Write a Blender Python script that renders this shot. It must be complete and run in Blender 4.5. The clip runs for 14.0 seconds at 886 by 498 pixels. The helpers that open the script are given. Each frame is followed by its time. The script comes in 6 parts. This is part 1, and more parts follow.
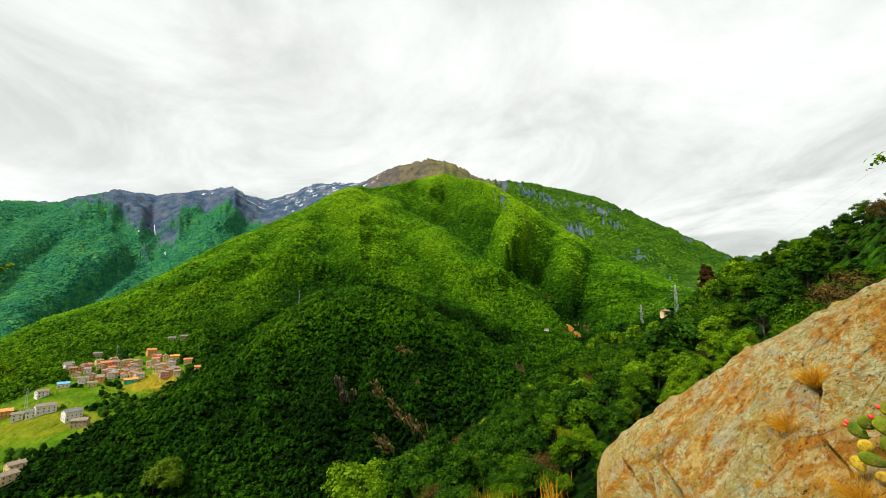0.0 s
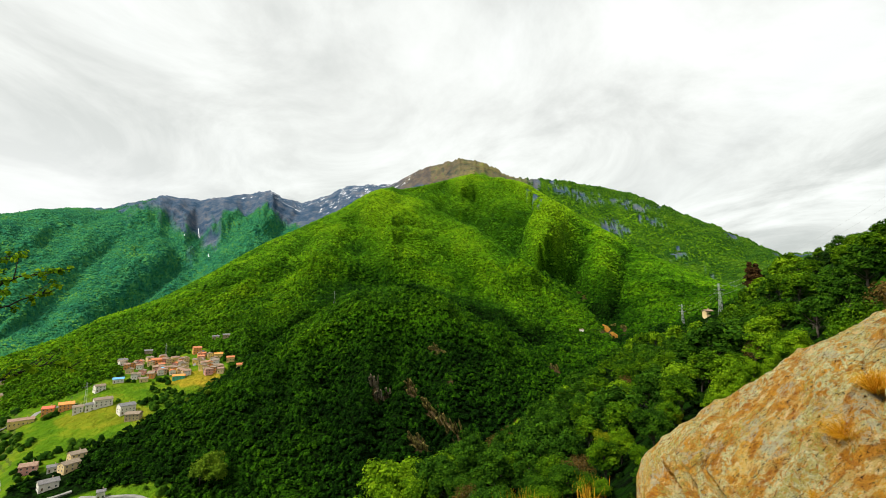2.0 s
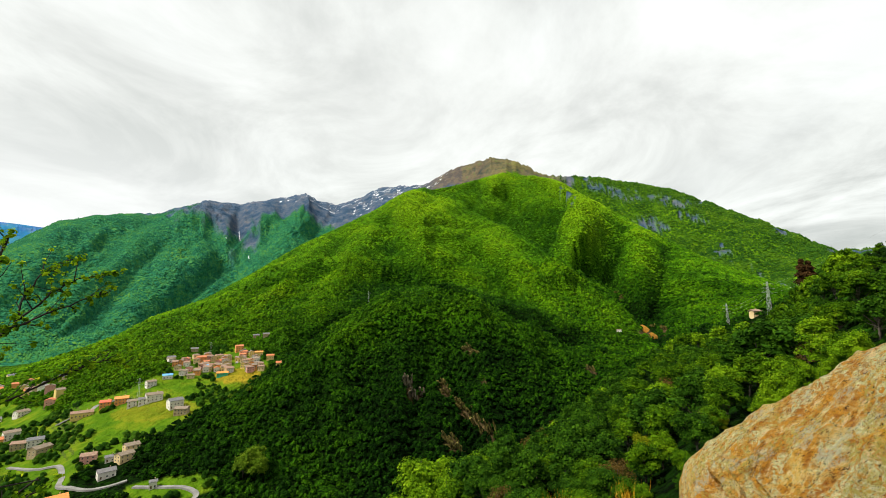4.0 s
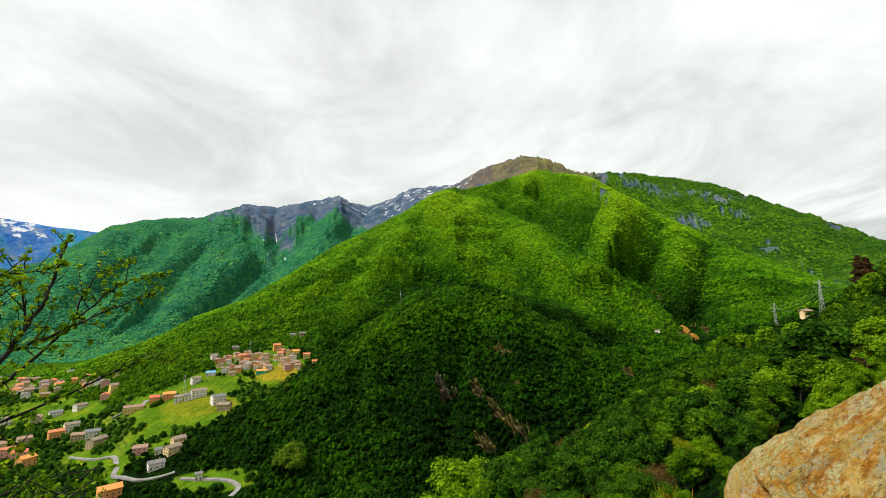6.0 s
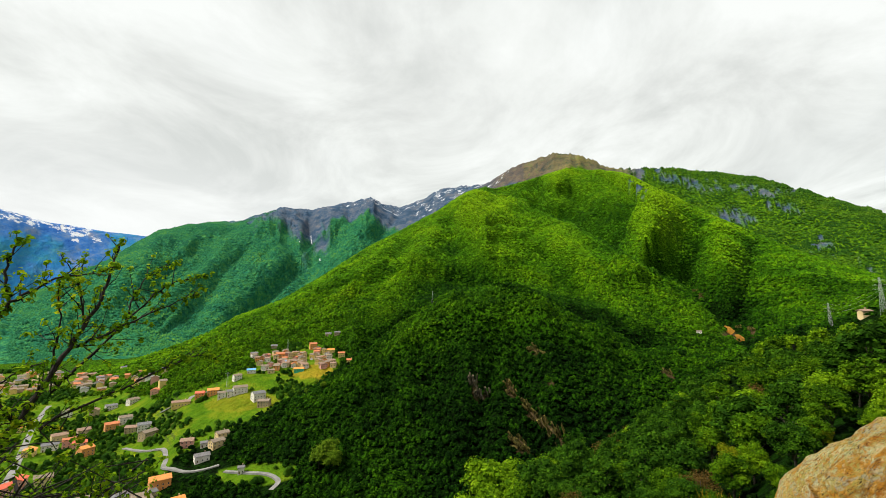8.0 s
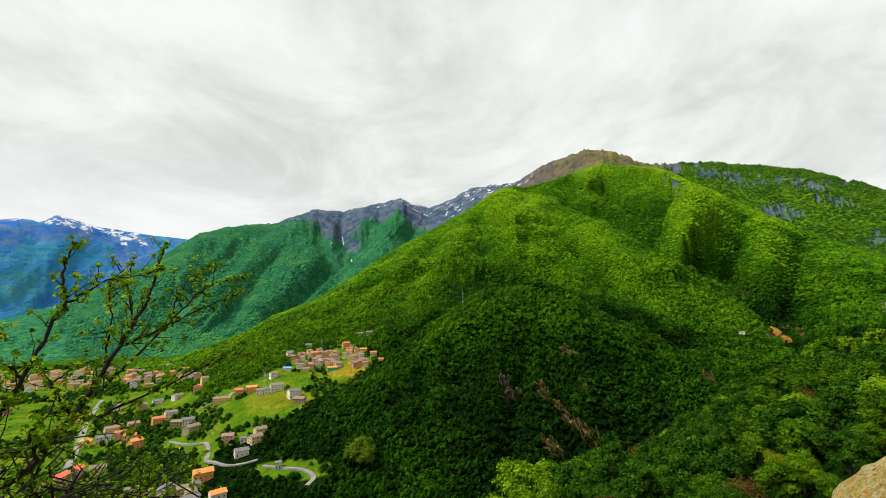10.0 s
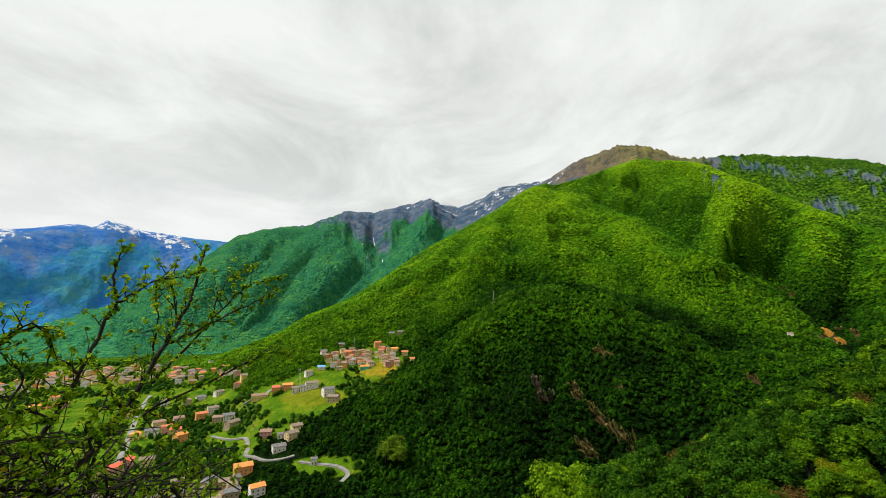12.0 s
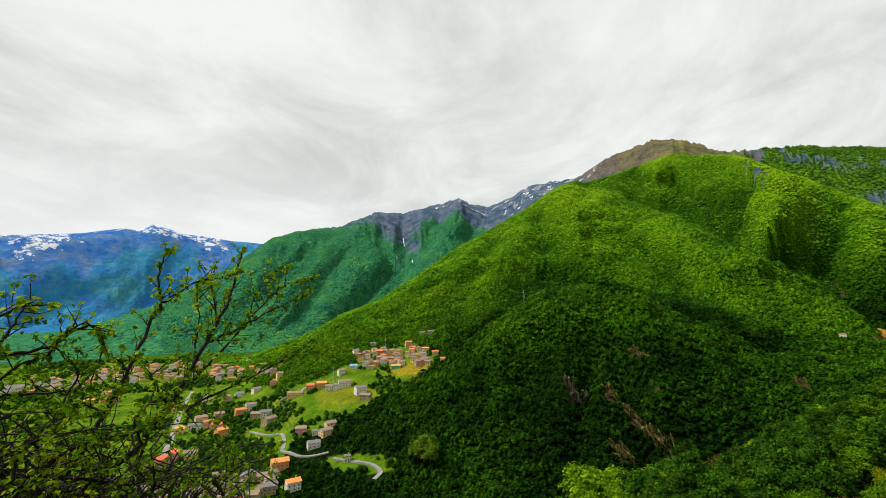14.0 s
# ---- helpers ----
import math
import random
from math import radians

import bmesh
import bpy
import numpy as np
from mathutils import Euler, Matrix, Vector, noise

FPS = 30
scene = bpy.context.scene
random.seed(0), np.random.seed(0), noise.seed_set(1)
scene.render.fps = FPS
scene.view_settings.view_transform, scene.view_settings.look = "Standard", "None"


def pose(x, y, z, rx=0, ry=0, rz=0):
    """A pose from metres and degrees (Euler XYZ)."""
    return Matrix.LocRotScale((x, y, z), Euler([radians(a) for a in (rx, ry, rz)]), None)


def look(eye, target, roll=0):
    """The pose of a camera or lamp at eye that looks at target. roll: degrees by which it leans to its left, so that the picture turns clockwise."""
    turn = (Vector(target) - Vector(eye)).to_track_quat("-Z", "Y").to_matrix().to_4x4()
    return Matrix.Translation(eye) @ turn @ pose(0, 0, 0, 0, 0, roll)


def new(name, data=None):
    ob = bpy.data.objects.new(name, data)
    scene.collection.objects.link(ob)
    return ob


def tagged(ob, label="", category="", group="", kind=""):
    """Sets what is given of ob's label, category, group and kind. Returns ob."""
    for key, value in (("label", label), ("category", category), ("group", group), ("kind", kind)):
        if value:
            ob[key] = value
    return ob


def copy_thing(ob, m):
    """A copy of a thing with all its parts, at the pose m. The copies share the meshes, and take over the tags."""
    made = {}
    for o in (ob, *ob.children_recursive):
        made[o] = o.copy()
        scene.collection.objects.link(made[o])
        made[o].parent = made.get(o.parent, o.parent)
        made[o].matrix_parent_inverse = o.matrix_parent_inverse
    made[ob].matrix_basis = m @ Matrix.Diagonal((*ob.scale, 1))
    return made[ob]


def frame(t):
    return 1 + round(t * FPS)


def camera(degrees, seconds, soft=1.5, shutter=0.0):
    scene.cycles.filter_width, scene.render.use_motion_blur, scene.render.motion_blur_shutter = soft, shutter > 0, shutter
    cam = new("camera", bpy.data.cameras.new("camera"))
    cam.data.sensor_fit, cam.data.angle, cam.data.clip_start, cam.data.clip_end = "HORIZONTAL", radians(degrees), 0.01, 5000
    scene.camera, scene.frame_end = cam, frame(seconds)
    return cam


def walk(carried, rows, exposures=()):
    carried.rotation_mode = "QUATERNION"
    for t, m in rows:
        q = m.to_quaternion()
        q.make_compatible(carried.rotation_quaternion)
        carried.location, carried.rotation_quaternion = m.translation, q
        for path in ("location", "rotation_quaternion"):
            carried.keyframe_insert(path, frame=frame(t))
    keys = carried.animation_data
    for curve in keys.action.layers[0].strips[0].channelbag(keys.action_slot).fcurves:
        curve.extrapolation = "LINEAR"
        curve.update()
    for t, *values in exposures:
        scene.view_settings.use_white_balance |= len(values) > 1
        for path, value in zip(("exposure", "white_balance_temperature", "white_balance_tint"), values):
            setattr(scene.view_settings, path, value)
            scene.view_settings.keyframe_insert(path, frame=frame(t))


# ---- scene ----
# A high valley seen from a rocky ledge; the eye stands 150 m above the valley floor.
EZ = 150.0

# ---------------------------------------------------------------- camera
cam = camera(92.25, 14.0, soft=0.6)
PITCH, LEAN = 8.07, -0.27
TURNS = [(0.0, 0.0), (0.5, 1.07), (1.0, 2.15), (1.5, 3.24), (2.0, 4.32), (2.5, 5.42), (3.0, 6.52), (5.5, 11.83), (6.0, 12.88),
         (6.5, 13.93), (7.0, 15.0), (7.5, 16.08), (8.0, 17.14), (10.5, 22.17), (11.0, 23.19), (11.5, 24.22), (12.0, 25.23),
         (12.5, 26.25), (13.0, 27.23), (13.5, 28.24), (14.0, 29.21)]
walk(cam, [(t, pose(0, 0, EZ, 0, 0, y) @ pose(0, 0, 0, 90 + PITCH) @ pose(0, 0, 0, 0, 0, LEAN)) for t, y in TURNS],
     exposures=[(0.0, 0.33), (7.0, 0.28), (14.0, 0.14)])

# ---------------------------------------------------------------- light
SUN_AZ, SUN_EL = -118.0, 54.0
world = bpy.data.worlds.new("overcast_sky")
scene.world = world
world.use_nodes = True


class Nodes:
    """Small helper to write node trees in one line a node."""

    def __init__(self, tree):
        self.tree = tree
        tree.nodes.clear()

    def add(self, kind, **settings):
        node = self.tree.nodes.new(kind)
        inputs = settings.pop("ins", {})
        for key, value in settings.items():
            setattr(node, key, value)
        for key, value in inputs.items():
            if isinstance(value, bpy.types.NodeSocket):
                self.tree.links.new(value, node.inputs[key])
            else:
                node.inputs[key].default_value = value
        return node

    def math(self, op, a, b=0.0, clamp=False):
        return self.add("ShaderNodeMath", operation=op, use_clamp=clamp, ins={0: a, 1: b}).outputs[0]

    def noise(self, where, scale, detail=4.0, rough=0.55, warp=0.0):
        return self.add("ShaderNodeTexNoise", ins={"Vector": where, "Scale": scale, "Detail": detail, "Roughness": rough, "Distortion": warp}).outputs["Fac"]

    def band(self, value, low, high, to_low=0.0, to_high=1.0):
        return self.add("ShaderNodeMapRange", interpolation_type="SMOOTHSTEP",
                        ins={"Value": value, "From Min": low, "From Max": high, "To Min": to_low, "To Max": to_high}).outputs[0]

    def mix(self, fac, a, b, blend="MIX"):
        node = self.add("ShaderNodeMix", data_type="RGBA", blend_type=blend)
        for key, value in ((0, fac), (6, a), (7, b)):
            if isinstance(value, bpy.types.NodeSocket):
                self.tree.links.new(value, node.inputs[key])
            elif key:
                node.inputs[key].default_value = (*value, 1)
            else:
                node.inputs[key].default_value = value
        return node.outputs[2]

    def ramp(self, fac, *stops):
        node = self.add("ShaderNodeValToRGB", ins={0: fac})
        ramp = node.color_ramp
        while len(ramp.elements) < len(stops):
            ramp.elements.new(0.5)
        for element, (at, colour) in zip(ramp.elements, stops):
            element.position, element.color = at, (*colour, 1)
        return node.outputs[0]


def build_sky():
    n = Nodes(world.node_tree)
    sky = n.add("ShaderNodeTexSky", sky_type="NISHITA", sun_disc=False, sun_elevation=radians(SUN_EL), sun_rotation=radians(SUN_AZ))
    way = n.add("ShaderNodeTexCoord").outputs["Generated"]
    part = n.add("ShaderNodeSeparateXYZ", ins={0: way})
    up = n.math("MAXIMUM", part.outputs[2], 0.0)
    # the cloud deck as a flat layer: directions fall on a plane overhead
    drop = n.math("ADD", up, 0.2)
    flat = n.add("ShaderNodeCombineXYZ", ins={0: n.math("DIVIDE", part.outputs[0], drop), 1: n.math("DIVIDE", part.outputs[1], drop)}).outputs[0]
    turned = n.add("ShaderNodeMapping", ins={0: flat, "Rotation": (0, 0, radians(58)), "Scale": (0.95, 0.42, 1), "Location": (3.1, 0.6, 0)}).outputs[0]
    broad = n.noise(turned, 0.9, 3.0, 0.5, 0.4)
    fine = n.noise(turned, 2.6, 5.0, 0.55, 0.5)
    round_map = n.add("ShaderNodeMapping", ins={0: flat, "Rotation": (0, 0, radians(35)), "Scale": (0.8, 0.72, 1), "Location": (1.7, 4.2, 0)}).outputs[0]
    heap = n.noise(round_map, 1.9, 7.0, 0.62, 0.6)
    mass = n.math("ADD", n.math("ADD", n.math("MULTIPLY", broad, 0.27), n.math("MULTIPLY", fine, 0.13)), n.math("MULTIPLY", heap, 0.6))
    cloud = n.ramp(mass, (0.41, (1.03, 1.07, 1.04)), (0.475, (0.9, 0.94, 0.905)), (0.53, (0.765, 0.8, 0.77)), (0.6, (0.6, 0.64, 0.615)))
    low = n.band(up, 0.05, 0.5, 0.0, 1.0)
    cloud = n.mix(low, cloud, n.mix(0.3, cloud, (0.98, 0.98, 0.96)))
    # the deck thins towards the open valley in the west
    thin = n.math("MULTIPLY", n.band(part.outputs[0], -0.35, -0.75), n.band(up, 0.42, 0.12))
    cloud = n.mix(n.math("MULTIPLY", thin, 0.75), cloud, (1.02, 1.04, 1.03))
    cover = n.band(n.noise(turned, 1.4, 3.0), 0.2, 0.5, 0.93, 1.0)
    blue = n.add("ShaderNodeMix", data_type="RGBA", blend_type="MULTIPLY")
    blue.inputs[0].default_value = 1.0
    n.tree.links.new(sky.outputs[0], blue.inputs[6])
    blue.inputs[7].default_value = (0.1, 0.1, 0.1, 1)
    both = n.mix(cover, blue.outputs[2], cloud)
    back = n.add("ShaderNodeBackground", ins={0: both, 1: 0.8})
    n.add("ShaderNodeOutputWorld", ins={0: back.outputs[0]})


build_sky()
sun = bpy.data.lights.new("sun", "SUN")
sun.energy, sun.angle, sun.color = 5.0, radians(16), (1.0, 0.96, 0.88)
sun_at = Vector((math.sin(radians(SUN_AZ)) * math.cos(radians(SUN_EL)), math.cos(radians(SUN_AZ)) * math.cos(radians(SUN_EL)), math.sin(radians(SUN_EL))))
sun_lamp = new("sun", sun)
sun_lamp.matrix_world = look(sun_at * 300, (0, 0, 0))


# ---------------------------------------------------------------- materials
def material(name, rough=0.8, spec=0.3):
    m = bpy.data.materials.new(name)
    m.use_nodes = True
    n = Nodes(m.node_tree)
    n.shader = n.add("ShaderNodeBsdfPrincipled", ins={"Roughness": rough, "Specular IOR Level": spec})
    n.out = n.add("ShaderNodeOutputMaterial", ins={0: n.shader.outputs[0]})
    n.place = n.add("ShaderNodeNewGeometry").outputs["Position"]
    n.local = n.add("ShaderNodeTexCoord").outputs["Object"]
    n.chance = n.add("ShaderNodeObjectInfo").outputs["Random"]
    n.island = n.add("ShaderNodeNewGeometry").outputs["Random Per Island"]
    return m, n


def bump(n, height, strength, distance):
    node = n.add("ShaderNodeBump", ins={"Height": height, "Strength": strength, "Distance": distance})
    n.tree.links.new(node.outputs[0], n.shader.inputs["Normal"])


def colour(n, socket):
    if isinstance(socket, bpy.types.NodeSocket):
        n.tree.links.new(socket, n.shader.inputs["Base Color"])
    else:
        n.shader.inputs["Base Color"].default_value = (*socket, 1)


def mottled(name, a, b, scale, rough=0.85, relief=0.0, depth=0.02, third=None, by_object=0.0, spec=0.3):
    """Two-scale mottled surface: broad stains and fine grain between colours a and b."""
    m, n = material(name, rough, spec)
    broad, grain = n.noise(n.local, scale, 3), n.noise(n.local, scale * 9, 5, 0.65)
    fac = n.math("ADD", n.math("MULTIPLY", broad, 0.6), n.math("MULTIPLY", grain, 0.4))
    c = n.mix(n.band(fac, 0.32, 0.68), a, b)
    if third:
        c = n.mix(n.band(n.noise(n.local, scale * 2.3, 4), 0.58, 0.72), c, third)
    if by_object:
        c = n.mix(n.math("MULTIPLY", n.chance, by_object), c, (0.12, 0.1, 0.085))
    colour(n, c)
    if relief:
        bump(n, grain, relief, depth)
    return m


def foliage(name, stops, patch=0.0, size=0.01, through_light=0.25, tufts=0.0):
    """Leaves: colour differs from clump to clump; thin enough to let light through. Tufts adds painted shade between
    them.
    """
    m, n = material(name, 0.8, 0.03)
    pick = n.island
    if patch:
        where = n.noise(n.place, size, 3, 0.6)
        pick = n.math("ADD", n.math("MULTIPLY", pick, 1 - patch), n.math("MULTIPLY", n.band(where, 0.3, 0.7), patch))
    c = n.ramp(pick, *stops)
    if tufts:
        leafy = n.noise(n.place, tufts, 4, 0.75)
        # the sunk parts between tufts are darkened in colour, as shade
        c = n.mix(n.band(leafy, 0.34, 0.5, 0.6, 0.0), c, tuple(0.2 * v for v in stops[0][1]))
        bump(n, leafy, 1.0, 1.4 / tufts)
    colour(n, c)
    thin = n.add("ShaderNodeBsdfTranslucent", ins={0: c})
    both = n.add("ShaderNodeMixShader", ins={0: through_light, 1: n.shader.outputs[0], 2: thin.outputs[0]})
    n.tree.links.new(both.outputs[0], n.out.inputs[0])
    return m


def wood_material(name, stops, tufts, gaps, gap_scale):
    """Woodland crowns, fresher green up the mountain; the trees' own "fresh" value also carries painted shade."""
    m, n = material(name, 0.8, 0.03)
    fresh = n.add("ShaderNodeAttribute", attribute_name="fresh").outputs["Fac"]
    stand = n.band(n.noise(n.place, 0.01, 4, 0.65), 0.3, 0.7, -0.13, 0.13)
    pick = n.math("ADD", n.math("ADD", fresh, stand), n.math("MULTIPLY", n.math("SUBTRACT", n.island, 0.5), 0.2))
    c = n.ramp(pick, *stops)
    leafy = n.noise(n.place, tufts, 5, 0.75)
    # hollows between leaf tufts painted near black as shade
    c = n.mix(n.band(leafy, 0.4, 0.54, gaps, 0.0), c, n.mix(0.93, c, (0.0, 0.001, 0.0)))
    # dark gaps between clumps of crowns: shade painted into the leaf colour
    group = n.noise(n.place, gap_scale, 4, 0.7)
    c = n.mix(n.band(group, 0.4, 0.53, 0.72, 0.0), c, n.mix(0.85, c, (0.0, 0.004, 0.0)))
    bump(n, leafy, 1.0, 1.3 / tufts)
    colour(n, c)
    thin = n.add("ShaderNodeBsdfTranslucent", ins={0: c})
    both = n.add("ShaderNodeMixShader", ins={0: 0.12, 1: n.shader.outputs[0], 2: thin.outputs[0]})
    n.tree.links.new(both.outputs[0], n.out.inputs[0])
    return m


# floor colours darkened to stand for shade between the crowns
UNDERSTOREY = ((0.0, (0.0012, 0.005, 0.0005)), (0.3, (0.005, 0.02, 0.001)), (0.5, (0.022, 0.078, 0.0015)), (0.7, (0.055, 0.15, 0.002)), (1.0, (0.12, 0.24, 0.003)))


def ground_material():
    """Land cover from the sheet's own masks: woodland floor, meadow, ripe field, rock, scree, snow, far wood. Blue
    distance haze is painted into the far colours.
    """
    m, n = material("land", 0.95, 0.02)
    cover = {k: n.add("ShaderNodeAttribute", attribute_name=k).outputs["Fac"] for k in ("meadow", "ripe", "rock", "snow", "far", "brown", "earth", "slate", "leafy", "fresh")}
    where = n.place
    tuft, patch, wide = n.noise(where, 0.09, 5, 0.7), n.noise(where, 0.02, 4, 0.6), n.noise(where, 0.0035, 4, 0.6)
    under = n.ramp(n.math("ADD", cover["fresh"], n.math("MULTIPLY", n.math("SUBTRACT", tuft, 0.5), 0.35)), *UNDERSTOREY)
    # near-black patches: shade under the trees painted into the floor
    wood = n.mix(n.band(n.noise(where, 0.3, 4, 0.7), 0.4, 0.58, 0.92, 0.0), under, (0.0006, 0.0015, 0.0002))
    # far wood: distance haze put into the colour as a blue-green tint
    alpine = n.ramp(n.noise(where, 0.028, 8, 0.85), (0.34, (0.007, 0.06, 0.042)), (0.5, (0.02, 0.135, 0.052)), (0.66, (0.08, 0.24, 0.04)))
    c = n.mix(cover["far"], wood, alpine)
    c = n.mix(cover["leafy"], c, n.ramp(n.noise(where, 0.03, 7, 0.8), (0.34, (0.018, 0.06, 0.004)), (0.5, (0.06, 0.15, 0.005)), (0.68, (0.15, 0.26, 0.006))))
    grass = n.ramp(n.noise(where, 0.035, 5, 0.65), (0.3, (0.03, 0.09, 0.003)), (0.5, (0.075, 0.15, 0.005)), (0.72, (0.17, 0.2, 0.01)))
    steep = n.add("ShaderNodeSeparateXYZ", ins={0: n.add("ShaderNodeNewGeometry").outputs["True Normal"]}).outputs[2]
    wall = n.ramp(n.noise(where, 0.5, 5, 0.7), (0.35, (0.02, 0.05, 0.004)), (0.65, (0.1, 0.12, 0.03)))
    grass = n.mix(n.band(steep, 0.72, 0.84, 0.8, 0.0), grass, wall)
    c = n.mix(cover["meadow"], c, grass)
    hay = n.ramp(n.noise(where, 0.06, 5, 0.7), (0.3, (0.14, 0.15, 0.008)), (0.7, (0.36, 0.24, 0.02)))
    c = n.mix(cover["ripe"], c, hay)
    # rock tinted bluish to stand for distance haze
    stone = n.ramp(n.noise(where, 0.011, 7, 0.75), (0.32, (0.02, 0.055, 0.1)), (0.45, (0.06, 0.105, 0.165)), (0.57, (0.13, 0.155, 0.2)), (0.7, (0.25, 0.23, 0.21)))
    # slate mask: blue distance haze painted over the snow range, not slate rock
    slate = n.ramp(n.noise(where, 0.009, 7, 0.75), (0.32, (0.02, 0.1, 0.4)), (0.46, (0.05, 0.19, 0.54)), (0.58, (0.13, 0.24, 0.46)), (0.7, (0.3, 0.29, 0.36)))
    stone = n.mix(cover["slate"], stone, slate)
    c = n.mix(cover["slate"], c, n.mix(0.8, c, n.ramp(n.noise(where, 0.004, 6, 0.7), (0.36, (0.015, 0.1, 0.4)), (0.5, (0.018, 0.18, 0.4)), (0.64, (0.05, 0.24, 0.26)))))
    c = n.mix(cover["rock"], c, stone)
    heath = n.ramp(n.noise(where, 0.02, 6, 0.75), (0.32, (0.04, 0.045, 0.035)), (0.44, (0.12, 0.09, 0.05)), (0.56, (0.22, 0.14, 0.07)), (0.66, (0.12, 0.15, 0.03)), (0.76, (0.3, 0.26, 0.18)))
    c = n.mix(cover["brown"], c, heath)
    c = n.mix(cover["earth"], c, n.ramp(n.noise(where, 0.25, 5, 0.75), (0.35, (0.02, 0.018, 0.008)), (0.55, (0.075, 0.05, 0.022)), (0.75, (0.22, 0.14, 0.06))))
    c = n.mix(n.band(n.math("ADD", cover["snow"], n.math("MULTIPLY", n.math("SUBTRACT", n.noise(where, 0.016, 7, 0.78), 0.5), 2.0)), 0.5, 0.62), c, (0.8, 0.82, 0.85))
    colour(n, c)
    cells = n.add("ShaderNodeTexVoronoi", feature="SMOOTH_F1", ins={"Vector": where, "Scale": 0.055, "Smoothness": 0.5}).outputs["Distance"]
    crowns = n.math("MULTIPLY", n.math("MULTIPLY", cells, -2.2), n.math("MULTIPLY", n.math("SUBTRACT", 1.0, cover["slate"]), n.math("MULTIPLY", cover["far"], n.math("SUBTRACT", 1.0, cover["rock"]))))
    crag = n.math("MULTIPLY", n.noise(where, 0.02, 8, 0.8), n.math("MULTIPLY", cover["rock"], 6.0))
    bump(n, n.math("ADD", n.math("ADD", tuft, crag), n.math("ADD", n.math("MULTIPLY", patch, 3), crowns)), 0.9, 9.0)
    return m


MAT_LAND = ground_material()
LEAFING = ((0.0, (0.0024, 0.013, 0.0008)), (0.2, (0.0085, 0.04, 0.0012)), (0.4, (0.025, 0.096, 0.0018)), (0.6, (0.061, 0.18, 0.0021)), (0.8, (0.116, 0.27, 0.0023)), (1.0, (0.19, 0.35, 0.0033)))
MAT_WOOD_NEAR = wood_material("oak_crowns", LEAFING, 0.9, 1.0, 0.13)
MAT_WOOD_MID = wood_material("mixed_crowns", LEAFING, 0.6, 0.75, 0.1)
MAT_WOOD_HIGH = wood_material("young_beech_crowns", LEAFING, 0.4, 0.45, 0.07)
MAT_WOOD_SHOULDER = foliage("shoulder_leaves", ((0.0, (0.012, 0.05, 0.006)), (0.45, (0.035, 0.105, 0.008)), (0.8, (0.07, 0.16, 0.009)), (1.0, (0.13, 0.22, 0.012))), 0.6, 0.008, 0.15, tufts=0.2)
# these leaves carry distance haze as a painted blue-green tint
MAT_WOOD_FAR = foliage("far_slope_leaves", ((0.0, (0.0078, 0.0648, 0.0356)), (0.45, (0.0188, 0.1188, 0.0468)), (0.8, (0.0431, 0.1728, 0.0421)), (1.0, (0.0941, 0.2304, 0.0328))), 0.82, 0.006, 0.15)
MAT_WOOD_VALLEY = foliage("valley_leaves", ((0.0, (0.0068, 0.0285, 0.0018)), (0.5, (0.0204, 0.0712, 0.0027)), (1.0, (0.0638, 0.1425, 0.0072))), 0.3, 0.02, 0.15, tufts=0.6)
# undergrowth kept very dark: the shade beneath the trees is in its colour
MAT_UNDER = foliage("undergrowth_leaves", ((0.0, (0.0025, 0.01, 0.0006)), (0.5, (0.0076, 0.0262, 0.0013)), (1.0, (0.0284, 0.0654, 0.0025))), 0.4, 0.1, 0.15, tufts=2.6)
MAT_LEAF = foliage("hillside_leaves", ((0.0, (0.0073, 0.0249, 0.0009)), (0.35, (0.031, 0.0848, 0.0019)), (0.7, (0.0723, 0.1552, 0.0027)), (1.0, (0.155, 0.2484, 0.0055))), 0.5, 0.3, 0.25)
MAT_LEAF_DARK = foliage("shaded_leaves", ((0.0, (0.006, 0.0195, 0.0013)), (0.5, (0.0195, 0.063, 0.0026)), (1.0, (0.063, 0.15, 0.0052))), 0.5, 0.3, 0.2)
MAT_LEAF_LIGHT = foliage("fresh_leaves", ((0.0, (0.0177, 0.0538, 0.0016)), (0.5, (0.0938, 0.193, 0.0032)), (1.0, (0.2429, 0.3744, 0.0086))), 0.5, 0.3, 0.3)
MAT_LEAF_BROWN = foliage("dry_twigs", ((0.0, (0.03, 0.025, 0.005)), (0.5, (0.085, 0.052, 0.012)), (1.0, (0.15, 0.095, 0.022))), 0.3, 0.3, 0.2)
MAT_LEAF_YELLOW = foliage("yellow_leaves", ((0.0, (0.08, 0.11, 0.003)), (0.5, (0.18, 0.2, 0.005)), (1.0, (0.3, 0.29, 0.009))), 0.4, 0.3, 0.3)
MAT_LEAF_DEEP = foliage("cypress_needles", ((0.0, (0.014, 0.01, 0.004)), (0.6, (0.05, 0.026, 0.008)), (1.0, (0.1, 0.05, 0.016))), 0.3, 0.3, 0.1)
MAT_BARK = mottled("bark", (0.045, 0.035, 0.025), (0.13, 0.105, 0.08), 3.0, 0.9, 0.6)
MAT_STEEL = mottled("galvanised_steel", (0.36, 0.37, 0.37), (0.5, 0.5, 0.49), 0.6, 0.5)
MAT_ROAD = mottled("asphalt", (0.13, 0.125, 0.115), (0.24, 0.23, 0.21), 0.15, 0.9)
MAT_GLASS = mottled("window_glass", (0.02, 0.025, 0.03), (0.05, 0.055, 0.06), 0.5, 0.1, spec=0.6)
MAT_FRAME = mottled("window_frame", (0.45, 0.4, 0.34), (0.6, 0.56, 0.5), 1.0)
MAT_DOOR = mottled("door_wood", (0.1, 0.06, 0.035), (0.18, 0.11, 0.06), 1.0)

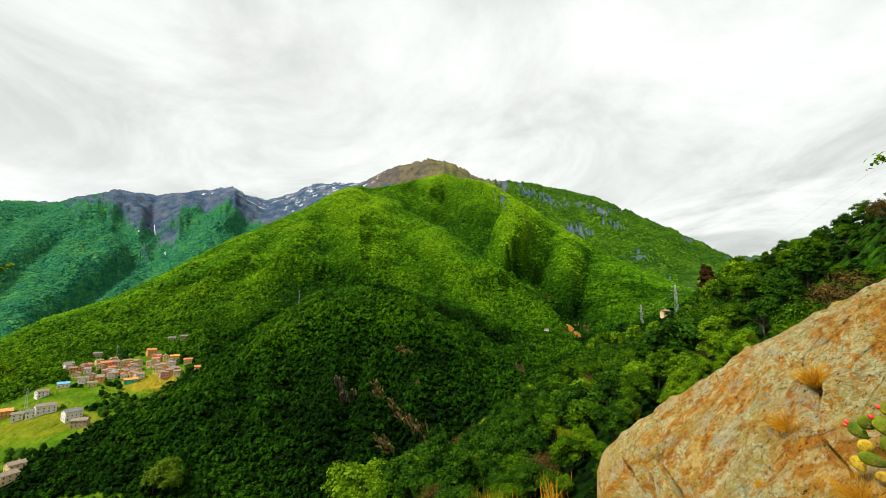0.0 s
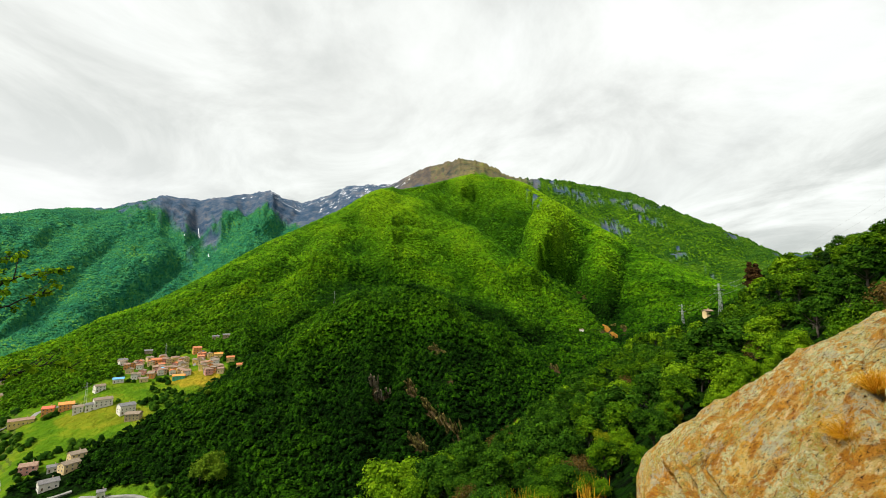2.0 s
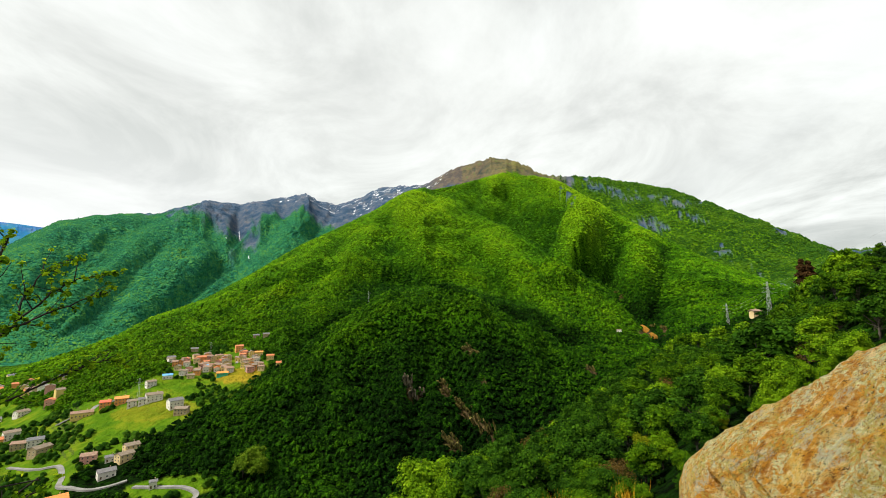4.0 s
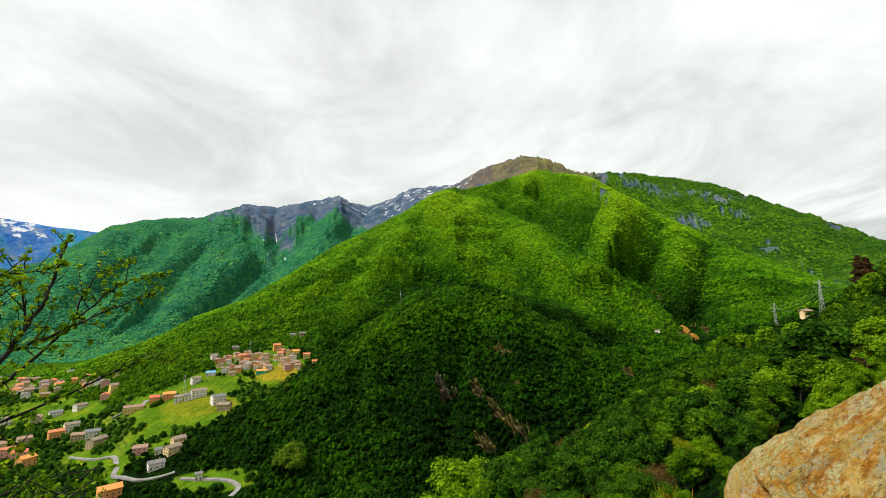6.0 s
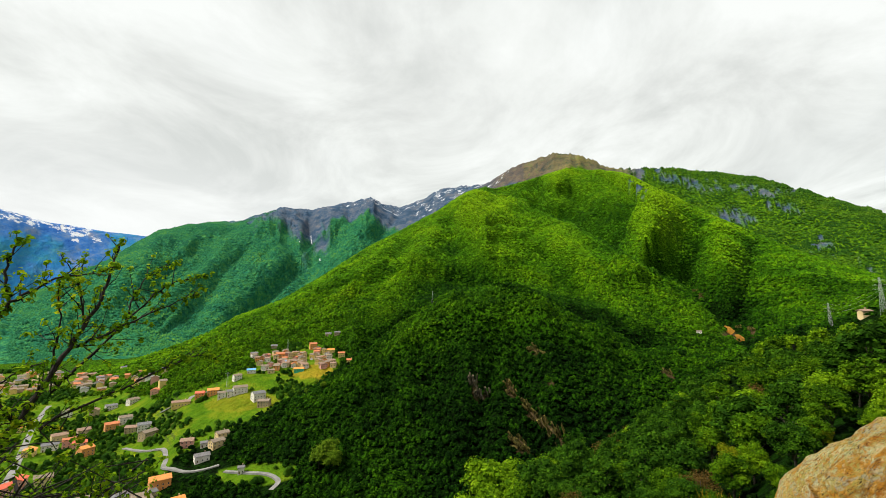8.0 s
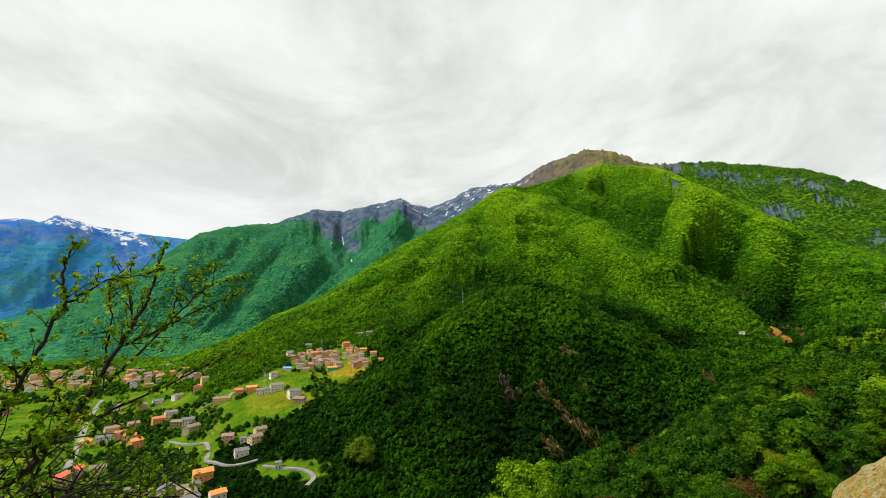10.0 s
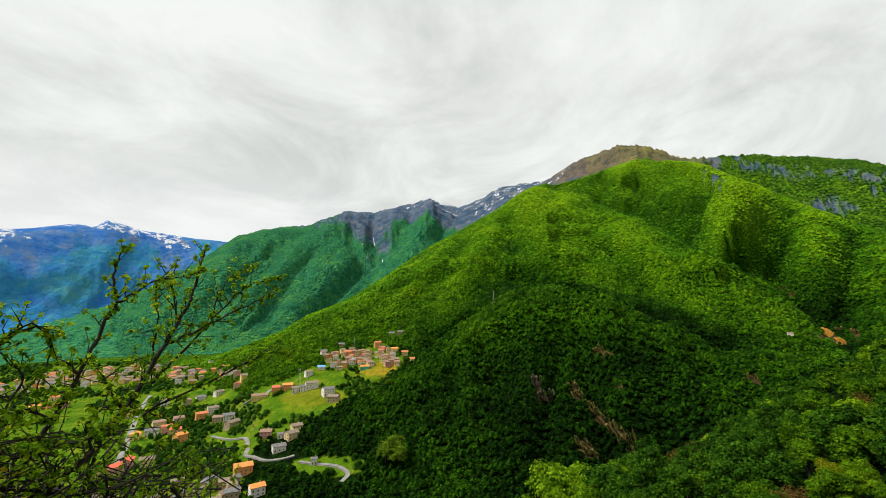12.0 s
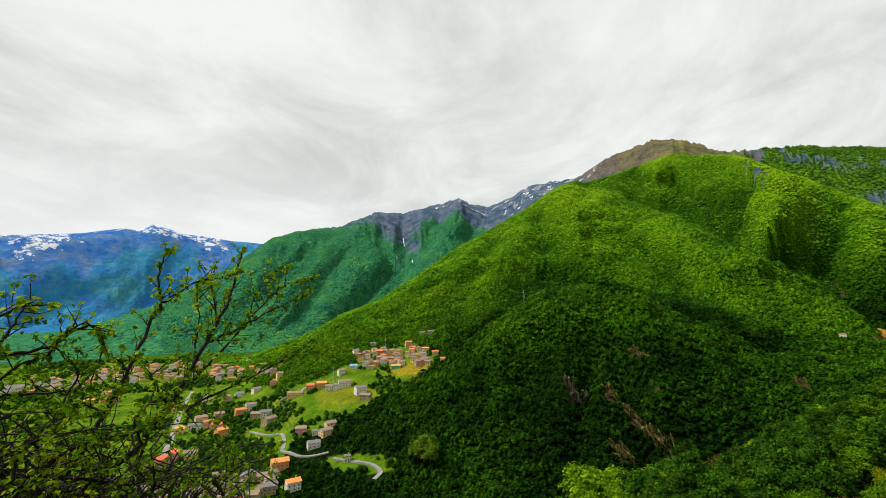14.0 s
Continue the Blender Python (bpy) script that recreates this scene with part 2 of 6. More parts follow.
# ---------------------------------------------------------------- the lie of the land
# Each line: bearing (degrees to the right of straight ahead), distance from the ledge, elevation seen from the ledge.
SLOPE = [(-95, 60, -40), (-12, 60, -36), (-6, 45, -31), (10, 45, -29), (18, 50, -23), (30, 50, -15), (45, 35, -4), (60, 32, 4), (95, 30, 12)]
SPUR = [(-95, 200, -30), (-25, 170, -30), (-12, 90, -27), (-2.5, 130, -20.2), (4.7, 170, -16.2), (8.4, 200, -13.2), (12, 230, -10.0), (19, 300, -5.3),
        (25.6, 370, -2.0), (30, 370, 0.0), (34.5, 280, 3.4), (41, 170, 5.8), (47, 120, 8.2), (60, 110, 13), (95, 100, 18)]
RAVINE = [(-95, 360, -22.3), (-50, 370, -21.8), (-40, 350, -22.4), (-24, 330, -23), (-12, 330, -22), (-2, 360, -19.5), (8, 420, -15), (16, 520, -9), (24, 650, -4.5), (30, 700, -2), (40, 600, 0), (60, 500, 5), (95, 500, 8)]
FOOT = [(-95, 700, -11.9), (-54, 700, -11.9), (-48, 520, -14.3), (-42, 500, -14.2), (-36, 470, -14.5), (-24, 480, -11), (-12, 480, -9), (0, 500, -9), (8, 560, -8), (16, 680, -5.5), (24, 850, -2), (36, 900, 1.5), (60, 900, 6), (95, 900, 8)]
SHOULDER = [(-95, 1100, -7.6), (-61, 1150, -7.3), (-54, 1050, -7.7), (-48, 800, -7.4), (-42, 780, -5.0), (-36, 800, -4.5), (-32, 800, -3.4), (-27, 780, -1.3), (-22, 770, 0.0), (-18.5, 760, 1.1),
            (-13.7, 750, 2.2), (-9.3, 740, 2.5), (-4.8, 740, 2.2), (1.2, 760, 0.3), (8.6, 800, -2.7), (15.6, 850, -4.7), (24, 950, -1), (36, 1000, 2), (60, 1000, 6), (95, 1000, 8)]
BENCH = [(-95, 1350, -6.2), (-61, 1400, -5.7), (-54, 1250, -6.6), (-48, 950, -5.8), (-42, 950, -3.0), (-36, 950, -1.6), (-27, 930, 0.4), (-18.5, 900, 1.5), (-9, 880, 2.2), (0, 900, 0.6),
         (8.6, 950, -1.2), (15.6, 1000, -2), (24, 1100, 0.3), (36, 1150, 2.3), (60, 1150, 6.5), (95, 1150, 8)]
GREEN_RIDGE = [(-95, 1500, -5.6), (-61, 1550, -5.4), (-53.8, 1450, -5.9), (-49.5, 1300, -4.4), (-45.6, 1400, -2.7), (-42.8, 1500, -0.9), (-37.6, 1650, 1.2), (-32.8, 1800, 4.2), (-27.3, 2000, 7.8),
               (-22.3, 2150, 10.3), (-18.3, 2300, 12.3), (-14, 2500, 14.8), (-10.3, 2600, 15.7), (-6.5, 2650, 16.5), (-0.2, 2700, 18.0), (3.7, 2650, 17.0), (6.8, 2600, 15.8), (11.3, 2400, 13.0),
               (16.3, 2150, 9.7), (22.9, 1850, 5.5), (30.5, 1600, 1.8), (40, 1500, 3.0), (60, 1500, 6), (95, 1500, 8)]
HOLLOW = [(-95, 1700, -4.9), (-61, 1750, -4.8), (-53, 1700, -5.0), (-45, 1900, -4), (-37.6, 2200, -1), (-27, 2500, 4), (-18, 2650, 10), (-10, 2800, 15.2), (0, 2820, 18.3), (6.8, 2800, 14.8),
          (11, 2700, 11.5), (16, 2500, 8), (23, 2300, 4), (30.5, 2100, 1.5), (40, 2000, 2.5), (60, 2000, 5), (95, 2000, 7)]
HIGH_RIDGE = [(-95, 3000, -4), (-78, 3000, -3.9), (-70.9, 3000, -2.4), (-66.6, 3100, -0.8), (-61.8, 3300, 1.3), (-56.3, 3500, 4.7), (-51.4, 3700, 8.6), (-48.1, 3800, 9.7), (-43.1, 3900, 10.6), (-38.4, 4000, 12.6),
              (-34.5, 4000, 12.6), (-30.6, 4000, 13.6), (-27, 4000, 14.6), (-25.1, 4000, 13.7), (-22.8, 3950, 13.4), (-19.8, 3900, 14.6), (-17, 3800, 16), (-11.1, 3500, 16.4), (-7.3, 3200, 18.6),
              (-2.1, 3000, 20), (1.3, 3000, 19.5), (5.2, 3050, 17.3), (11.7, 3200, 16.3), (16.5, 3300, 15), (20.6, 3300, 13.6), (25.1, 3300, 11.1), (29.3, 3200, 8.7), (34.6, 3200, 5.3), (60, 3200, 5)]
GAP = [(-95, 3500, -2), (-70, 3500, -2), (-60, 3900, 0), (-50, 4150, 5), (-30, 4300, 9), (0, 3600, 10), (30, 3700, 4), (95, 3700, 4)]
SNOW_RANGE = [(-95, 4700, 6.5), (-75.8, 4700, 7.0), (-69.7, 4700, 8.0), (-66.5, 4750, 8.8), (-65.2, 4750, 8.6), (-64, 4750, 9.5), (-60.6, 4750, 8.7), (-56.5, 4750, 8.4), (-51.7, 4750, 8.0), (-40, 4750, 6), (0, 4600, 5), (95, 4600, 4)]
LINES = [SLOPE, SPUR, RAVINE, FOOT, SHOULDER, BENCH, GREEN_RIDGE, HOLLOW, HIGH_RIDGE, GAP, SNOW_RANGE]


def wrapped(line):
    """Close a line round the back of the ledge, where the hillside simply goes on."""
    line = sorted(line)
    a, b = line[0], line[-1]
    back = (180.0, (a[1] + b[1]) / 2, 9.0)
    return [(-180.0, *back[1:]), *line, back]


def lattice(x, y, seed):
    """Smooth value noise on arrays, -1 to 1."""
    x, y = np.asarray(x, float), np.asarray(y, float)
    xi, yi = np.floor(x).astype(np.int64), np.floor(y).astype(np.int64)
    fx, fy = x - xi, y - yi
    fx, fy = fx * fx * fx * (fx * (fx * 6 - 15) + 10), fy * fy * fy * (fy * (fy * 6 - 15) + 10)

    def corner(i, j):
        h = (i * 374761393 + j * 668265263 + seed * 1442695041) & 0xFFFFFFFF
        h = ((h ^ (h >> 13)) * 1274126177) & 0xFFFFFFFF
        h = ((h ^ (h >> 16)) * 2246822519) & 0xFFFFFFFF
        return ((h >> 8) & 0xFFFF) / 32767.5 - 1

    top = corner(xi, yi) * (1 - fx) + corner(xi + 1, yi) * fx
    low = corner(xi, yi + 1) * (1 - fx) + corner(xi + 1, yi + 1) * fx
    return top * (1 - fy) + low * fy


def fractal(x, y, seed, octaves=4, gain=0.5):
    total, size = 0.0, 1.0
    for k in range(octaves):
        total = total + size * lattice(x * 2 ** k + 17.3 * k, y * 2 ** k - 9.1 * k, seed + k)
        size *= gain
    return total


def ridged(x, y, seed, octaves=4):
    total, size = 0.0, 1.0
    for k in range(octaves):
        total = total + size * (1 - 2 * np.abs(lattice(x * 2 ** k + 5.7 * k, y * 2 ** k + 3.3 * k, seed + k)))
        size *= 0.5
    return total


# ravines (negative) and spurs of the slopes: height in metres at 1 km, half width in degrees, course as bearing and elevation
GREEN_FOLDS = [(-30, 1.2, [(-4.0, 16.8), (-3.7, 15.0), (-4.7, 13.0)]),
               (26, 1.6, [(-1.4, 17.6), (-2.2, 15.6), (-2.4, 13.6)]),
               (-22, 1.0, [(-1.2, 15.0), (1.5, 13.2), (4.2, 11.0)]),
               (30, 2.6, [(10.0, 13.8), (9.6, 11.0), (8.8, 8.2), (8.4, 6.0)]),
               (-22, 1.2, [(14.5, 9.4), (13.6, 5.6), (12.8, 2.6)]),
               (22, 1.8, [(17.0, 9.2), (16.6, 5.6), (16.0, 1.5)]),
               (-24, 1.2, [(19.5, 6.6), (18.4, 2.6), (17.6, -0.9)]),
               (24, 2.6, [(-13.8, 14.2), (-12.4, 11.6), (-10.0, 8.4), (-7.4, 5.0), (-4.0, 2.4)]),
               (-20, 1.5, [(-16.4, 11.6), (-16.0, 8.2), (-15.2, 4.6)]),
               (20, 1.8, [(-18.6, 10.6), (-20.6, 7.0), (-22.8, 3.2), (-25.0, -0.6)]),
               (-20, 1.3, [(-22.0, 9.0), (-25.6, 4.8), (-29.0, 0.8)]),
               (18, 1.6, [(-25.4, 7.2), (-29.0, 3.2), (-32.6, -0.4)]),
               (-16, 1.2, [(-28.6, 5.4), (-32.4, 1.8), (-36.0, -1.4)]),
               (-18, 1.2, [(-5.0, 10.2), (-3.4, 6.6), (-1.0, 3.2)]),
               (16, 1.5, [(-1.0, 9.4), (1.4, 5.8), (4.0, 2.2), (7.0, -1.4)]),
               (-16, 1.1, [(2.6, 7.4), (5.2, 3.6), (8.4, 0.0), (11.4, -3.2)])]
# brows: crest height and depth of the hollow behind (metres at 1 km), half width in degrees, course with the hollow on its left
BROWS = [(70, 110, 1.6, [(-10.5, 15.4), (-8.3, 15.0), (-6.0, 14.2), (-4.5, 12.7), (-2.0, 11.6), (0.5, 10.6), (2.6, 8.8), (5.3, 6.8), (8.4, 4.7), (11.4, 2.8), (13.7, 0.4), (16.2, -2.9)]),
         (60, 62, 1.3, [(5.4, 7.1), (6.4, 8.9), (7.2, 11.0), (7.9, 12.9), (5.9, 14.8), (3.4, 16.9)]),
         (10, 26, 0.4, [(-19.6, 11.2), (-13.8, 10.8), (-9.9, 11.0), (-6.8, 10.8)])]
SPUR_BROW = [(60, 100, 1.2, [(-34.0, -10.4), (-30.0, -7.8), (-25.7, -3.7), (-22.1, -1.2), (-19.8, 0.2), (-16.8, 2.1), (-13.8, 2.7), (-10.0, 2.8), (-6.3, 2.0), (-4.1, 1.3), (-2.0, 0.1), (0.7, -1.3), (4.1, -3.0), (7.2, -4.5), (10.3, -5.0), (13.2, -5.8)])]
DARK_FOLDS = [
          (34, 2.0, [(-38.6, 12.4), (-39.5, 11.5), (-42.0, 9.2), (-44.3, 7.4), (-46.8, 5.0), (-50.7, 0.4), (-54.0, -3.7)]),
          (-34, 1.6, [(-35.1, 11.6), (-34.7, 8.8), (-33.5, 6.2), (-34.6, 4.4), (-37.8, 2.6), (-39.9, 0.6), (-43.0, -2.0)]),
          (30, 1.7, [(-27.1, 14.2), (-27.5, 11.4), (-30.2, 7.8), (-32.6, 5.6)]),
          (26, 2.0, [(-48.1, 9.5), (-51.3, 6.6), (-54.9, 2.7), (-59.4, -1.3)]),
          (-26, 1.3, [(-43.4, 10.2), (-47.0, 6.8), (-50.4, 3.2), (-54.8, -1.6)]),
          (-22, 1.1, [(-29.8, 12.3), (-30.4, 9.6), (-31.4, 7.6)]),
          (20, 1.2, [(-32.0, 12.8), (-32.2, 10.6), (-32.8, 7.8)]),
          (-20, 1.1, [(-37.2, 12.0), (-37.6, 9.6), (-37.0, 7.2), (-36.0, 5.2)]),
          (-18, 1.1, [(-40.2, 9.6), (-43.0, 6.0), (-45.7, 2.1), (-48.3, -1.5)]),
          (20, 1.3, [(-36.4, 11.6), (-36.0, 9.4), (-35.6, 7.4)]),
          (16, 1.2, [(-37.6, 6.6), (-40.6, 4.2), (-44.0, 0.6)]),
          (-22, 1.0, [(-23.4, 12.6), (-24.4, 10.6), (-26.0, 8.8)]),
          (18, 1.2, [(-52.6, 6.6), (-56.0, 3.0), (-61.0, -1.2)]),
          (-20, 1.0, [(-55.0, 4.6), (-58.6, 1.0), (-62.6, -2.0)]),
]


def set_back(a, e, folds, brows):
    """How far the slope lies back (positive) or stands out (negative) along its spurs, ravines and brows, in metres at 1 km."""
    out = np.zeros_like(e)
    wave = fractal(a * 0.8, e * 0.8, 43, 3)
    for tall, wide, course in folds:
        best = np.full(e.shape, 99.0)
        for (a0, e0), (a1, e1) in zip(course, course[1:]):
            da, de = a1 - a0, e1 - e0
            t = np.clip(((a - a0) * da + (e - e0) * de) / (da * da + de * de), 0, 1)
            best = np.minimum(best, np.hypot(a - a0 - t * da, e - e0 - t * de))
        best = np.abs(best + 0.3 * wide * wave)
        out = out - 2.6 * tall * (np.exp(-(best / wide) ** 2) if tall > 0 else np.exp(-(best / wide) ** 1.3))
    for tall, deep, wide, course in brows:
        best, side = np.full(e.shape, 99.0), np.zeros_like(e)
        for (a0, e0), (a1, e1) in zip(course, course[1:]):
            da, de = a1 - a0, e1 - e0
            t = np.clip(((a - a0) * da + (e - e0) * de) / (da * da + de * de), 0, 1)
            off = np.hypot(a - a0 - t * da, e - e0 - t * de)
            left = np.sign(da * (e - e0) - de * (a - a0))
            side = np.where(off < best - 1e-6, left, side)
            best = np.minimum(best, off)
        q = best * side + 0.12 * wide * wave
        behind = np.clip(q / 0.2 + 0.5, 0, 1)
        out = out + deep * behind * np.exp(-(np.maximum(q, 0) / (1.8 * wide)) ** 1.5) - tall * (1 - behind) * np.exp(-((np.minimum(q, 0) + 2.0 * wide) / (1.4 * wide)) ** 2)
    return out


def drawn_back(z, a, r, near, far, folds, brows, gain=1.0):
    """Move the slope between two lines in or out along the sight from the ledge, keeping its outline."""
    for i in range(len(z)):
        k = np.flatnonzero((r[i] >= near[i, 0]) & (r[i] <= far[i, 0]))
        if len(k) < 8 or a[i, 0] < -70 or a[i, 0] > 45:
            continue
        rr = r[i, k]
        fine = np.linspace(rr[0], rr[-1], 2 * len(k))
        e = np.interp(fine, rr, np.degrees(np.arctan2(z[i, k] - EZ, rr)))
        shift = set_back(np.full_like(e, a[i, 0]), e, folds, brows) * gain * fine / 1000
        shift = shift * np.clip((fine - rr[0]) / 120, 0, 1) * np.clip((rr[-1] - fine) / 300, 0, 1)
        moved = np.minimum(np.maximum.accumulate(fine + shift), rr[-1]) + np.arange(len(fine)) * 1e-4
        z[i, k] = EZ + rr * np.tan(np.radians(np.interp(rr, moved, np.maximum.accumulate(e))))
    return z


def land(a, r):
    """Height of the land at bearing a (degrees) and distance r (metres); a and r are arrays of one shape (bearings by distances)."""
    a, r = np.atleast_2d(a), np.atleast_2d(r)
    bearing = a[:, :1]
    rk, zk = [np.full_like(bearing, 2.2)], [np.full_like(bearing, EZ - 1.75)]
    for line in LINES:
        p = np.array(wrapped(line))
        rr = np.interp(bearing, p[:, 0], p[:, 1])
        ee = np.interp(bearing, p[:, 0], p[:, 2])
        rk.append(rr)
        zk.append(EZ + rr * np.tan(np.radians(ee)))
    rk.append(np.full_like(bearing, 4960.0))
    zk.append(zk[-1] - 260)
    R, Z = np.concatenate(rk, 1), np.concatenate(zk, 1)
    h = np.diff(R, axis=1)
    d = np.diff(Z, axis=1) / h
    m = np.zeros_like(Z)
    same = d[:, :-1] * d[:, 1:] > 0
    w1, w2 = 2 * h[:, 1:] + h[:, :-1], h[:, 1:] + 2 * h[:, :-1]
    with np.errstate(divide="ignore", invalid="ignore"):
        harmonic = (w1 + w2) / (w1 / d[:, :-1] + w2 / d[:, 1:])
    m[:, 1:-1] = np.where(same, harmonic, 0)
    m[:, 0], m[:, -1] = d[:, 0], d[:, -1]
    k = np.zeros(r.shape, int)
    for j in range(1, R.shape[1] - 1):
        k += r >= R[:, j:j + 1]
    take = lambda v: np.take_along_axis(v, k, 1)
    hh = take(h)
    s = np.clip((r - take(R)) / hh, 0, 1)
    m0, m1 = take(m), np.take_along_axis(m, k + 1, 1)
    z0, z1 = take(Z), np.take_along_axis(Z, k + 1, 1)
    z = (2 * s ** 3 - 3 * s ** 2 + 1) * z0 + (s ** 3 - 2 * s ** 2 + s) * hh * m0 + (-2 * s ** 3 + 3 * s ** 2) * z1 + (s ** 3 - s ** 2) * hh * m1
    # relief
    x, y = r * np.sin(np.radians(a)), r * np.cos(np.radians(a))
    foot, crest = R[:, 6:7], R[:, 7:8]
    along = np.clip((r - foot) / (crest - foot), 0, 1.2)
    calm_valley = np.clip((z - 25) / 60, 0, 1)
    on_green = np.clip((r - foot) / 250, 0, 1) * np.clip((crest - r - 20) / 420, 0, 1) * calm_valley
    z = drawn_back(z, a, r, R[:, 4:5], crest, GREEN_FOLDS, BROWS + SPUR_BROW, 1.1)
    z = z + on_green * (6 * ridged(a * 0.42 - r / 900, r / 700, 3, 4) + 8 * fractal(x / 110, y / 110, 5, 4) - 4)
    high = R[:, 9:10]
    flank = np.clip((r - R[:, 8:9] - 50) / 300, 0, 1) * np.clip((high - r - 30) / 800, 0, 1)
    z = drawn_back(z, a, r, R[:, 8:9], high, DARK_FOLDS, [], 0.5)
    fall = np.degrees(np.arctan2(z - EZ, r))
    ribs = ridged((a - 1.0 * fall) * 0.32 + 0.3 * fractal(x / 500, y / 500, 12, 2), fall * 0.12, 11, 4) - 0.6
    crags = ridged(a * 1.0 + 0.4 * fractal(x / 300, y / 300, 14, 2), fall * 0.22, 13, 4) - 0.6
    steep_part = np.clip((fall - np.interp(a, [-52, -45, -38, -35, -28, -16], [14, 11, 8.0, 7.6, 9.6, 10.5])) / 1.5, 0, 1)
    z = z + flank * (26 * ribs * (1 - 0.6 * steep_part) + 26 * crags * steep_part + 16 * fractal(x / 160, y / 160, 15, 4))
    crestline = np.exp(-((r - high) / 260) ** 2)
    z = z + crestline * (7 * fractal(a * 1.3, r / 400, 21, 4) + 7 * fractal(a * 4, r / 200, 23, 3))
    last = np.clip((r - R[:, 10:11]) / 250, 0, 1)
    z = z + last * np.clip((4700 - r) / 600, 0.1, 1) * (80 * (ridged((a - 1.3 * np.degrees(np.arctan2(z - EZ, r))) * 0.15 + 0.5 * fractal(x / 600, y / 600, 35, 2), r / 900, 31, 5) - 0.5) + 40 * fractal(x / 260, y / 260, 33, 4))
    gully = np.exp(-((a + 12.5 - (r - 420) / 60) / 1.3) ** 2) + 0.8 * np.exp(-((a + 5.5 + (r - 420) / 55) / 1.1) ** 2)
    z = z - 16 * gully * np.clip((r - 345) / 60, 0, 1) * np.clip((620 - r) / 120, 0, 1)
    front = np.clip((r - 330) / 60, 0, 1) * np.clip((R[:, 6:7] - r) / 120, 0, 1) * calm_valley * np.clip((a + 34) / 5, 0, 1)
    z = z + front * (9 * ridged(a * 0.16, r / 260, 51, 3) - 4 + 3 * fractal(x / 40, y / 40, 55, 3))
    near = np.clip((r - 8) / 30, 0, 1) * np.clip((420 - r) / 100, 0, 1)
    z = z + near * 1.3 * fractal(x / 18, y / 18, 61, 3)
    # hay terraces below the hamlet
    terraced = np.clip((a + 52) / 3, 0, 1) * np.clip((-32 - a) / 3, 0, 1) * np.clip((r - 520) / 60, 0, 1) * np.clip((740 - r) / 60, 0, 1)
    step = z / 3.2
    edge = np.floor(step) + np.clip((step - np.floor(step)) * 3.5 - 2.5, 0, 1)
    return z * (1 - 0.5 * terraced) + 0.5 * terraced * edge * 3.2


BEARINGS = np.concatenate([np.linspace(-180, -85, 30), np.arange(-84, 56, 0.19), np.linspace(57, 180, 36)])
RINGS = np.concatenate([[0.0, 1.0], np.exp(np.linspace(math.log(2.2), math.log(330), 55))[:-1], np.exp(np.linspace(math.log(330), math.log(4960), 250))])
SHEET_A, SHEET_R = np.meshgrid(BEARINGS, RINGS, indexing="ij")
SHEET_Z = land(SHEET_A, SHEET_R)


def heights(a, r):
    """Height of the finished sheet at arrays of bearings and distances."""
    i = np.clip(np.searchsorted(BEARINGS, a) - 1, 0, len(BEARINGS) - 2)
    j = np.clip(np.searchsorted(RINGS, r) - 1, 0, len(RINGS) - 2)
    u = (a - BEARINGS[i]) / (BEARINGS[i + 1] - BEARINGS[i])
    v = (r - RINGS[j]) / (RINGS[j + 1] - RINGS[j])
    return (SHEET_Z[i, j] * (1 - u) + SHEET_Z[i + 1, j] * u) * (1 - v) + (SHEET_Z[i, j + 1] * (1 - u) + SHEET_Z[i + 1, j + 1] * u) * v


def land_at(a, r):
    return float(heights(np.array([a]), np.array([r]))[0])


SWEEP = np.exp(np.linspace(math.log(12.0), math.log(4700.0), 1500))


def meet(a, e, start=12.0):
    """The first place where the land, followed outward along a bearing, rises to the elevation e: the place and the distance."""
    rr = SWEEP[SWEEP >= start]
    z = heights(np.full(len(rr), a), rr)
    rise = np.degrees(np.arctan2(z - EZ, rr))
    k = int(np.argmax(rise >= e)) if (rise >= e).any() else int(np.argmax(rise))
    r = float(rr[k])
    return Vector((r * math.sin(radians(a)), r * math.cos(radians(a)), float(z[k]))), r


def polar(a, r, z):
    return Vector((r * math.sin(radians(a)), r * math.cos(radians(a)), z))


def sight(a, e, r):
    """A point r metres off (level distance) at bearing a and elevation e."""
    return polar(a, r, EZ + r * math.tan(radians(e)))


WOOD_EDGE = np.array([(-95, -30), (-53, -25), (-48, -15.6), (-45, -14.4), (-41, -12.7), (-36, -10.4), (-34, -9.6), (-30.5, -6.9), (-30, -4)])
UPPER_EDGE = np.array([(-95, -4.6), (-60, -5.4), (-56, -6.8), (-53, -8.4), (-50, -9.6), (-47, -9.1), (-44.5, -8.4), (-42, -7.0), (-39.5, -5.4), (-36, -4.5), (-33, -4.3), (-30.5, -6.2), (-30, -7.5)])


BROW_LINE = np.array(SPUR_BROW[0][3])


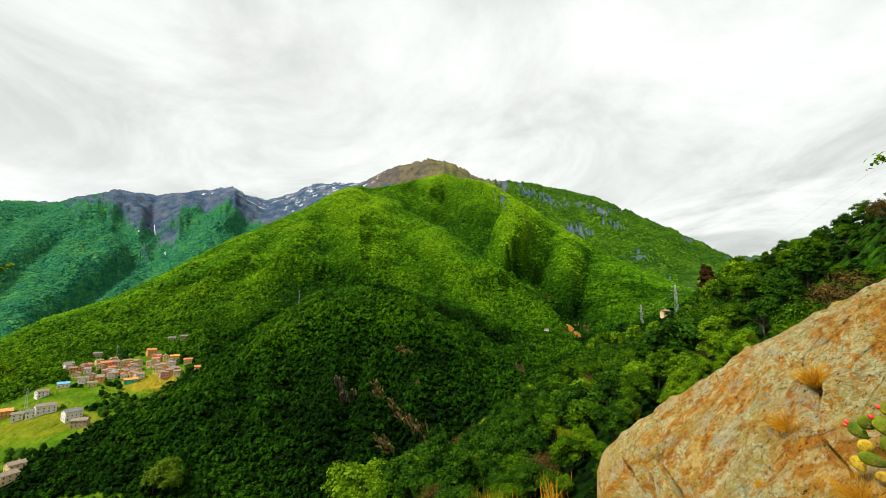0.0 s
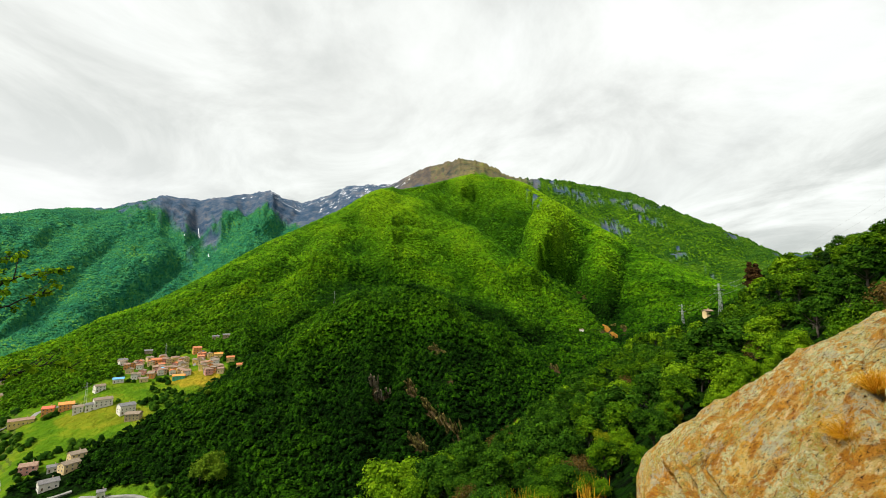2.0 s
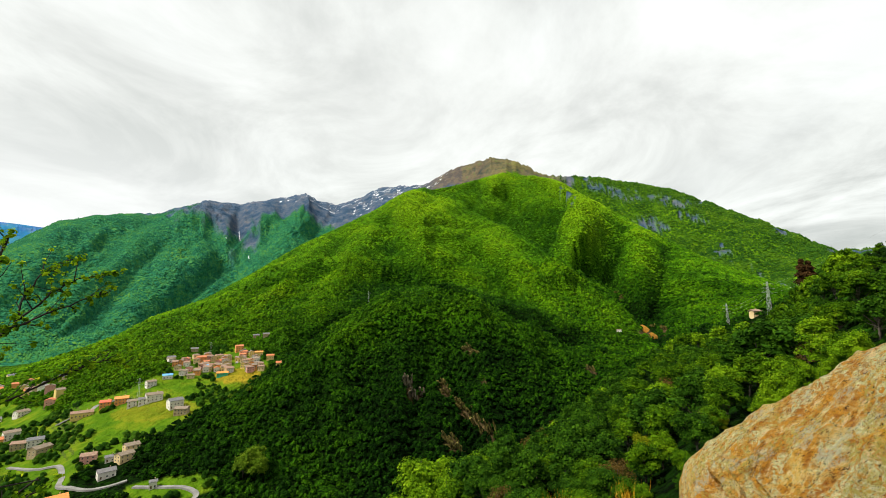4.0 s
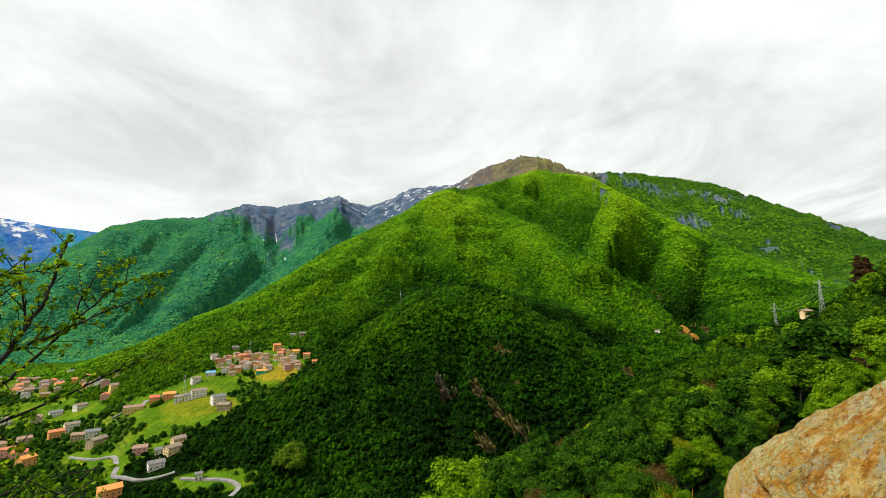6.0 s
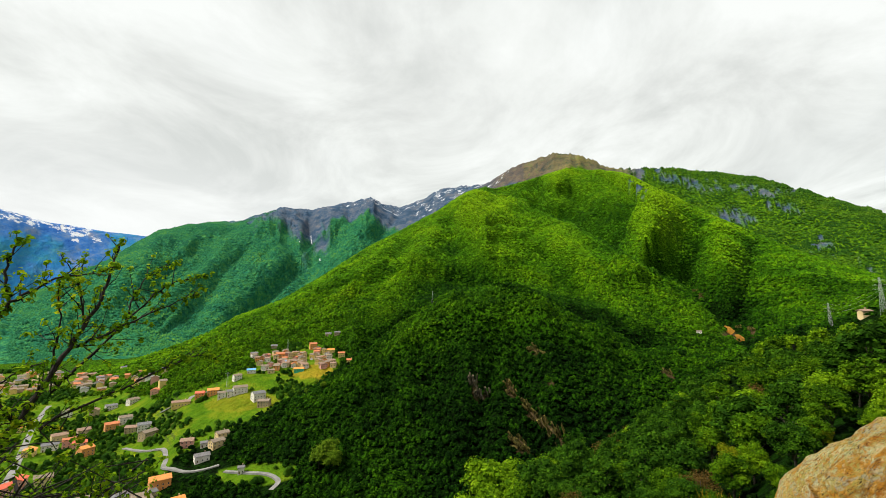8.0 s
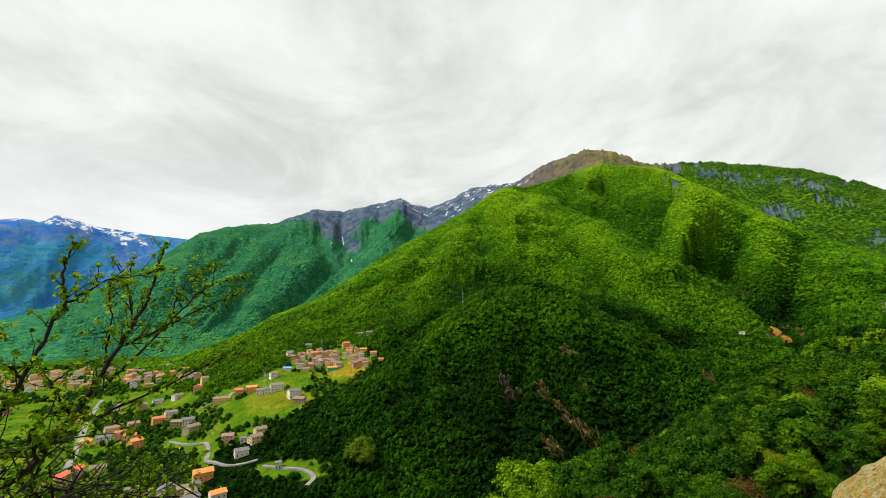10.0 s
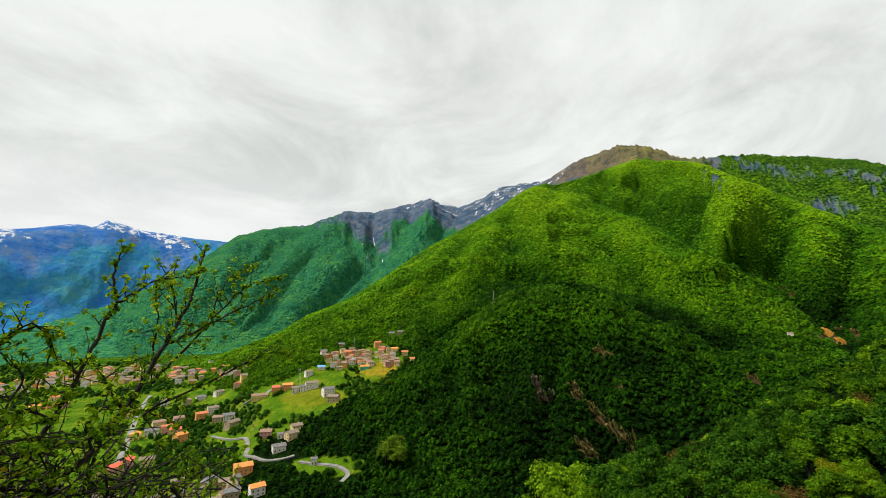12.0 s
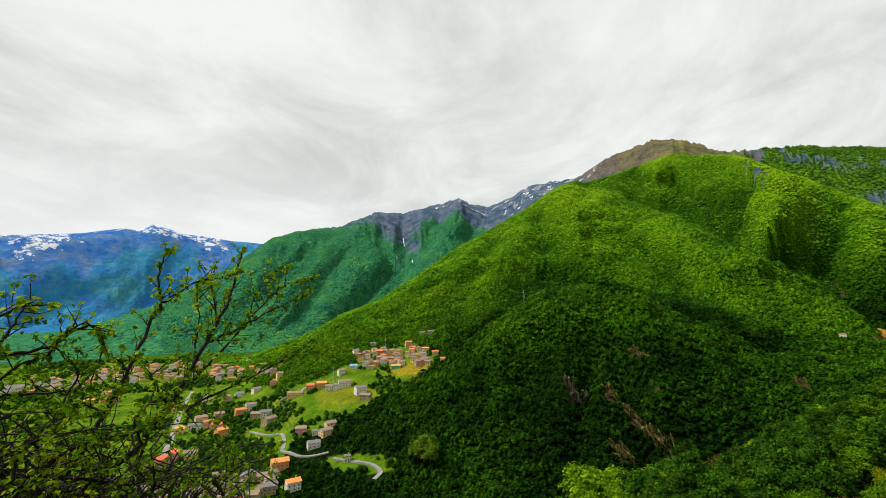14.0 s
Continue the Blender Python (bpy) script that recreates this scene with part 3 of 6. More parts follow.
def shaded_leaf_tone(a, r, z):
    """Leaf tone: fresher and yellow-green up the mountain; shade painted dark into the front spur and the ravines."""
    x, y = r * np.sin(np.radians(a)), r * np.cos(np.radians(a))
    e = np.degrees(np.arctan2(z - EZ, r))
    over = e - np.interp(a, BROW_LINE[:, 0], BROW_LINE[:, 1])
    # darker downhill: cloud shade and occlusion put into the front spur's leaf colour
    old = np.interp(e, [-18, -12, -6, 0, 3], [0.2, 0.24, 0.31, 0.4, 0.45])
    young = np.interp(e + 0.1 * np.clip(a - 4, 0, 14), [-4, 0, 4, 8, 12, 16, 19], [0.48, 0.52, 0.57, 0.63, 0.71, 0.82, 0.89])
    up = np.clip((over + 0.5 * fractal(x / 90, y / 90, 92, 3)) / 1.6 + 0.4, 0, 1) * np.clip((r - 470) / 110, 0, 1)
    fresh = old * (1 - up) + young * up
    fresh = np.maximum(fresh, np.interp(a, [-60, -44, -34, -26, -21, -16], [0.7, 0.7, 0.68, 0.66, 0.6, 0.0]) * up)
    # ravines darkened and spurs lightened in colour, standing for slope shading
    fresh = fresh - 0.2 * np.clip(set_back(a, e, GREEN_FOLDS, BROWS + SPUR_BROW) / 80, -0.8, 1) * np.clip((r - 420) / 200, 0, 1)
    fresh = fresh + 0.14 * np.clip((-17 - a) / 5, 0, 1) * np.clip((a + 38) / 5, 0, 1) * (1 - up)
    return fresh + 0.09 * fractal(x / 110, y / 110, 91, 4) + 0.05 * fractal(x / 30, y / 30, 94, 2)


def cover(a, r, z):
    """Masks of the land cover for bearings, distances and heights; slate marks where blue distance haze is painted."""
    x, y = r * np.sin(np.radians(a)), r * np.cos(np.radians(a))
    e = np.degrees(np.arctan2(z - EZ, r))
    wobble = 0.5 * fractal(x / 45, y / 45, 71, 3)
    open_land = (e > np.interp(a, WOOD_EDGE[:, 0], WOOD_EDGE[:, 1]) + wobble * 0.6) & (e < np.interp(a, UPPER_EDGE[:, 0], UPPER_EDGE[:, 1]) + wobble * 0.5) & (a < -30) & (r < 1650) & (r > 330)
    glade = (((a + 39.2) / 4.6) ** 2 + ((e + 18.4) / 1.3 + 0.06 * (a + 39)) ** 2 < 1 + wobble) & (r > 330) & (r < 520)
    meadow = (open_land | glade).astype(float)
    ripe = (((a + 33.6) / 2.6) ** 2 + ((e + 7.6) / 0.85) ** 2 < 1 + 0.4 * wobble).astype(float) * meadow * 0.9
    ripe = np.maximum(ripe, meadow * 0.35 * (((a + 41.5) / 4) ** 2 + ((e + 10.6) / 1.0) ** 2 < 1))
    up = z - EZ
    rough = fractal(x / 240, y / 240, 81, 5, 0.6)
    behind = r > np.interp(a, [p[0] for p in HOLLOW], [p[1] for p in HOLLOW])
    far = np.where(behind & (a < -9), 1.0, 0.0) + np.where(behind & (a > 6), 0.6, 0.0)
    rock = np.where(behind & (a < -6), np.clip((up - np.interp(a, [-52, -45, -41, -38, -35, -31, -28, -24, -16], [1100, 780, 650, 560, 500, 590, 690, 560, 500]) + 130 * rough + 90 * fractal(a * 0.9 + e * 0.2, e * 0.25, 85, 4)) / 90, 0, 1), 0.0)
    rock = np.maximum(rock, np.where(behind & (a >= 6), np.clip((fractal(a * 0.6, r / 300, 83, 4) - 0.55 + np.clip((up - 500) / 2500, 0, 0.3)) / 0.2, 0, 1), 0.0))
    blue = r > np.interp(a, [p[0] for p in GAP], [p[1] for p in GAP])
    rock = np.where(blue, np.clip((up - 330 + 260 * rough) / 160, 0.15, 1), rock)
    for ca, ce, wa, we in ((15.0, 14.0, 1.9, 0.55), (18.1, 9.9, 1.6, 0.7), (20.2, 12.6, 2.4, 0.5), (24.8, 6.1, 0.6, 0.35), (22.2, 10.6, 1.4, 0.4), (12.0, 15.2, 1.6, 0.4), (8.0, 14.6, 1.0, 0.7)):
        rock = np.maximum(rock, np.where(a > 4, np.clip(0.75 - 0.6 * (((a - ca) / wa) ** 2 + ((e - ce + 0.25 * (a - ca)) / we) ** 2) + 1.1 * fractal(a * 2.2, e * 3.5, 87, 4), 0, 1), 0.0))
    summit = behind & (a >= -6) & (a < 8)
    rock = np.where(summit, np.clip(0.55 + 0.5 * rough, 0, 1), rock)
    brown = np.clip((a + 13) / 4, 0, 1) * np.clip((9.5 - a) / 4, 0, 1) * np.where((a > -13) & (a < 9), np.clip((up - np.interp(a, [-13, -4, 2, 9], [780, 845, 860, 690]) + 60 * rough) / 40, 0, 1), 0.0) * 0.7
    snow = np.where(blue, np.clip((up - np.interp(a, [-80, -70, -68.5, -66, -63, -56, -52], [470, 530, 640, 690, 600, 540, 600]) + 150 * rough) / 200, 0, 0.56), 0.0)
    snow = np.maximum(snow, np.where(behind & (a < -8) & (a > -33), np.clip((up - np.interp(a, [-33, -27, -20, -16, -8], [860, 800, 690, 680, 900]) + 90 * rough) / 260, 0, 0.4), 0.0))
    earth = np.zeros_like(r)
    for ca, ce, wa, we, lean in SCARS:
        earth = np.maximum(earth, np.clip(1.6 - 1.6 * (((a - ca - lean * (e - ce)) / wa) ** 2 + ((e - ce) / we) ** 2) + wobble, 0, 1) * (r > 330) * (r < 1300))
    return {"meadow": meadow, "ripe": ripe, "rock": np.clip(rock, 0, 1), "snow": snow, "far": far, "brown": brown, "leafy": np.where(behind & (a > 2), 1.0, 0.0), "fresh": np.clip(shaded_leaf_tone(a, r, z), 0, 1), "slate": np.where(blue, 1.0, np.where(behind & (a < -8), 0.03, 0.0)), "earth": earth * (1 - meadow)}


# bare rock and earth on the wooded slope: bearing, elevation, half widths, lean
SCARS = [(-13.2, -10.3, 0.5, 1.4, -0.3), (-11.9, -11.0, 0.35, 0.9, -0.2), (-8.6, -10.3, 0.7, 1.0, -0.4), (-6.3, -12.6, 0.7, 1.3, -0.6), (-4.2, -14.2, 0.6, 1.2, -0.5), (-2.8, -15.6, 0.6, 1.2, -0.4),
         (-7.6, -16.6, 1.1, 0.9, -0.3), (-5.4, -5.3, 0.9, 0.5, -0.8), (-3.4, -9.2, 0.5, 0.4, 0), (9.9, -7.7, 0.6, 0.7, -0.5), (16.3, -3.0, 0.8, 0.5, -0.8), (18.4, -2.6, 0.5, 0.6, 0), (13.6, 1.6, 0.6, 0.8, -0.4)]


def mesh_from(name, verts, faces, mats, smooth=False):
    """A mesh from vertex and face arrays; faces all have the same number of corners."""
    me = bpy.data.meshes.new(name)
    verts, faces = np.asarray(verts, np.float32), np.asarray(faces, np.int32)
    me.vertices.add(len(verts))
    me.vertices.foreach_set("co", verts.ravel())
    sides = faces.shape[1]
    me.loops.add(faces.size)
    me.loops.foreach_set("vertex_index", faces.ravel())
    me.polygons.add(len(faces))
    me.polygons.foreach_set("loop_start", np.arange(0, faces.size, sides, dtype=np.int32))
    me.polygons.foreach_set("use_smooth", np.full(len(faces), smooth))
    for mat in mats if isinstance(mats, (list, tuple)) else [mats]:
        me.materials.append(mat)
    me.update(calc_edges=True)
    return me


def build_ground():
    a, r, z = SHEET_A, SHEET_R, SHEET_Z
    x, y = r * np.sin(np.radians(a)), r * np.cos(np.radians(a))
    na, nr = a.shape
    verts = np.stack([x, y, z], -1).reshape(-1, 3)
    i = np.arange(na * nr).reshape(na, nr)
    faces = np.stack([i[:-1, :-1], i[1:, :-1], i[1:, 1:], i[:-1, 1:]], -1).reshape(-1, 4)[:, ::-1]
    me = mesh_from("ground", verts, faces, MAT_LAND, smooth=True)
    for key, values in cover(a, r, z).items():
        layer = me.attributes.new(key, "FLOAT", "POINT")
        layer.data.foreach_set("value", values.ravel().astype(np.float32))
    ob = new("ground", me)
    tagged(ob, "wooded alpine valley floor, green mountain slopes and snowy ridges", "ground", kind="structure")
    return ob


build_ground()


# ---------------------------------------------------------------- woods
def lumpy_dome(rng, rings, segments):
    """A rough tree crown as an open dome of unit radius; uneven, flat below."""
    verts = [(0, 0, 1.0 + rng.uniform(-0.15, 0.2))]
    for k in range(1, rings + 1):
        level = k / rings * 1.85
        for s in range(segments):
            turn = 2 * math.pi * (s + 0.5 * (k % 2)) / segments
            out = math.sin(min(level, 1.75)) * rng.uniform(0.55, 1.4)
            verts.append((out * math.cos(turn), out * math.sin(turn), math.cos(level) * rng.uniform(0.5, 1.4)))
    faces = []
    for s in range(segments):
        faces.append((0, 1 + s, 1 + (s + 1) % segments))
    for k in range(1, rings):
        p, q = 1 + (k - 1) * segments, 1 + k * segments
        for s in range(segments):
            t = (s + 1) % segments
            if k % 2:
                faces += [(p + s, q + s, p + t), (p + t, q + s, q + t)]
            else:
                faces += [(p + s, q + s, q + t), (p + s, q + t, p + t)]
    return np.array(verts), np.array(faces)


def clumped_crown(rng, clumps):
    """A broad uneven crown of several leaf clumps at different heights, of about unit radius."""
    verts, faces, start = [], [], 0
    for k in range(clumps):
        v, f = lumpy_dome(rng, 2, 5)
        turn = 2 * math.pi * (k + rng.uniform(-0.3, 0.3)) / max(1, clumps - 1)
        out = 0.0 if k == 0 else rng.uniform(0.5, 0.85)
        wide = rng.uniform(0.42, 0.62) * (1.15 if k == 0 else 1.0)
        verts.append(v * np.array([wide, wide, wide * 0.85]) + np.array([out * math.cos(turn), out * math.sin(turn), (0.4 if k == 0 else rng.uniform(-0.35, 0.3))]))
        faces.append(f + start)
        start += len(v)
    return np.concatenate(verts), np.concatenate(faces)


def scatter_wood(name, label, spots, sizes, mat, seed, rings=3, segments=6, fresh=None, clumps=0, flat=1.0):
    rng = random.Random(seed)
    shapes = [clumped_crown(rng, clumps) if clumps else lumpy_dome(rng, rings, segments) for _ in range(14)]
    nv, nf = len(shapes[0][0]), len(shapes[0][1])
    stack = np.stack([s[0] for s in shapes])
    count = len(spots)
    pick = np.random.RandomState(seed)
    which = pick.randint(0, 14, count)
    turn = pick.uniform(0, 2 * np.pi, count)
    c, s = np.cos(turn), np.sin(turn)
    v = stack[which] * sizes[:, None, None] * np.stack([pick.uniform(0.85, 1.15, count), pick.uniform(0.85, 1.15, count), flat * pick.uniform(0.75, 1.3, count)], -1)[:, None, :]
    v = np.stack([v[..., 0] * c[:, None] - v[..., 1] * s[:, None], v[..., 0] * s[:, None] + v[..., 1] * c[:, None], v[..., 2]], -1) + spots[:, None, :]
    faces = (shapes[0][1][None] + (np.arange(count) * nv)[:, None, None]).reshape(-1, 3)
    me = mesh_from(name, v.reshape(-1, 3), faces, mat, smooth=True)
    if fresh is not None:
        layer = me.attributes.new("fresh", "FLOAT", "POINT")
        layer.data.foreach_set("value", np.repeat(fresh, nv).astype(np.float32))
    ob = new(name, me)
    tagged(ob, label, "forest", kind="stuff")
    return count


def rings_of_trees(r0, r1, a0, a1, spacing, seed):
    """Jittered spots over a sector of the land."""
    pick = np.random.RandomState(seed)
    out = []
    r = r0
    while r < r1:
        gap = spacing(r)
        n = max(2, int(radians(a1 - a0) * r / gap))
        a = np.linspace(a0, a1, n) + pick.uniform(-0.5, 0.5, n) * (a1 - a0) / n
        rr = r + pick.uniform(-1.1, 1.1, n) * gap
        z = heights(a, rr)
        out.append(np.stack([a, rr, z], -1))
        r += gap
    return np.concatenate(out)


def crown_radius(r):
    return np.interp(r, [330, 700, 1200, 1800, 2900], [3.1, 3.3, 3.6, 4.1, 5.4])


CLEAR = []


def cleared(x, y):
    """True where no road, house, pylon or slip, nor the camera's view of one, keeps trees away."""
    free = np.ones(len(x), bool)
    for cx, cy, cr in CLEAR:
        free &= (x - cx) ** 2 + (y - cy) ** 2 > cr * cr
    return free


def build_woods():
    spots = rings_of_trees(335, 3280, -56, 37, lambda r: float(np.interp(r, [330, 1500, 2900], [1.62, 1.6, 1.7])) * float(crown_radius(r)), 7)
    a, r, z = spots.T
    masks = cover(a, r, z)
    x, y = r * np.sin(np.radians(a)), r * np.cos(np.radians(a))
    crest = np.interp(a, [p[0] for p in GREEN_RIDGE], [p[1] for p in GREEN_RIDGE])
    keep = (masks["meadow"] < 0.5) & (masks["earth"] < 0.45) & (masks["brown"] < 0.4) & (masks["rock"] < 0.5) & ((r < crest + 60) | ((a > 4) & (r < np.interp(a, [p[0] for p in HIGH_RIDGE], [p[1] for p in HIGH_RIDGE]) - 10)))
    pick = np.random.RandomState(3)
    # what lies out of sight of the ledge is thinned
    test = np.stack([heights(a, r * f) for f in (0.55, 0.7, 0.8, 0.88, 0.94)], -1)
    shade = np.degrees(np.arctan2(test - EZ, r[:, None] * np.array([0.55, 0.7, 0.8, 0.88, 0.94]))).max(1)
    hidden = shade > np.degrees(np.arctan2(z + 12 - EZ, r))
    keep &= ~hidden | (pick.uniform(size=len(r)) < 0.05)
    keep[keep] = cleared(x[keep], y[keep])
    xyz = np.stack([x, y, z], -1)
    size = crown_radius(r) * (0.55 + 0.95 * pick.uniform(0, 1, len(r)) ** 1.4)
    xyz[:, 2] += size * 0.5
    shoulder = np.interp(a, [p[0] for p in SHOULDER], [p[1] for p in SHOULDER])
    fresh = shaded_leaf_tone(a, r, z) + pick.normal(0, 0.05, len(r))
    behind = keep & (r > crest + 60)
    low = keep & (r < shoulder + 20) & (r < 720) & (a > -46) & ~behind
    middle = keep & ~low & ~behind & (r < 880)
    upper = keep & ~low & ~behind & (r >= 880) & (r < 1150)
    high = keep & ~low & ~behind & (r >= 1150) & (r < 1350)
    top = keep & ~low & ~behind & (r >= 1350)
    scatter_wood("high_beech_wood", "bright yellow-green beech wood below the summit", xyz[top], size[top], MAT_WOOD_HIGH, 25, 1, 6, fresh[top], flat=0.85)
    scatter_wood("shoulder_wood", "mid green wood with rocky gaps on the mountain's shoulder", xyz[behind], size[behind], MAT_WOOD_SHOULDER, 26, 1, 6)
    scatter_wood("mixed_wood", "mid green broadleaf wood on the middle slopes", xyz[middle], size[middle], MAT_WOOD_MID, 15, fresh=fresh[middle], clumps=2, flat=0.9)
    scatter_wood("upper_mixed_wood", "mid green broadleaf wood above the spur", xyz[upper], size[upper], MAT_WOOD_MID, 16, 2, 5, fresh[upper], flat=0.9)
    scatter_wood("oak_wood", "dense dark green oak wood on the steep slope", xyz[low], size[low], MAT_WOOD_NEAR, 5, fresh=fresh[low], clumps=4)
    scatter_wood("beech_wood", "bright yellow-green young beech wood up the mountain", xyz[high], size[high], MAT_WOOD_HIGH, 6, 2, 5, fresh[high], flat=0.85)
    # hedges and groves of the valley floor
    spots = rings_of_trees(345, 1650, -82, -31, lambda r: 4.6 + r / 260, 17)
    a, r, z = spots.T
    x, y = r * np.sin(np.radians(a)), r * np.cos(np.radians(a))
    e = np.degrees(np.arctan2(z - EZ, r))
    masks = cover(a, r, z)
    grove = fractal(x / 60, y / 60, 95, 4) + 0.35 * fractal(x / 14, y / 14, 97, 2)
    thick = np.where((a < -49) & (a > -58) & (e > -16.8) & (e < -11), 0.9, 0.0) + np.where((a < -42.5) & (a > -50) & (e > -12.8) & (e < -9.9), 0.45, 0)
    thick = thick - np.where((((a + 41.5) / 4.5) ** 2 + ((e + 11.2) / 1.6) ** 2 < 1), 0.9, 0) - np.where(masks["ripe"] > 0.3, 1.5, 0) - np.where((a < -64) & (e < -8) & (e > -17), 0.35, 0)
    keep = (grove + thick > -0.06) & (masks["meadow"] > 0.5)
    keep[keep] = cleared(x[keep], y[keep])
    size = np.random.RandomState(9).uniform(1.8, 3.9, len(r)) * (0.8 + r / 2500)
    xyz = np.stack([x, y, z + size * 0.55], -1)
    scatter_wood("valley_trees", "scattered green trees and hedges between the meadows", xyz[keep], size[keep], MAT_WOOD_VALLEY, 8, 3, 7)
    # woods of the far slope beyond the valley
    spots = rings_of_trees(1750, 3750, -62, -13, lambda r: 10.5 + (r - 1750) / 500, 27)
    a, r, z = spots.T
    x, y = r * np.sin(np.radians(a)), r * np.cos(np.radians(a))
    masks = cover(a, r, z)
    edge = [np.interp(a, [p[0] for p in line], [p[1] for p in line]) for line in (HOLLOW, HIGH_RIDGE)]
    keep = (r > edge[0] + 40) & (r < edge[1] - 20) & (masks["rock"] < 0.5) & (masks["snow"] < 0.3)
    test = np.stack([heights(a, r * f) for f in (0.45, 0.55, 0.65, 0.75, 0.85, 0.93)], -1)
    shade = np.degrees(np.arctan2(test - EZ, r[:, None] * np.array([0.45, 0.55, 0.65, 0.75, 0.85, 0.93]))).max(1)
    keep &= shade < np.degrees(np.arctan2(z + 14 - EZ, r))
    size = np.random.RandomState(19).uniform(3.0, 6.2, len(r))
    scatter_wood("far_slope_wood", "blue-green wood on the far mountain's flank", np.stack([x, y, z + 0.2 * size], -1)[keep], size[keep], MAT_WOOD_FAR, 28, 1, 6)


# ---------------------------------------------------------------- building blocks
def part(name, shape, mats, parent, label="", smooth=False):
    """Link a bmesh or a mesh as one object under a thing or a part."""
    if isinstance(shape, bmesh.types.BMesh):
        me = bpy.data.meshes.new(name)
        shape.to_mesh(me)
        shape.free()
        for mat in mats if isinstance(mats, (list, tuple)) else [mats]:
            me.materials.append(mat)
        if smooth:
            me.polygons.foreach_set("use_smooth", np.full(len(me.polygons), True))
    else:
        me = shape
    ob = new(name, me)
    ob.parent = parent
    if label:
        tagged(ob, label)
    return ob


def thing(name, label, category, at=None, group=""):
    ob = new(name)
    ob.empty_display_size = 0.2
    if at is not None:
        ob.matrix_basis = at
    return tagged(ob, label, category, group)


def tube(bm, points, radii, sides=6):
    """A tapering tube through points."""
    points = [Vector(p) for p in points]
    loops = []
    side = None
    for i, p in enumerate(points):
        along = (points[min(i + 1, len(points) - 1)] - points[max(i - 1, 0)]).normalized()
        side = along.orthogonal() if side is None else (side - along * side.dot(along))
        side.normalize()
        other = along.cross(side)
        loops.append([bm.verts.new(p + (side * math.cos(2 * math.pi * k / sides) + other * math.sin(2 * math.pi * k / sides)) * radii[i]) for k in range(sides)])
    for a, b in zip(loops, loops[1:]):
        for k in range(sides):
            bm.faces.new((a[k], a[(k + 1) % sides], b[(k + 1) % sides], b[k]))
    bm.faces.new(loops[0][::-1])
    bm.faces.new(loops[-1])


def box(bm, size, centre, turn=None):
    m = Matrix.Translation(centre) @ (turn or Matrix()) @ Matrix.Diagonal((*size, 1))
    return bmesh.ops.create_cube(bm, size=1, matrix=m)["verts"]


def leaf_mesh(name, centres, normals, sizes, mats, pick, bend=0.25, long=1.5, simple=False):
    """Many leaves: each a kinked diamond of four points, two faces, facing its normal; simple ones are single triangles."""
    n = len(centres)
    any_way = pick.normal(size=(n, 3))
    u = np.cross(normals, any_way)
    u /= np.linalg.norm(u, axis=1, keepdims=True) + 1e-9
    v = np.cross(normals, u)
    s = sizes[:, None]
    tip = centres + u * s * long * 0.5 - normals * s * bend * 0.5
    tail = centres - u * s * long * 0.5
    one, two = centres + v * s * 0.45 + normals * s * bend * 0.3, centres - v * s * 0.45 + normals * s * bend * 0.3
    if simple:
        verts = np.stack([tail, centres + u * s * 0.45 + v * s * 0.62 - normals * s * bend, centres + u * s * 0.45 - v * s * 0.62], 1).reshape(-1, 3)
        return mesh_from(name, verts, np.arange(3 * n).reshape(-1, 3), mats)
    verts = np.stack([tail, one, tip, two], 1).reshape(-1, 3)
    i = np.arange(n)[:, None] * 4
    faces = np.concatenate([i + np.array([[0, 1, 2]]), i + np.array([[0, 2, 3]])], 0)
    return mesh_from(name, verts, faces, mats)


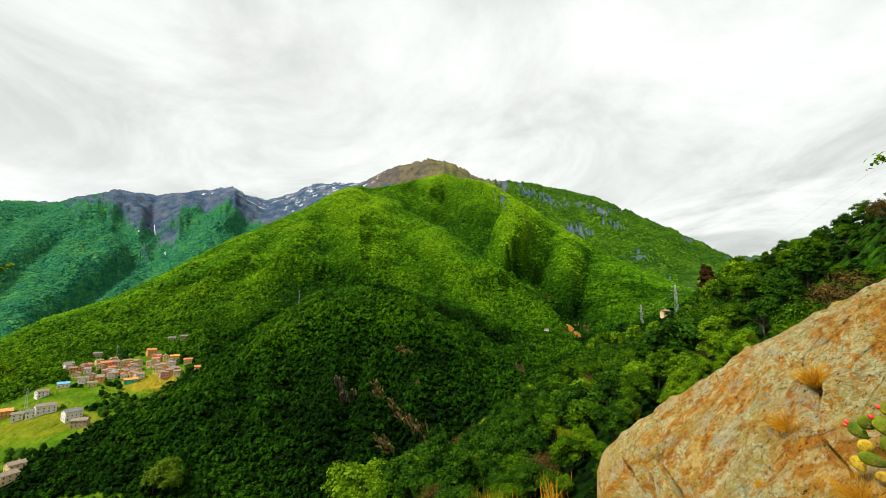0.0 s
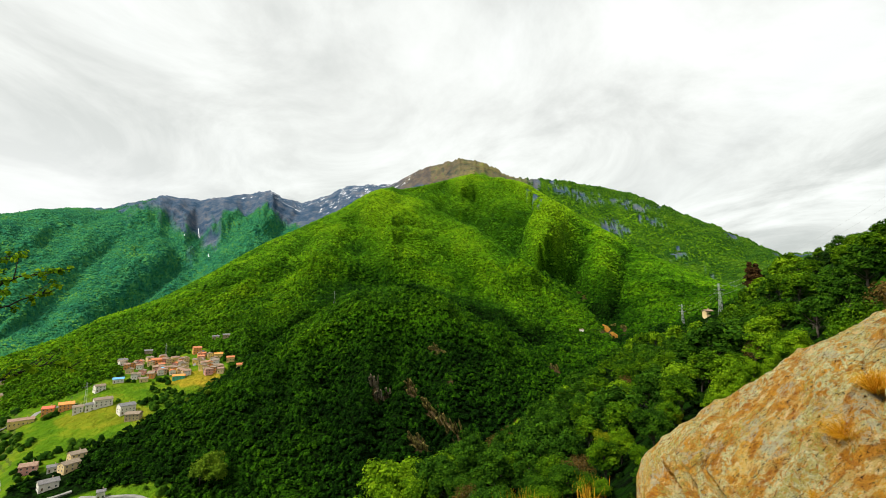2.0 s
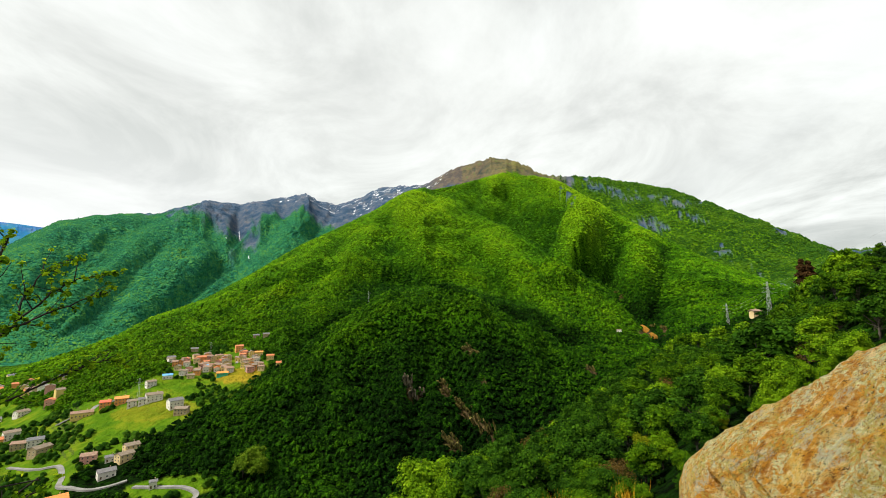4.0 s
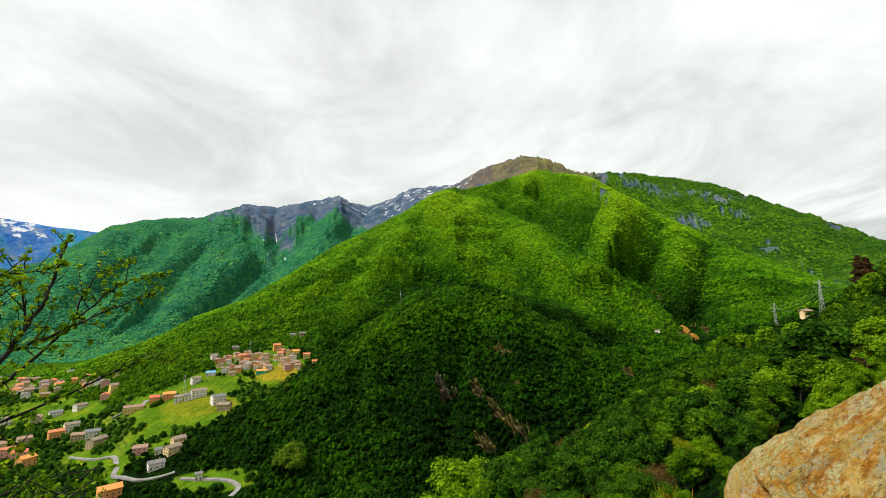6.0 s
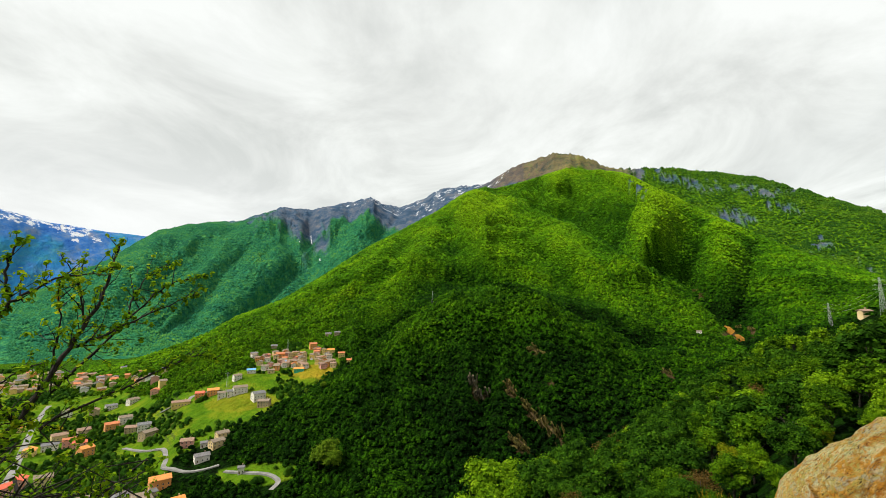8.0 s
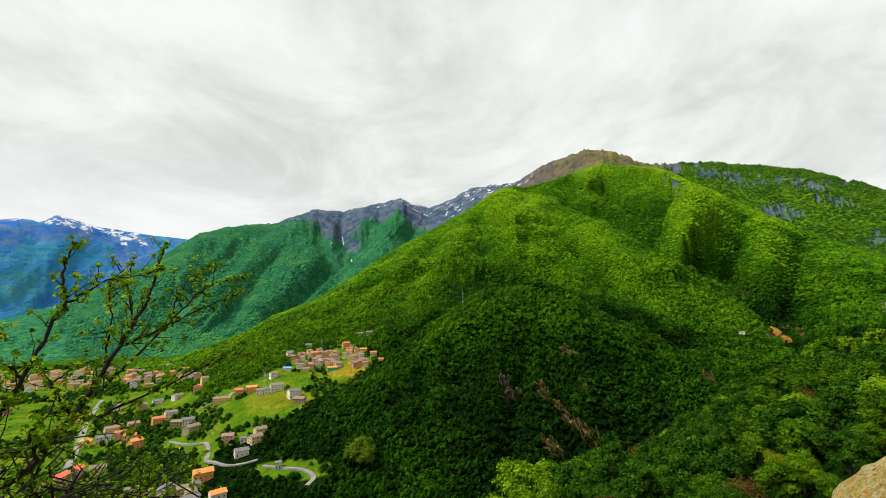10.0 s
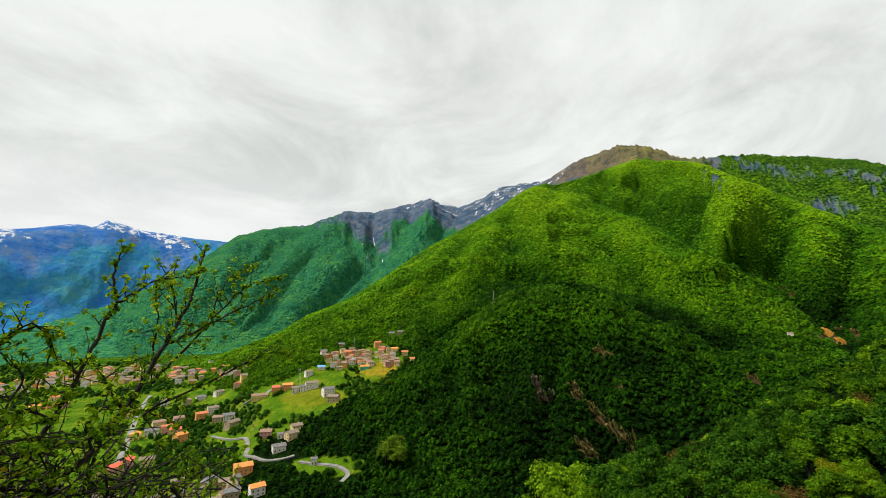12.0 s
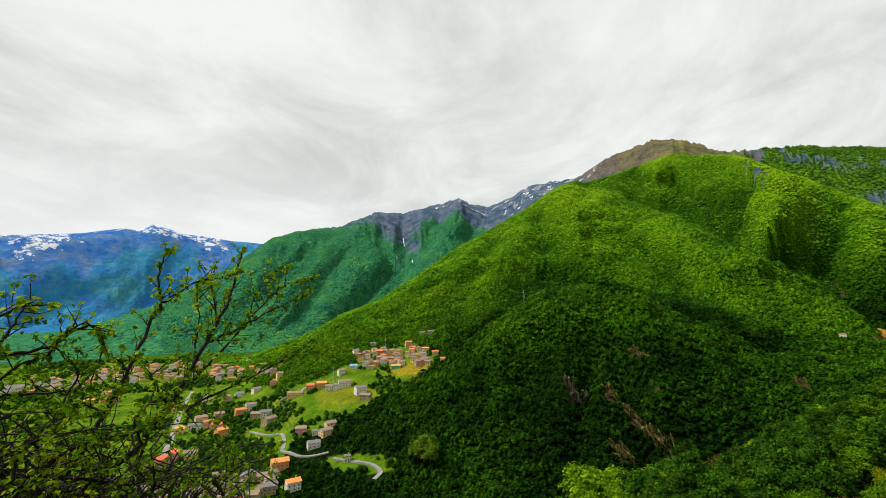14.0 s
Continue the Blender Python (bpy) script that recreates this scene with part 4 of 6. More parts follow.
# ---------------------------------------------------------------- hillside trees
def tree(label, seed, height, spread, leaves, leaf, leaf_mat, group="trees on the near hillside"):
    """A broadleaf tree: tapered trunk with limbs, and a crown of leaf clumps with gaps. Stands at its base."""
    rng, pick = random.Random(seed), np.random.RandomState(seed)
    root = thing("tree", label, "tree", group=group)
    bm = bmesh.new()
    lean = Vector((rng.uniform(-0.6, 0.6), rng.uniform(-0.6, 0.6), 0))
    fork = height * 0.24
    top = Vector((0, 0, height * 0.85)) + lean
    tube(bm, [(0, 0, -0.8), lean * 0.2 + Vector((0, 0, fork * 0.6)), lean * 0.5 + Vector((0, 0, fork * 1.3)), top], [height * 0.028, height * 0.022, height * 0.015, 0.02], 7)
    clumps = []
    middle = Vector((lean.x * 0.6, lean.y * 0.6, height * 0.53))
    limbs = 15
    for k in range(limbs):
        # limb ends spread evenly over the upper part of an egg-shaped crown
        level = 1.0 - 1.6 * (k + 0.5) / limbs
        turn = 2.4 * k + rng.uniform(-0.4, 0.4)
        ring = math.sqrt(max(0.0, 1 - level * level))
        reach = rng.uniform(0.5, 0.86)
        end = middle + Vector((math.cos(turn) * ring * spread * reach, math.sin(turn) * ring * spread * reach, level * height * 0.46 * reach))
        start = Vector((0, 0, fork * rng.uniform(0.7, 1.6))) + lean * 0.4
        tube(bm, [start, start.lerp(end, 0.5) + Vector((0, 0, -0.2)), end], [height * 0.011, height * 0.007, 0.015], 4)
        clumps.append((end, spread * rng.uniform(0.32, 0.5)))
    clumps.append((middle + Vector((0, 0, height * 0.12)), spread * 0.62))
    part("trunk", bm, MAT_BARK, root, smooth=True)
    weight = np.array([c[1] ** 2 for c in clumps])
    which = pick.choice(len(clumps), leaves, p=weight / weight.sum())
    d = pick.normal(size=(leaves, 3))
    d[:, 2] = np.abs(d[:, 2]) - 0.3
    d /= np.linalg.norm(d, axis=1, keepdims=True)
    centre = np.array([list(c[0]) for c in clumps])[which]
    radius = np.array([c[1] for c in clumps])[which]
    at = centre + d * (radius * pick.uniform(0.62, 1.08, leaves))[:, None] * np.array([1, 1, 0.95])
    normal = d + pick.normal(size=(leaves, 3)) * 0.45 + np.array([0, 0, 0.35])
    normal /= np.linalg.norm(normal, axis=1, keepdims=True)
    size = leaf * pick.uniform(0.6, 1.4, leaves)
    crown = leaf_mesh("crown", at, normal, size, leaf_mat, pick, simple=True)
    # solid inner domes close each clump, added to block light and deepen its shade
    co = np.empty(len(crown.vertices) * 3, np.float32)
    crown.vertices.foreach_get("co", co)
    verts, faces, start = [co.reshape(-1, 3)], [np.arange(len(crown.vertices)).reshape(-1, 3)], len(crown.vertices)
    for middle, wide in clumps if leaf_mat != MAT_LEAF_BROWN else []:
        v, f = lumpy_dome(rng, 2, 6)
        verts.append(v * wide * 0.6 + np.array(middle))
        faces.append(f + start)
        start += len(v)
    bpy.data.meshes.remove(crown)
    part("crown", mesh_from("crown", np.concatenate(verts), np.concatenate(faces), leaf_mat), leaf_mat, root)
    return root


def spur_top(a):
    return float(np.interp(a, [p[0] for p in SPUR], [p[1] for p in SPUR]))


def build_hillside():
    rng = random.Random(21)
    kinds = {"mid": ("leafy green tree on the wooded hillside", MAT_LEAF), "dark": ("dark green leafy tree on the wooded hillside", MAT_LEAF_DARK),
             "light": ("pale fresh green tree on the wooded hillside", MAT_LEAF_LIGHT), "brown": ("half-bare brown twiggy tree on the hillside", MAT_LEAF_BROWN), "yellow": ("small yellow-leaved tree on the hillside", MAT_LEAF_YELLOW)}
    stock = {}
    for band, leaves, leaf in (("near", 4900, 0.175), ("middle", 2100, 0.26), ("far", 640, 0.5)):
        for key, (label, mat) in kinds.items():
            for k in range(2 if key in ("mid", "dark") else 1):
                amount = leaves if key != "brown" else leaves // 2
                stock.setdefault((band, key), []).append(tree(label, len(stock) * 7 + k + 3, 8.0, 2.9, amount, leaf, mat))
    used = set()
    rest_v, rest_f, rest_n = {}, {}, {}

    def join(base, m, key):
        """Add a copy of a tree to the joined wood further off."""
        for o in base.children:
            me = o.data
            co = np.empty(len(me.vertices) * 3, np.float32)
            me.vertices.foreach_get("co", co)
            co = co.reshape(-1, 3) @ np.array(m.to_3x3()).T + np.array(m.translation)
            me.calc_loop_triangles()
            tri = np.empty(len(me.loop_triangles) * 3, np.int32)
            me.loop_triangles.foreach_get("vertices", tri)
            mat = "bark" if o.name.startswith("trunk") else key
            at = rest_n.get(mat, 0)
            rest_v.setdefault(mat, []).append(co)
            rest_f.setdefault(mat, []).append(tri.reshape(-1, 3) + at)
            rest_n[mat] = at + len(co)

    def plant(kind, a, r, tall):
        band = "near" if r < 85 else "middle" if r < 190 else "far"
        base = rng.choice(stock[(band, kind)])
        s = tall / 8.0
        m = Matrix.LocRotScale(polar(a, r, land_at(a, r) - 0.1), Euler((0, 0, rng.uniform(0, 6.28))), (s * rng.uniform(0.9, 1.2), s * rng.uniform(0.9, 1.2), s))
        if r > 128:
            join(base, m, kind)
        elif base.name in used:
            copy_thing(base, m)
        else:
            used.add(base.name)
            base.matrix_basis = m

    count = 0
    r = 36.0
    while r < 385:
        gap = (4.4 if r < 60 else 5.9) + r / 48
        a = -20.0 + rng.uniform(0, 2)
        while a < 56:
            step = math.degrees(gap / r)
            aa, rr = a + rng.uniform(-0.4, 0.4) * step, r + rng.uniform(-0.4, 0.4) * gap
            a += step
            limit = spur_top(aa) + 6
            low = -14.5 if rr < 75 else -9.0
            if rr > limit or aa < low or (rr < 52 and aa > 10 and aa < 20):
                continue
            z = land_at(aa, rr)
            e = math.degrees(math.atan2(z - EZ, rr))
            # keep the eye's way over the boulder open: only low growth close by
            tall = rng.uniform(5.5, 10.5) if rr > 60 else rng.uniform(3.0, 6.0)
            if 23 < aa < 33 and rr > 260:
                tall *= 0.62
                if abs(aa - 27.2) < 2.2:
                    continue
            if abs(aa - 27.2) < 1.1 and rr > 190:
                continue
            if aa > 36 and rr > 70:
                tall *= 0.62
            patch = noise.noise(Vector((aa * 0.16, rr * 0.016, 3.0)))
            if aa > 36:
                kind = "dark" if patch + rng.gauss(0, 0.25) < -0.05 else "mid"
            elif e > -9 and rr < 75:
                kind = "light" if patch + rng.gauss(0, 0.25) > -0.2 else "mid"
            else:
                mood = patch + rng.gauss(0, 0.3) - (0.75 if aa < 11 else 0.12)
                kind = "mid" if mood > -0.2 else "dark"
                kind = "light" if mood > 0.42 else kind
            roll = rng.random()
            kind = "brown" if roll < 0.03 else kind
            plant(kind, aa, rr, tall)
            count += 1
        r += gap
    # bushes and saplings under the trees
    pick = np.random.RandomState(12)
    spots = rings_of_trees(14, 300, -17, 57, lambda q: 1.7 + q / 75, 33)
    aa, rr, zz = spots.T
    top = np.interp(aa, [p[0] for p in SPUR], [p[1] for p in SPUR])
    keep = (rr < top + 12) & ((rr > 24) | (aa < 14))
    size = pick.uniform(0.6, 1.5, len(rr)) * np.interp(rr, [14, 60, 90, 300], [0.4, 0.5, 0.9, 2.2])
    xyz = np.stack([rr * np.sin(np.radians(aa)), rr * np.cos(np.radians(aa)), zz + 0.3 * size], -1)
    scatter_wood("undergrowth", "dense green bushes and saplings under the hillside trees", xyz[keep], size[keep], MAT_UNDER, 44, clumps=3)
    # single trees that stand out
    for kind, a, r, tall in (("light", -14.2, 116, 12.0), ("light", -12.2, 122, 15.0), ("light", -10.6, 118, 13.5), ("light", -9.0, 124, 14.5), ("light", -7.2, 120, 12.5), ("light", -5.6, 116, 10.5), ("light", -4.2, 118, 10.0), ("light", -11.4, 104, 10.5), ("light", -8.0, 104, 10.0), ("light", -13.2, 102, 10.0), ("mid", -6.4, 100, 8.5), ("light", 31.0, 80, 6.5), ("light", 28.5, 86, 7.0), ("light", 26.0, 92, 7.0), ("light", 33.0, 68, 5.5), ("light", 24.0, 96, 6.5), ("light", 29.6, 66, 5.0), ("light", 35.2, 60, 5.0), ("mid", 27.4, 74, 5.5), ("light", 32.2, 92, 7.0), ("mid", -3.2, 58, 9.5), ("mid", 1.5, 60, 8.5), ("brown", 12.2, 74, 8.5),
                             ("yellow", 15.3, 84, 5.5), ("yellow", 23.0, 75, 5.0), ("light", 17.2, 76, 7.5), ("brown", 6.2, 52, 6.5), ("light", 33, 42, 4.5), ("light", 29, 46, 5.0), ("mid", -16.5, 60, 8.0)):
        plant(kind, a, r, tall)
    mats = {"bark": MAT_BARK, **{k: v[1] for k, v in kinds.items()}}
    order = list(rest_v)
    start, verts, faces, index = 0, [], [], []
    for k, key in enumerate(order):
        verts.append(np.concatenate(rest_v[key]))
        faces.append(np.concatenate(rest_f[key]) + start)
        index.append(np.full(len(faces[-1]), k, np.int32))
        start += len(verts[-1])
    me = mesh_from("hillside_wood", np.concatenate(verts), np.concatenate(faces), [mats[k] for k in order])
    me.polygons.foreach_set("material_index", np.concatenate(index))
    tagged(new("hillside_wood", me), "green broadleaf wood along the crest of the near hillside", "forest", kind="stuff")
    for key, roots in stock.items():
        for root in roots:
            if root.name not in used:
                for o in (*root.children_recursive, root):
                    bpy.data.objects.remove(o)
    return count


build_hillside()


def build_cypress():
    """The dark narrow conifer by the pylons."""
    p, r = meet(31.6, 0.4, 200)
    for shift, tall in ((0.0, 19.0), (1.1, 16.0)):
        rng, pick = random.Random(int(tall)), np.random.RandomState(int(tall))
        root = thing("conifer", "tall dark brown-green conifer beside the pylon", "tree", Matrix.Translation(polar(31.5 + shift * 0.5, r, land_at(31.5 + shift * 0.5, r) - 0.2)))
        bm = bmesh.new()
        tube(bm, [(0, 0, -0.6), (0.1, 0, tall * 0.5), (0, 0.1, tall * 0.96)], [0.28, 0.16, 0.03], 7)
        part("trunk", bm, MAT_BARK, root, smooth=True)
        n = 1500
        t = pick.uniform(0.12, 1, n)
        out = 4.6 * np.sqrt(1.02 - t) * pick.uniform(0.4, 1.05, n) * (0.75 + 0.25 * np.sin(t * 40))
        turn = pick.uniform(0, 6.28, n)
        at = np.stack([out * np.cos(turn), out * np.sin(turn), t * tall], -1)
        normal = np.stack([np.cos(turn), np.sin(turn), np.full(n, 0.5)], -1) + pick.normal(size=(n, 3)) * 0.4
        normal /= np.linalg.norm(normal, axis=1, keepdims=True)
        part("crown", leaf_mesh("crown", at, normal, pick.uniform(0.4, 0.9, n), MAT_LEAF_DEEP, pick, 0.4), MAT_LEAF_DEEP, root)


build_cypress()


# ---------------------------------------------------------------- houses
WALLS = {"white": ((0.6, 0.55, 0.46), (0.78, 0.74, 0.66)), "cream": ((0.55, 0.4, 0.18), (0.7, 0.54, 0.28)), "orange": ((0.62, 0.24, 0.06), (0.75, 0.34, 0.1)), "pink": ((0.6, 0.27, 0.22), (0.72, 0.38, 0.3)),
         "stone": ((0.3, 0.22, 0.12), (0.5, 0.38, 0.23)), "yellow": ((0.62, 0.45, 0.12), (0.78, 0.58, 0.2)), "blue": ((0.06, 0.28, 0.6), (0.12, 0.42, 0.75)), "green": ((0.03, 0.4, 0.24), (0.06, 0.55, 0.34))}
ROOFS = {"terracotta": ((0.42, 0.12, 0.045), (0.62, 0.22, 0.08)), "orange": ((0.6, 0.2, 0.04), (0.78, 0.32, 0.07)), "slate": ((0.1, 0.1, 0.105), (0.19, 0.19, 0.19)), "grey": ((0.15, 0.115, 0.08), (0.28, 0.22, 0.155)), "blue": ((0.08, 0.33, 0.68), (0.16, 0.46, 0.8)), "red": ((0.6, 0.09, 0.05), (0.75, 0.16, 0.08)), "brown": ((0.2, 0.12, 0.08), (0.34, 0.22, 0.15))}
MAT_WALL = {k: mottled("render_" + k, *v, 0.25, 0.9, third=tuple(0.6 * c for c in v[0]), by_object=0.12) for k, v in WALLS.items()}


def roof_material(name, a, b):
    """Rows of tiles: course lines running across the slope, with weathered patches."""
    m, n = material("roof_" + name, 0.85)
    wave = n.add("ShaderNodeTexWave", wave_type="BANDS", bands_direction="Z", ins={"Vector": n.local, "Scale": 2.2, "Distortion": 0.6}).outputs["Fac"]
    c = n.mix(n.band(n.noise(n.local, 0.7, 5, 0.7), 0.3, 0.7), a, b)
    c = n.mix(n.math("MULTIPLY", wave, 0.25), c, tuple(0.5 * v for v in a))
    c = n.mix(n.math("MULTIPLY", n.chance, 0.15), c, (0.2, 0.15, 0.11))
    colour(n, c)
    bump(n, wave, 0.5, 0.05)
    return m


MAT_ROOF = {k: roof_material(k, *v) for k, v in ROOFS.items()}

def window_mesh():
    """A window in one piece: a frame round a recessed dark pane."""
    bm = bmesh.new()
    box(bm, (1.15, 0.14, 1.4), (0, 0, 0))
    bm.faces.ensure_lookup_table()
    front = min(bm.faces, key=lambda f: f.calc_center_median().y)
    bmesh.ops.inset_individual(bm, faces=[front], thickness=0.12, depth=-0.05)
    front.material_index = 1
    me = bpy.data.meshes.new("window")
    bm.to_mesh(me)
    bm.free()
    me.materials.append(MAT_FRAME)
    me.materials.append(MAT_GLASS)
    return me


WINDOW = window_mesh()


def house(label, w, d, h, wall, roof, windows=True, pitch=0.42, group="houses of the valley", chimney=True, name="house"):
    """A plastered house with a gabled, overhanging roof. Ridge along x; stands at its base, dug 3 m into the slope."""
    root = thing(name, label, "house", group=group)
    bm = bmesh.new()
    peak = h + d / 2 * pitch
    base = [bm.verts.new(v) for v in ((-w / 2, -d / 2, -3), (w / 2, -d / 2, -3), (w / 2, d / 2, -3), (-w / 2, d / 2, -3))]
    eave = [bm.verts.new((v.co.x, v.co.y, h)) for v in base]
    ends = [bm.verts.new((-w / 2, 0, peak)), bm.verts.new((w / 2, 0, peak))]
    for f in ((base[0], base[1], eave[1], eave[0]), (base[2], base[3], eave[3], eave[2]), (base[1], base[2], eave[2], ends[1], eave[1]), (base[3], base[0], eave[0], ends[0], eave[3]), (eave[0], eave[1], ends[1], ends[0]), (eave[2], eave[3], ends[0], ends[1])):
        bm.faces.new(f)
    part("wall", bm, MAT_WALL[wall], root)
    bm = bmesh.new()
    over, thick = 0.55, 0.22
    for side in (-1, 1):
        run = d / 2 + over
        low, top = (side * run, h - over * pitch + 0.05), (0, peak + 0.05)
        quad = [(-w / 2 - over, *low), (w / 2 + over, *low), (w / 2 + over, *top), (-w / 2 - over, *top)]
        under = [bm.verts.new(q) for q in quad]
        upper = [bm.verts.new((q[0], q[1], q[2] + thick)) for q in quad]
        order = range(4)
        bm.faces.new(upper if side < 0 else upper[::-1])
        bm.faces.new(under[::-1] if side < 0 else under)
        for i in order:
            j = (i + 1) % 4
            bm.faces.new((under[i], under[j], upper[j], upper[i]) if side < 0 else (under[j], under[i], upper[i], upper[j]))
    top = part("roof", bm, MAT_ROOF[roof], root)
    if chimney:
        bm = bmesh.new()
        box(bm, (0.6, 0.6, 1.5), (w * 0.22, d * 0.12, peak + 0.35))
        box(bm, (0.8, 0.8, 0.14), (w * 0.22, d * 0.12, peak + 1.15))
        part("chimney", bm, MAT_WALL["stone"], top)
    if windows:
        floors = max(1, int(h // 2.7))
        for k in range(floors):
            level = 1.6 + k * 2.75
            for side, turn in ((-1, 0), (1, 180)):
                for i in range(max(2, int(w // 3.2))):
                    x = (i + 0.5) / max(2, int(w // 3.2)) * w - w / 2
                    if k == 0 and i == 0:
                        bm = bmesh.new()
                        box(bm, (1.1, 0.12, 2.1), (0, 0, 1.05))
                        o = part("door", bm, MAT_DOOR, root)
                        o.matrix_basis = pose(x, side * d / 2, 0, 0, 0, turn)
                    else:
                        part("window", WINDOW, None, root).matrix_basis = pose(x, side * (d / 2 + 0.01), level, 0, 0, turn)
            for side, turn in ((-1, 270), (1, 90)):
                for y in (-d * 0.22, d * 0.22):
                    part("window", WINDOW, None, root).matrix_basis = pose(side * (w / 2 + 0.01), y, level, 0, 0, turn)
    return root


HOUSE_STOCK = {}


def put_house(a, e, w, d, h, turn, wall, roof, windows=True, label="", start=330.0, name="house", group="houses of the hamlet"):
    """A house seen at bearing a and elevation e (its base), with its long side turned from facing the ledge."""
    p, r = meet(a, e, start)
    m = Matrix.Translation(p) @ pose(0, 0, 0, 0, 0, -a + turn)
    CLEAR.append((p.x, p.y, 0.5 * max(w, d) + 4))
    CLEAR.append((p.x * (1 - 9 / r), p.y * (1 - 9 / r), 6))
    key = (round(w), round(d), round(h), wall, roof, windows, name)
    if key in HOUSE_STOCK:
        ob = copy_thing(HOUSE_STOCK[key], m)
        if label:
            tagged(ob, label, group=group)
    else:
        words = {"stone": "grey stone", "white": "white plastered", "cream": "cream plastered", "orange": "bright orange plastered", "pink": "pink plastered", "yellow": "yellow plastered", "blue": "bright blue", "green": "bright green"}
        ob = house(label or f"{words[wall]} house with a {roof} gabled roof", round(w), round(d), round(h), wall, roof, windows, name=name, group=group)
        ob.matrix_basis = m
        HOUSE_STOCK[key] = ob
    return ob


def build_villages():
    rng = random.Random(5)
    # houses that stand out: bearing, elevation, width, depth, height, turn, wall, roof
    single = [(-49.2, -18.2, 15, 11, 8, 8, "orange", "orange"), (-46.9, -14.6, 11, 9, 6, -10, "pink", "brown"), (-44.0, -15.0, 12, 9, 6, 30, "cream", "grey"), (-43.5, -14.3, 11, 9, 6, 20, "cream", "grey"), (-45.4, -16.2, 12, 9, 5, 10, "white", "slate"),
              (-45.2, -14.9, 7, 6, 4, 0, "white", "slate"), (-39.9, -10.5, 14, 11, 8, 20, "white", "slate"), (-39.2, -11.2, 13, 9, 6, -20, "stone", "grey"), (-41.9, -9.6, 16, 10, 7, 10, "white", "grey"), (-42.9, -9.8, 8, 8, 6, 0, "white", "slate"),
              (-43.8, -9.9, 9, 8, 6, 0, "white", "grey"), (-44.7, -9.5, 13, 10, 6, 0, "orange", "orange"), (-46.0, -9.7, 10, 9, 6, -10, "orange", "red"), (-47.8, -10.4, 20, 9, 5, 0, "yellow", "brown"), (-42.3, -8.1, 10, 8, 6, 20, "white", "grey"),
              (-40.8, -7.4, 11, 8, 4, 0, "white", "blue"), (-38.6, -7.5, 9, 7, 4, 0, "cream", "grey"), (-37.2, -6.7, 8, 7, 5, 0, "blue", "blue"), (-35.4, -7.5, 14, 8, 4, 0, "green", "orange"), (-37.6, -5.8, 12, 9, 7, 0, "orange", "terracotta"),
              (-33.8, -4.8, 11, 9, 8, 10, "orange", "terracotta"), (-31.6, -5.4, 11, 8, 5, 0, "yellow", "orange"), (-30.3, -5.9, 10, 8, 5, 0, "yellow", "terracotta"), (-29.2, -6.8, 9, 8, 5, 0, "yellow", "terracotta"), (-41.3, -18.0, 5, 5, 5, 0, "white", "slate"),
              (-47.6, -20.4, 11, 9, 7, 15, "white", "orange"), (-51.0, -12.6, 13, 10, 9, 0, "white", "slate"), (-50.6, -13.2, 16, 10, 7, 40, "stone", "grey"), (-52.0, -12.4, 14, 9, 6, -20, "stone", "brown")]
    for row in single:
        put_house(*row)
    # the close-built core of the hamlet
    for k in range(72):
        u, v = rng.uniform(-1, 1), rng.uniform(-1, 1)
        a, e = -35.9 + u * 4.3 - v * 0.6, -6.3 + v * 0.95 + 0.1 * u
        wall = rng.choice(["stone", "cream", "cream", "white", "yellow", "cream", "white", "orange", "pink"])
        put_house(a, e, rng.choice([7, 8, 10]), 7, rng.choice([5, 6]), rng.choice([0, 20, 70, 95, -15]), wall, rng.choice(["grey", "brown", "grey", "brown", "terracotta"]))
    for a, e in ((-32.0, -3.3), (-30.9, -3.2), (-38.4, -4.6), (-40.6, -5.4)):
        put_house(a, e, 10, 8, 4, rng.choice([0, 15]), "stone", "slate")
    # the old village at the foot of the ledge
    for k in range(30):
        u, v = rng.uniform(-1, 1), rng.uniform(-1, 1)
        a, e = -54.0 + u * 4.8, -20.0 + v * 1.1 - 0.1 * u
        put_house(a, e, rng.choice([8, 10, 12]), 8, rng.choice([5, 7]), rng.choice([0, 30, 70, 95, -20]), rng.choice(["stone", "stone", "stone", "cream"]), rng.choice(["grey", "grey", "brown", "slate", "terracotta"]), start=300, group="houses of the old village")
    for row in ((-55.6, -18.4, 10, 8, 6, 0, "yellow", "grey"), (-58.0, -19.6, 10, 8, 6, 10, "white", "slate"), (-63.6, -20.0, 13, 9, 6, 0, "white", "grey"), (-61.5, -19.8, 12, 9, 7, 30, "cream", "brown"), (-65.0, -20.3, 12, 8, 5, 0, "pink", "orange")):
        put_house(*row, start=300, group="houses of the old village")
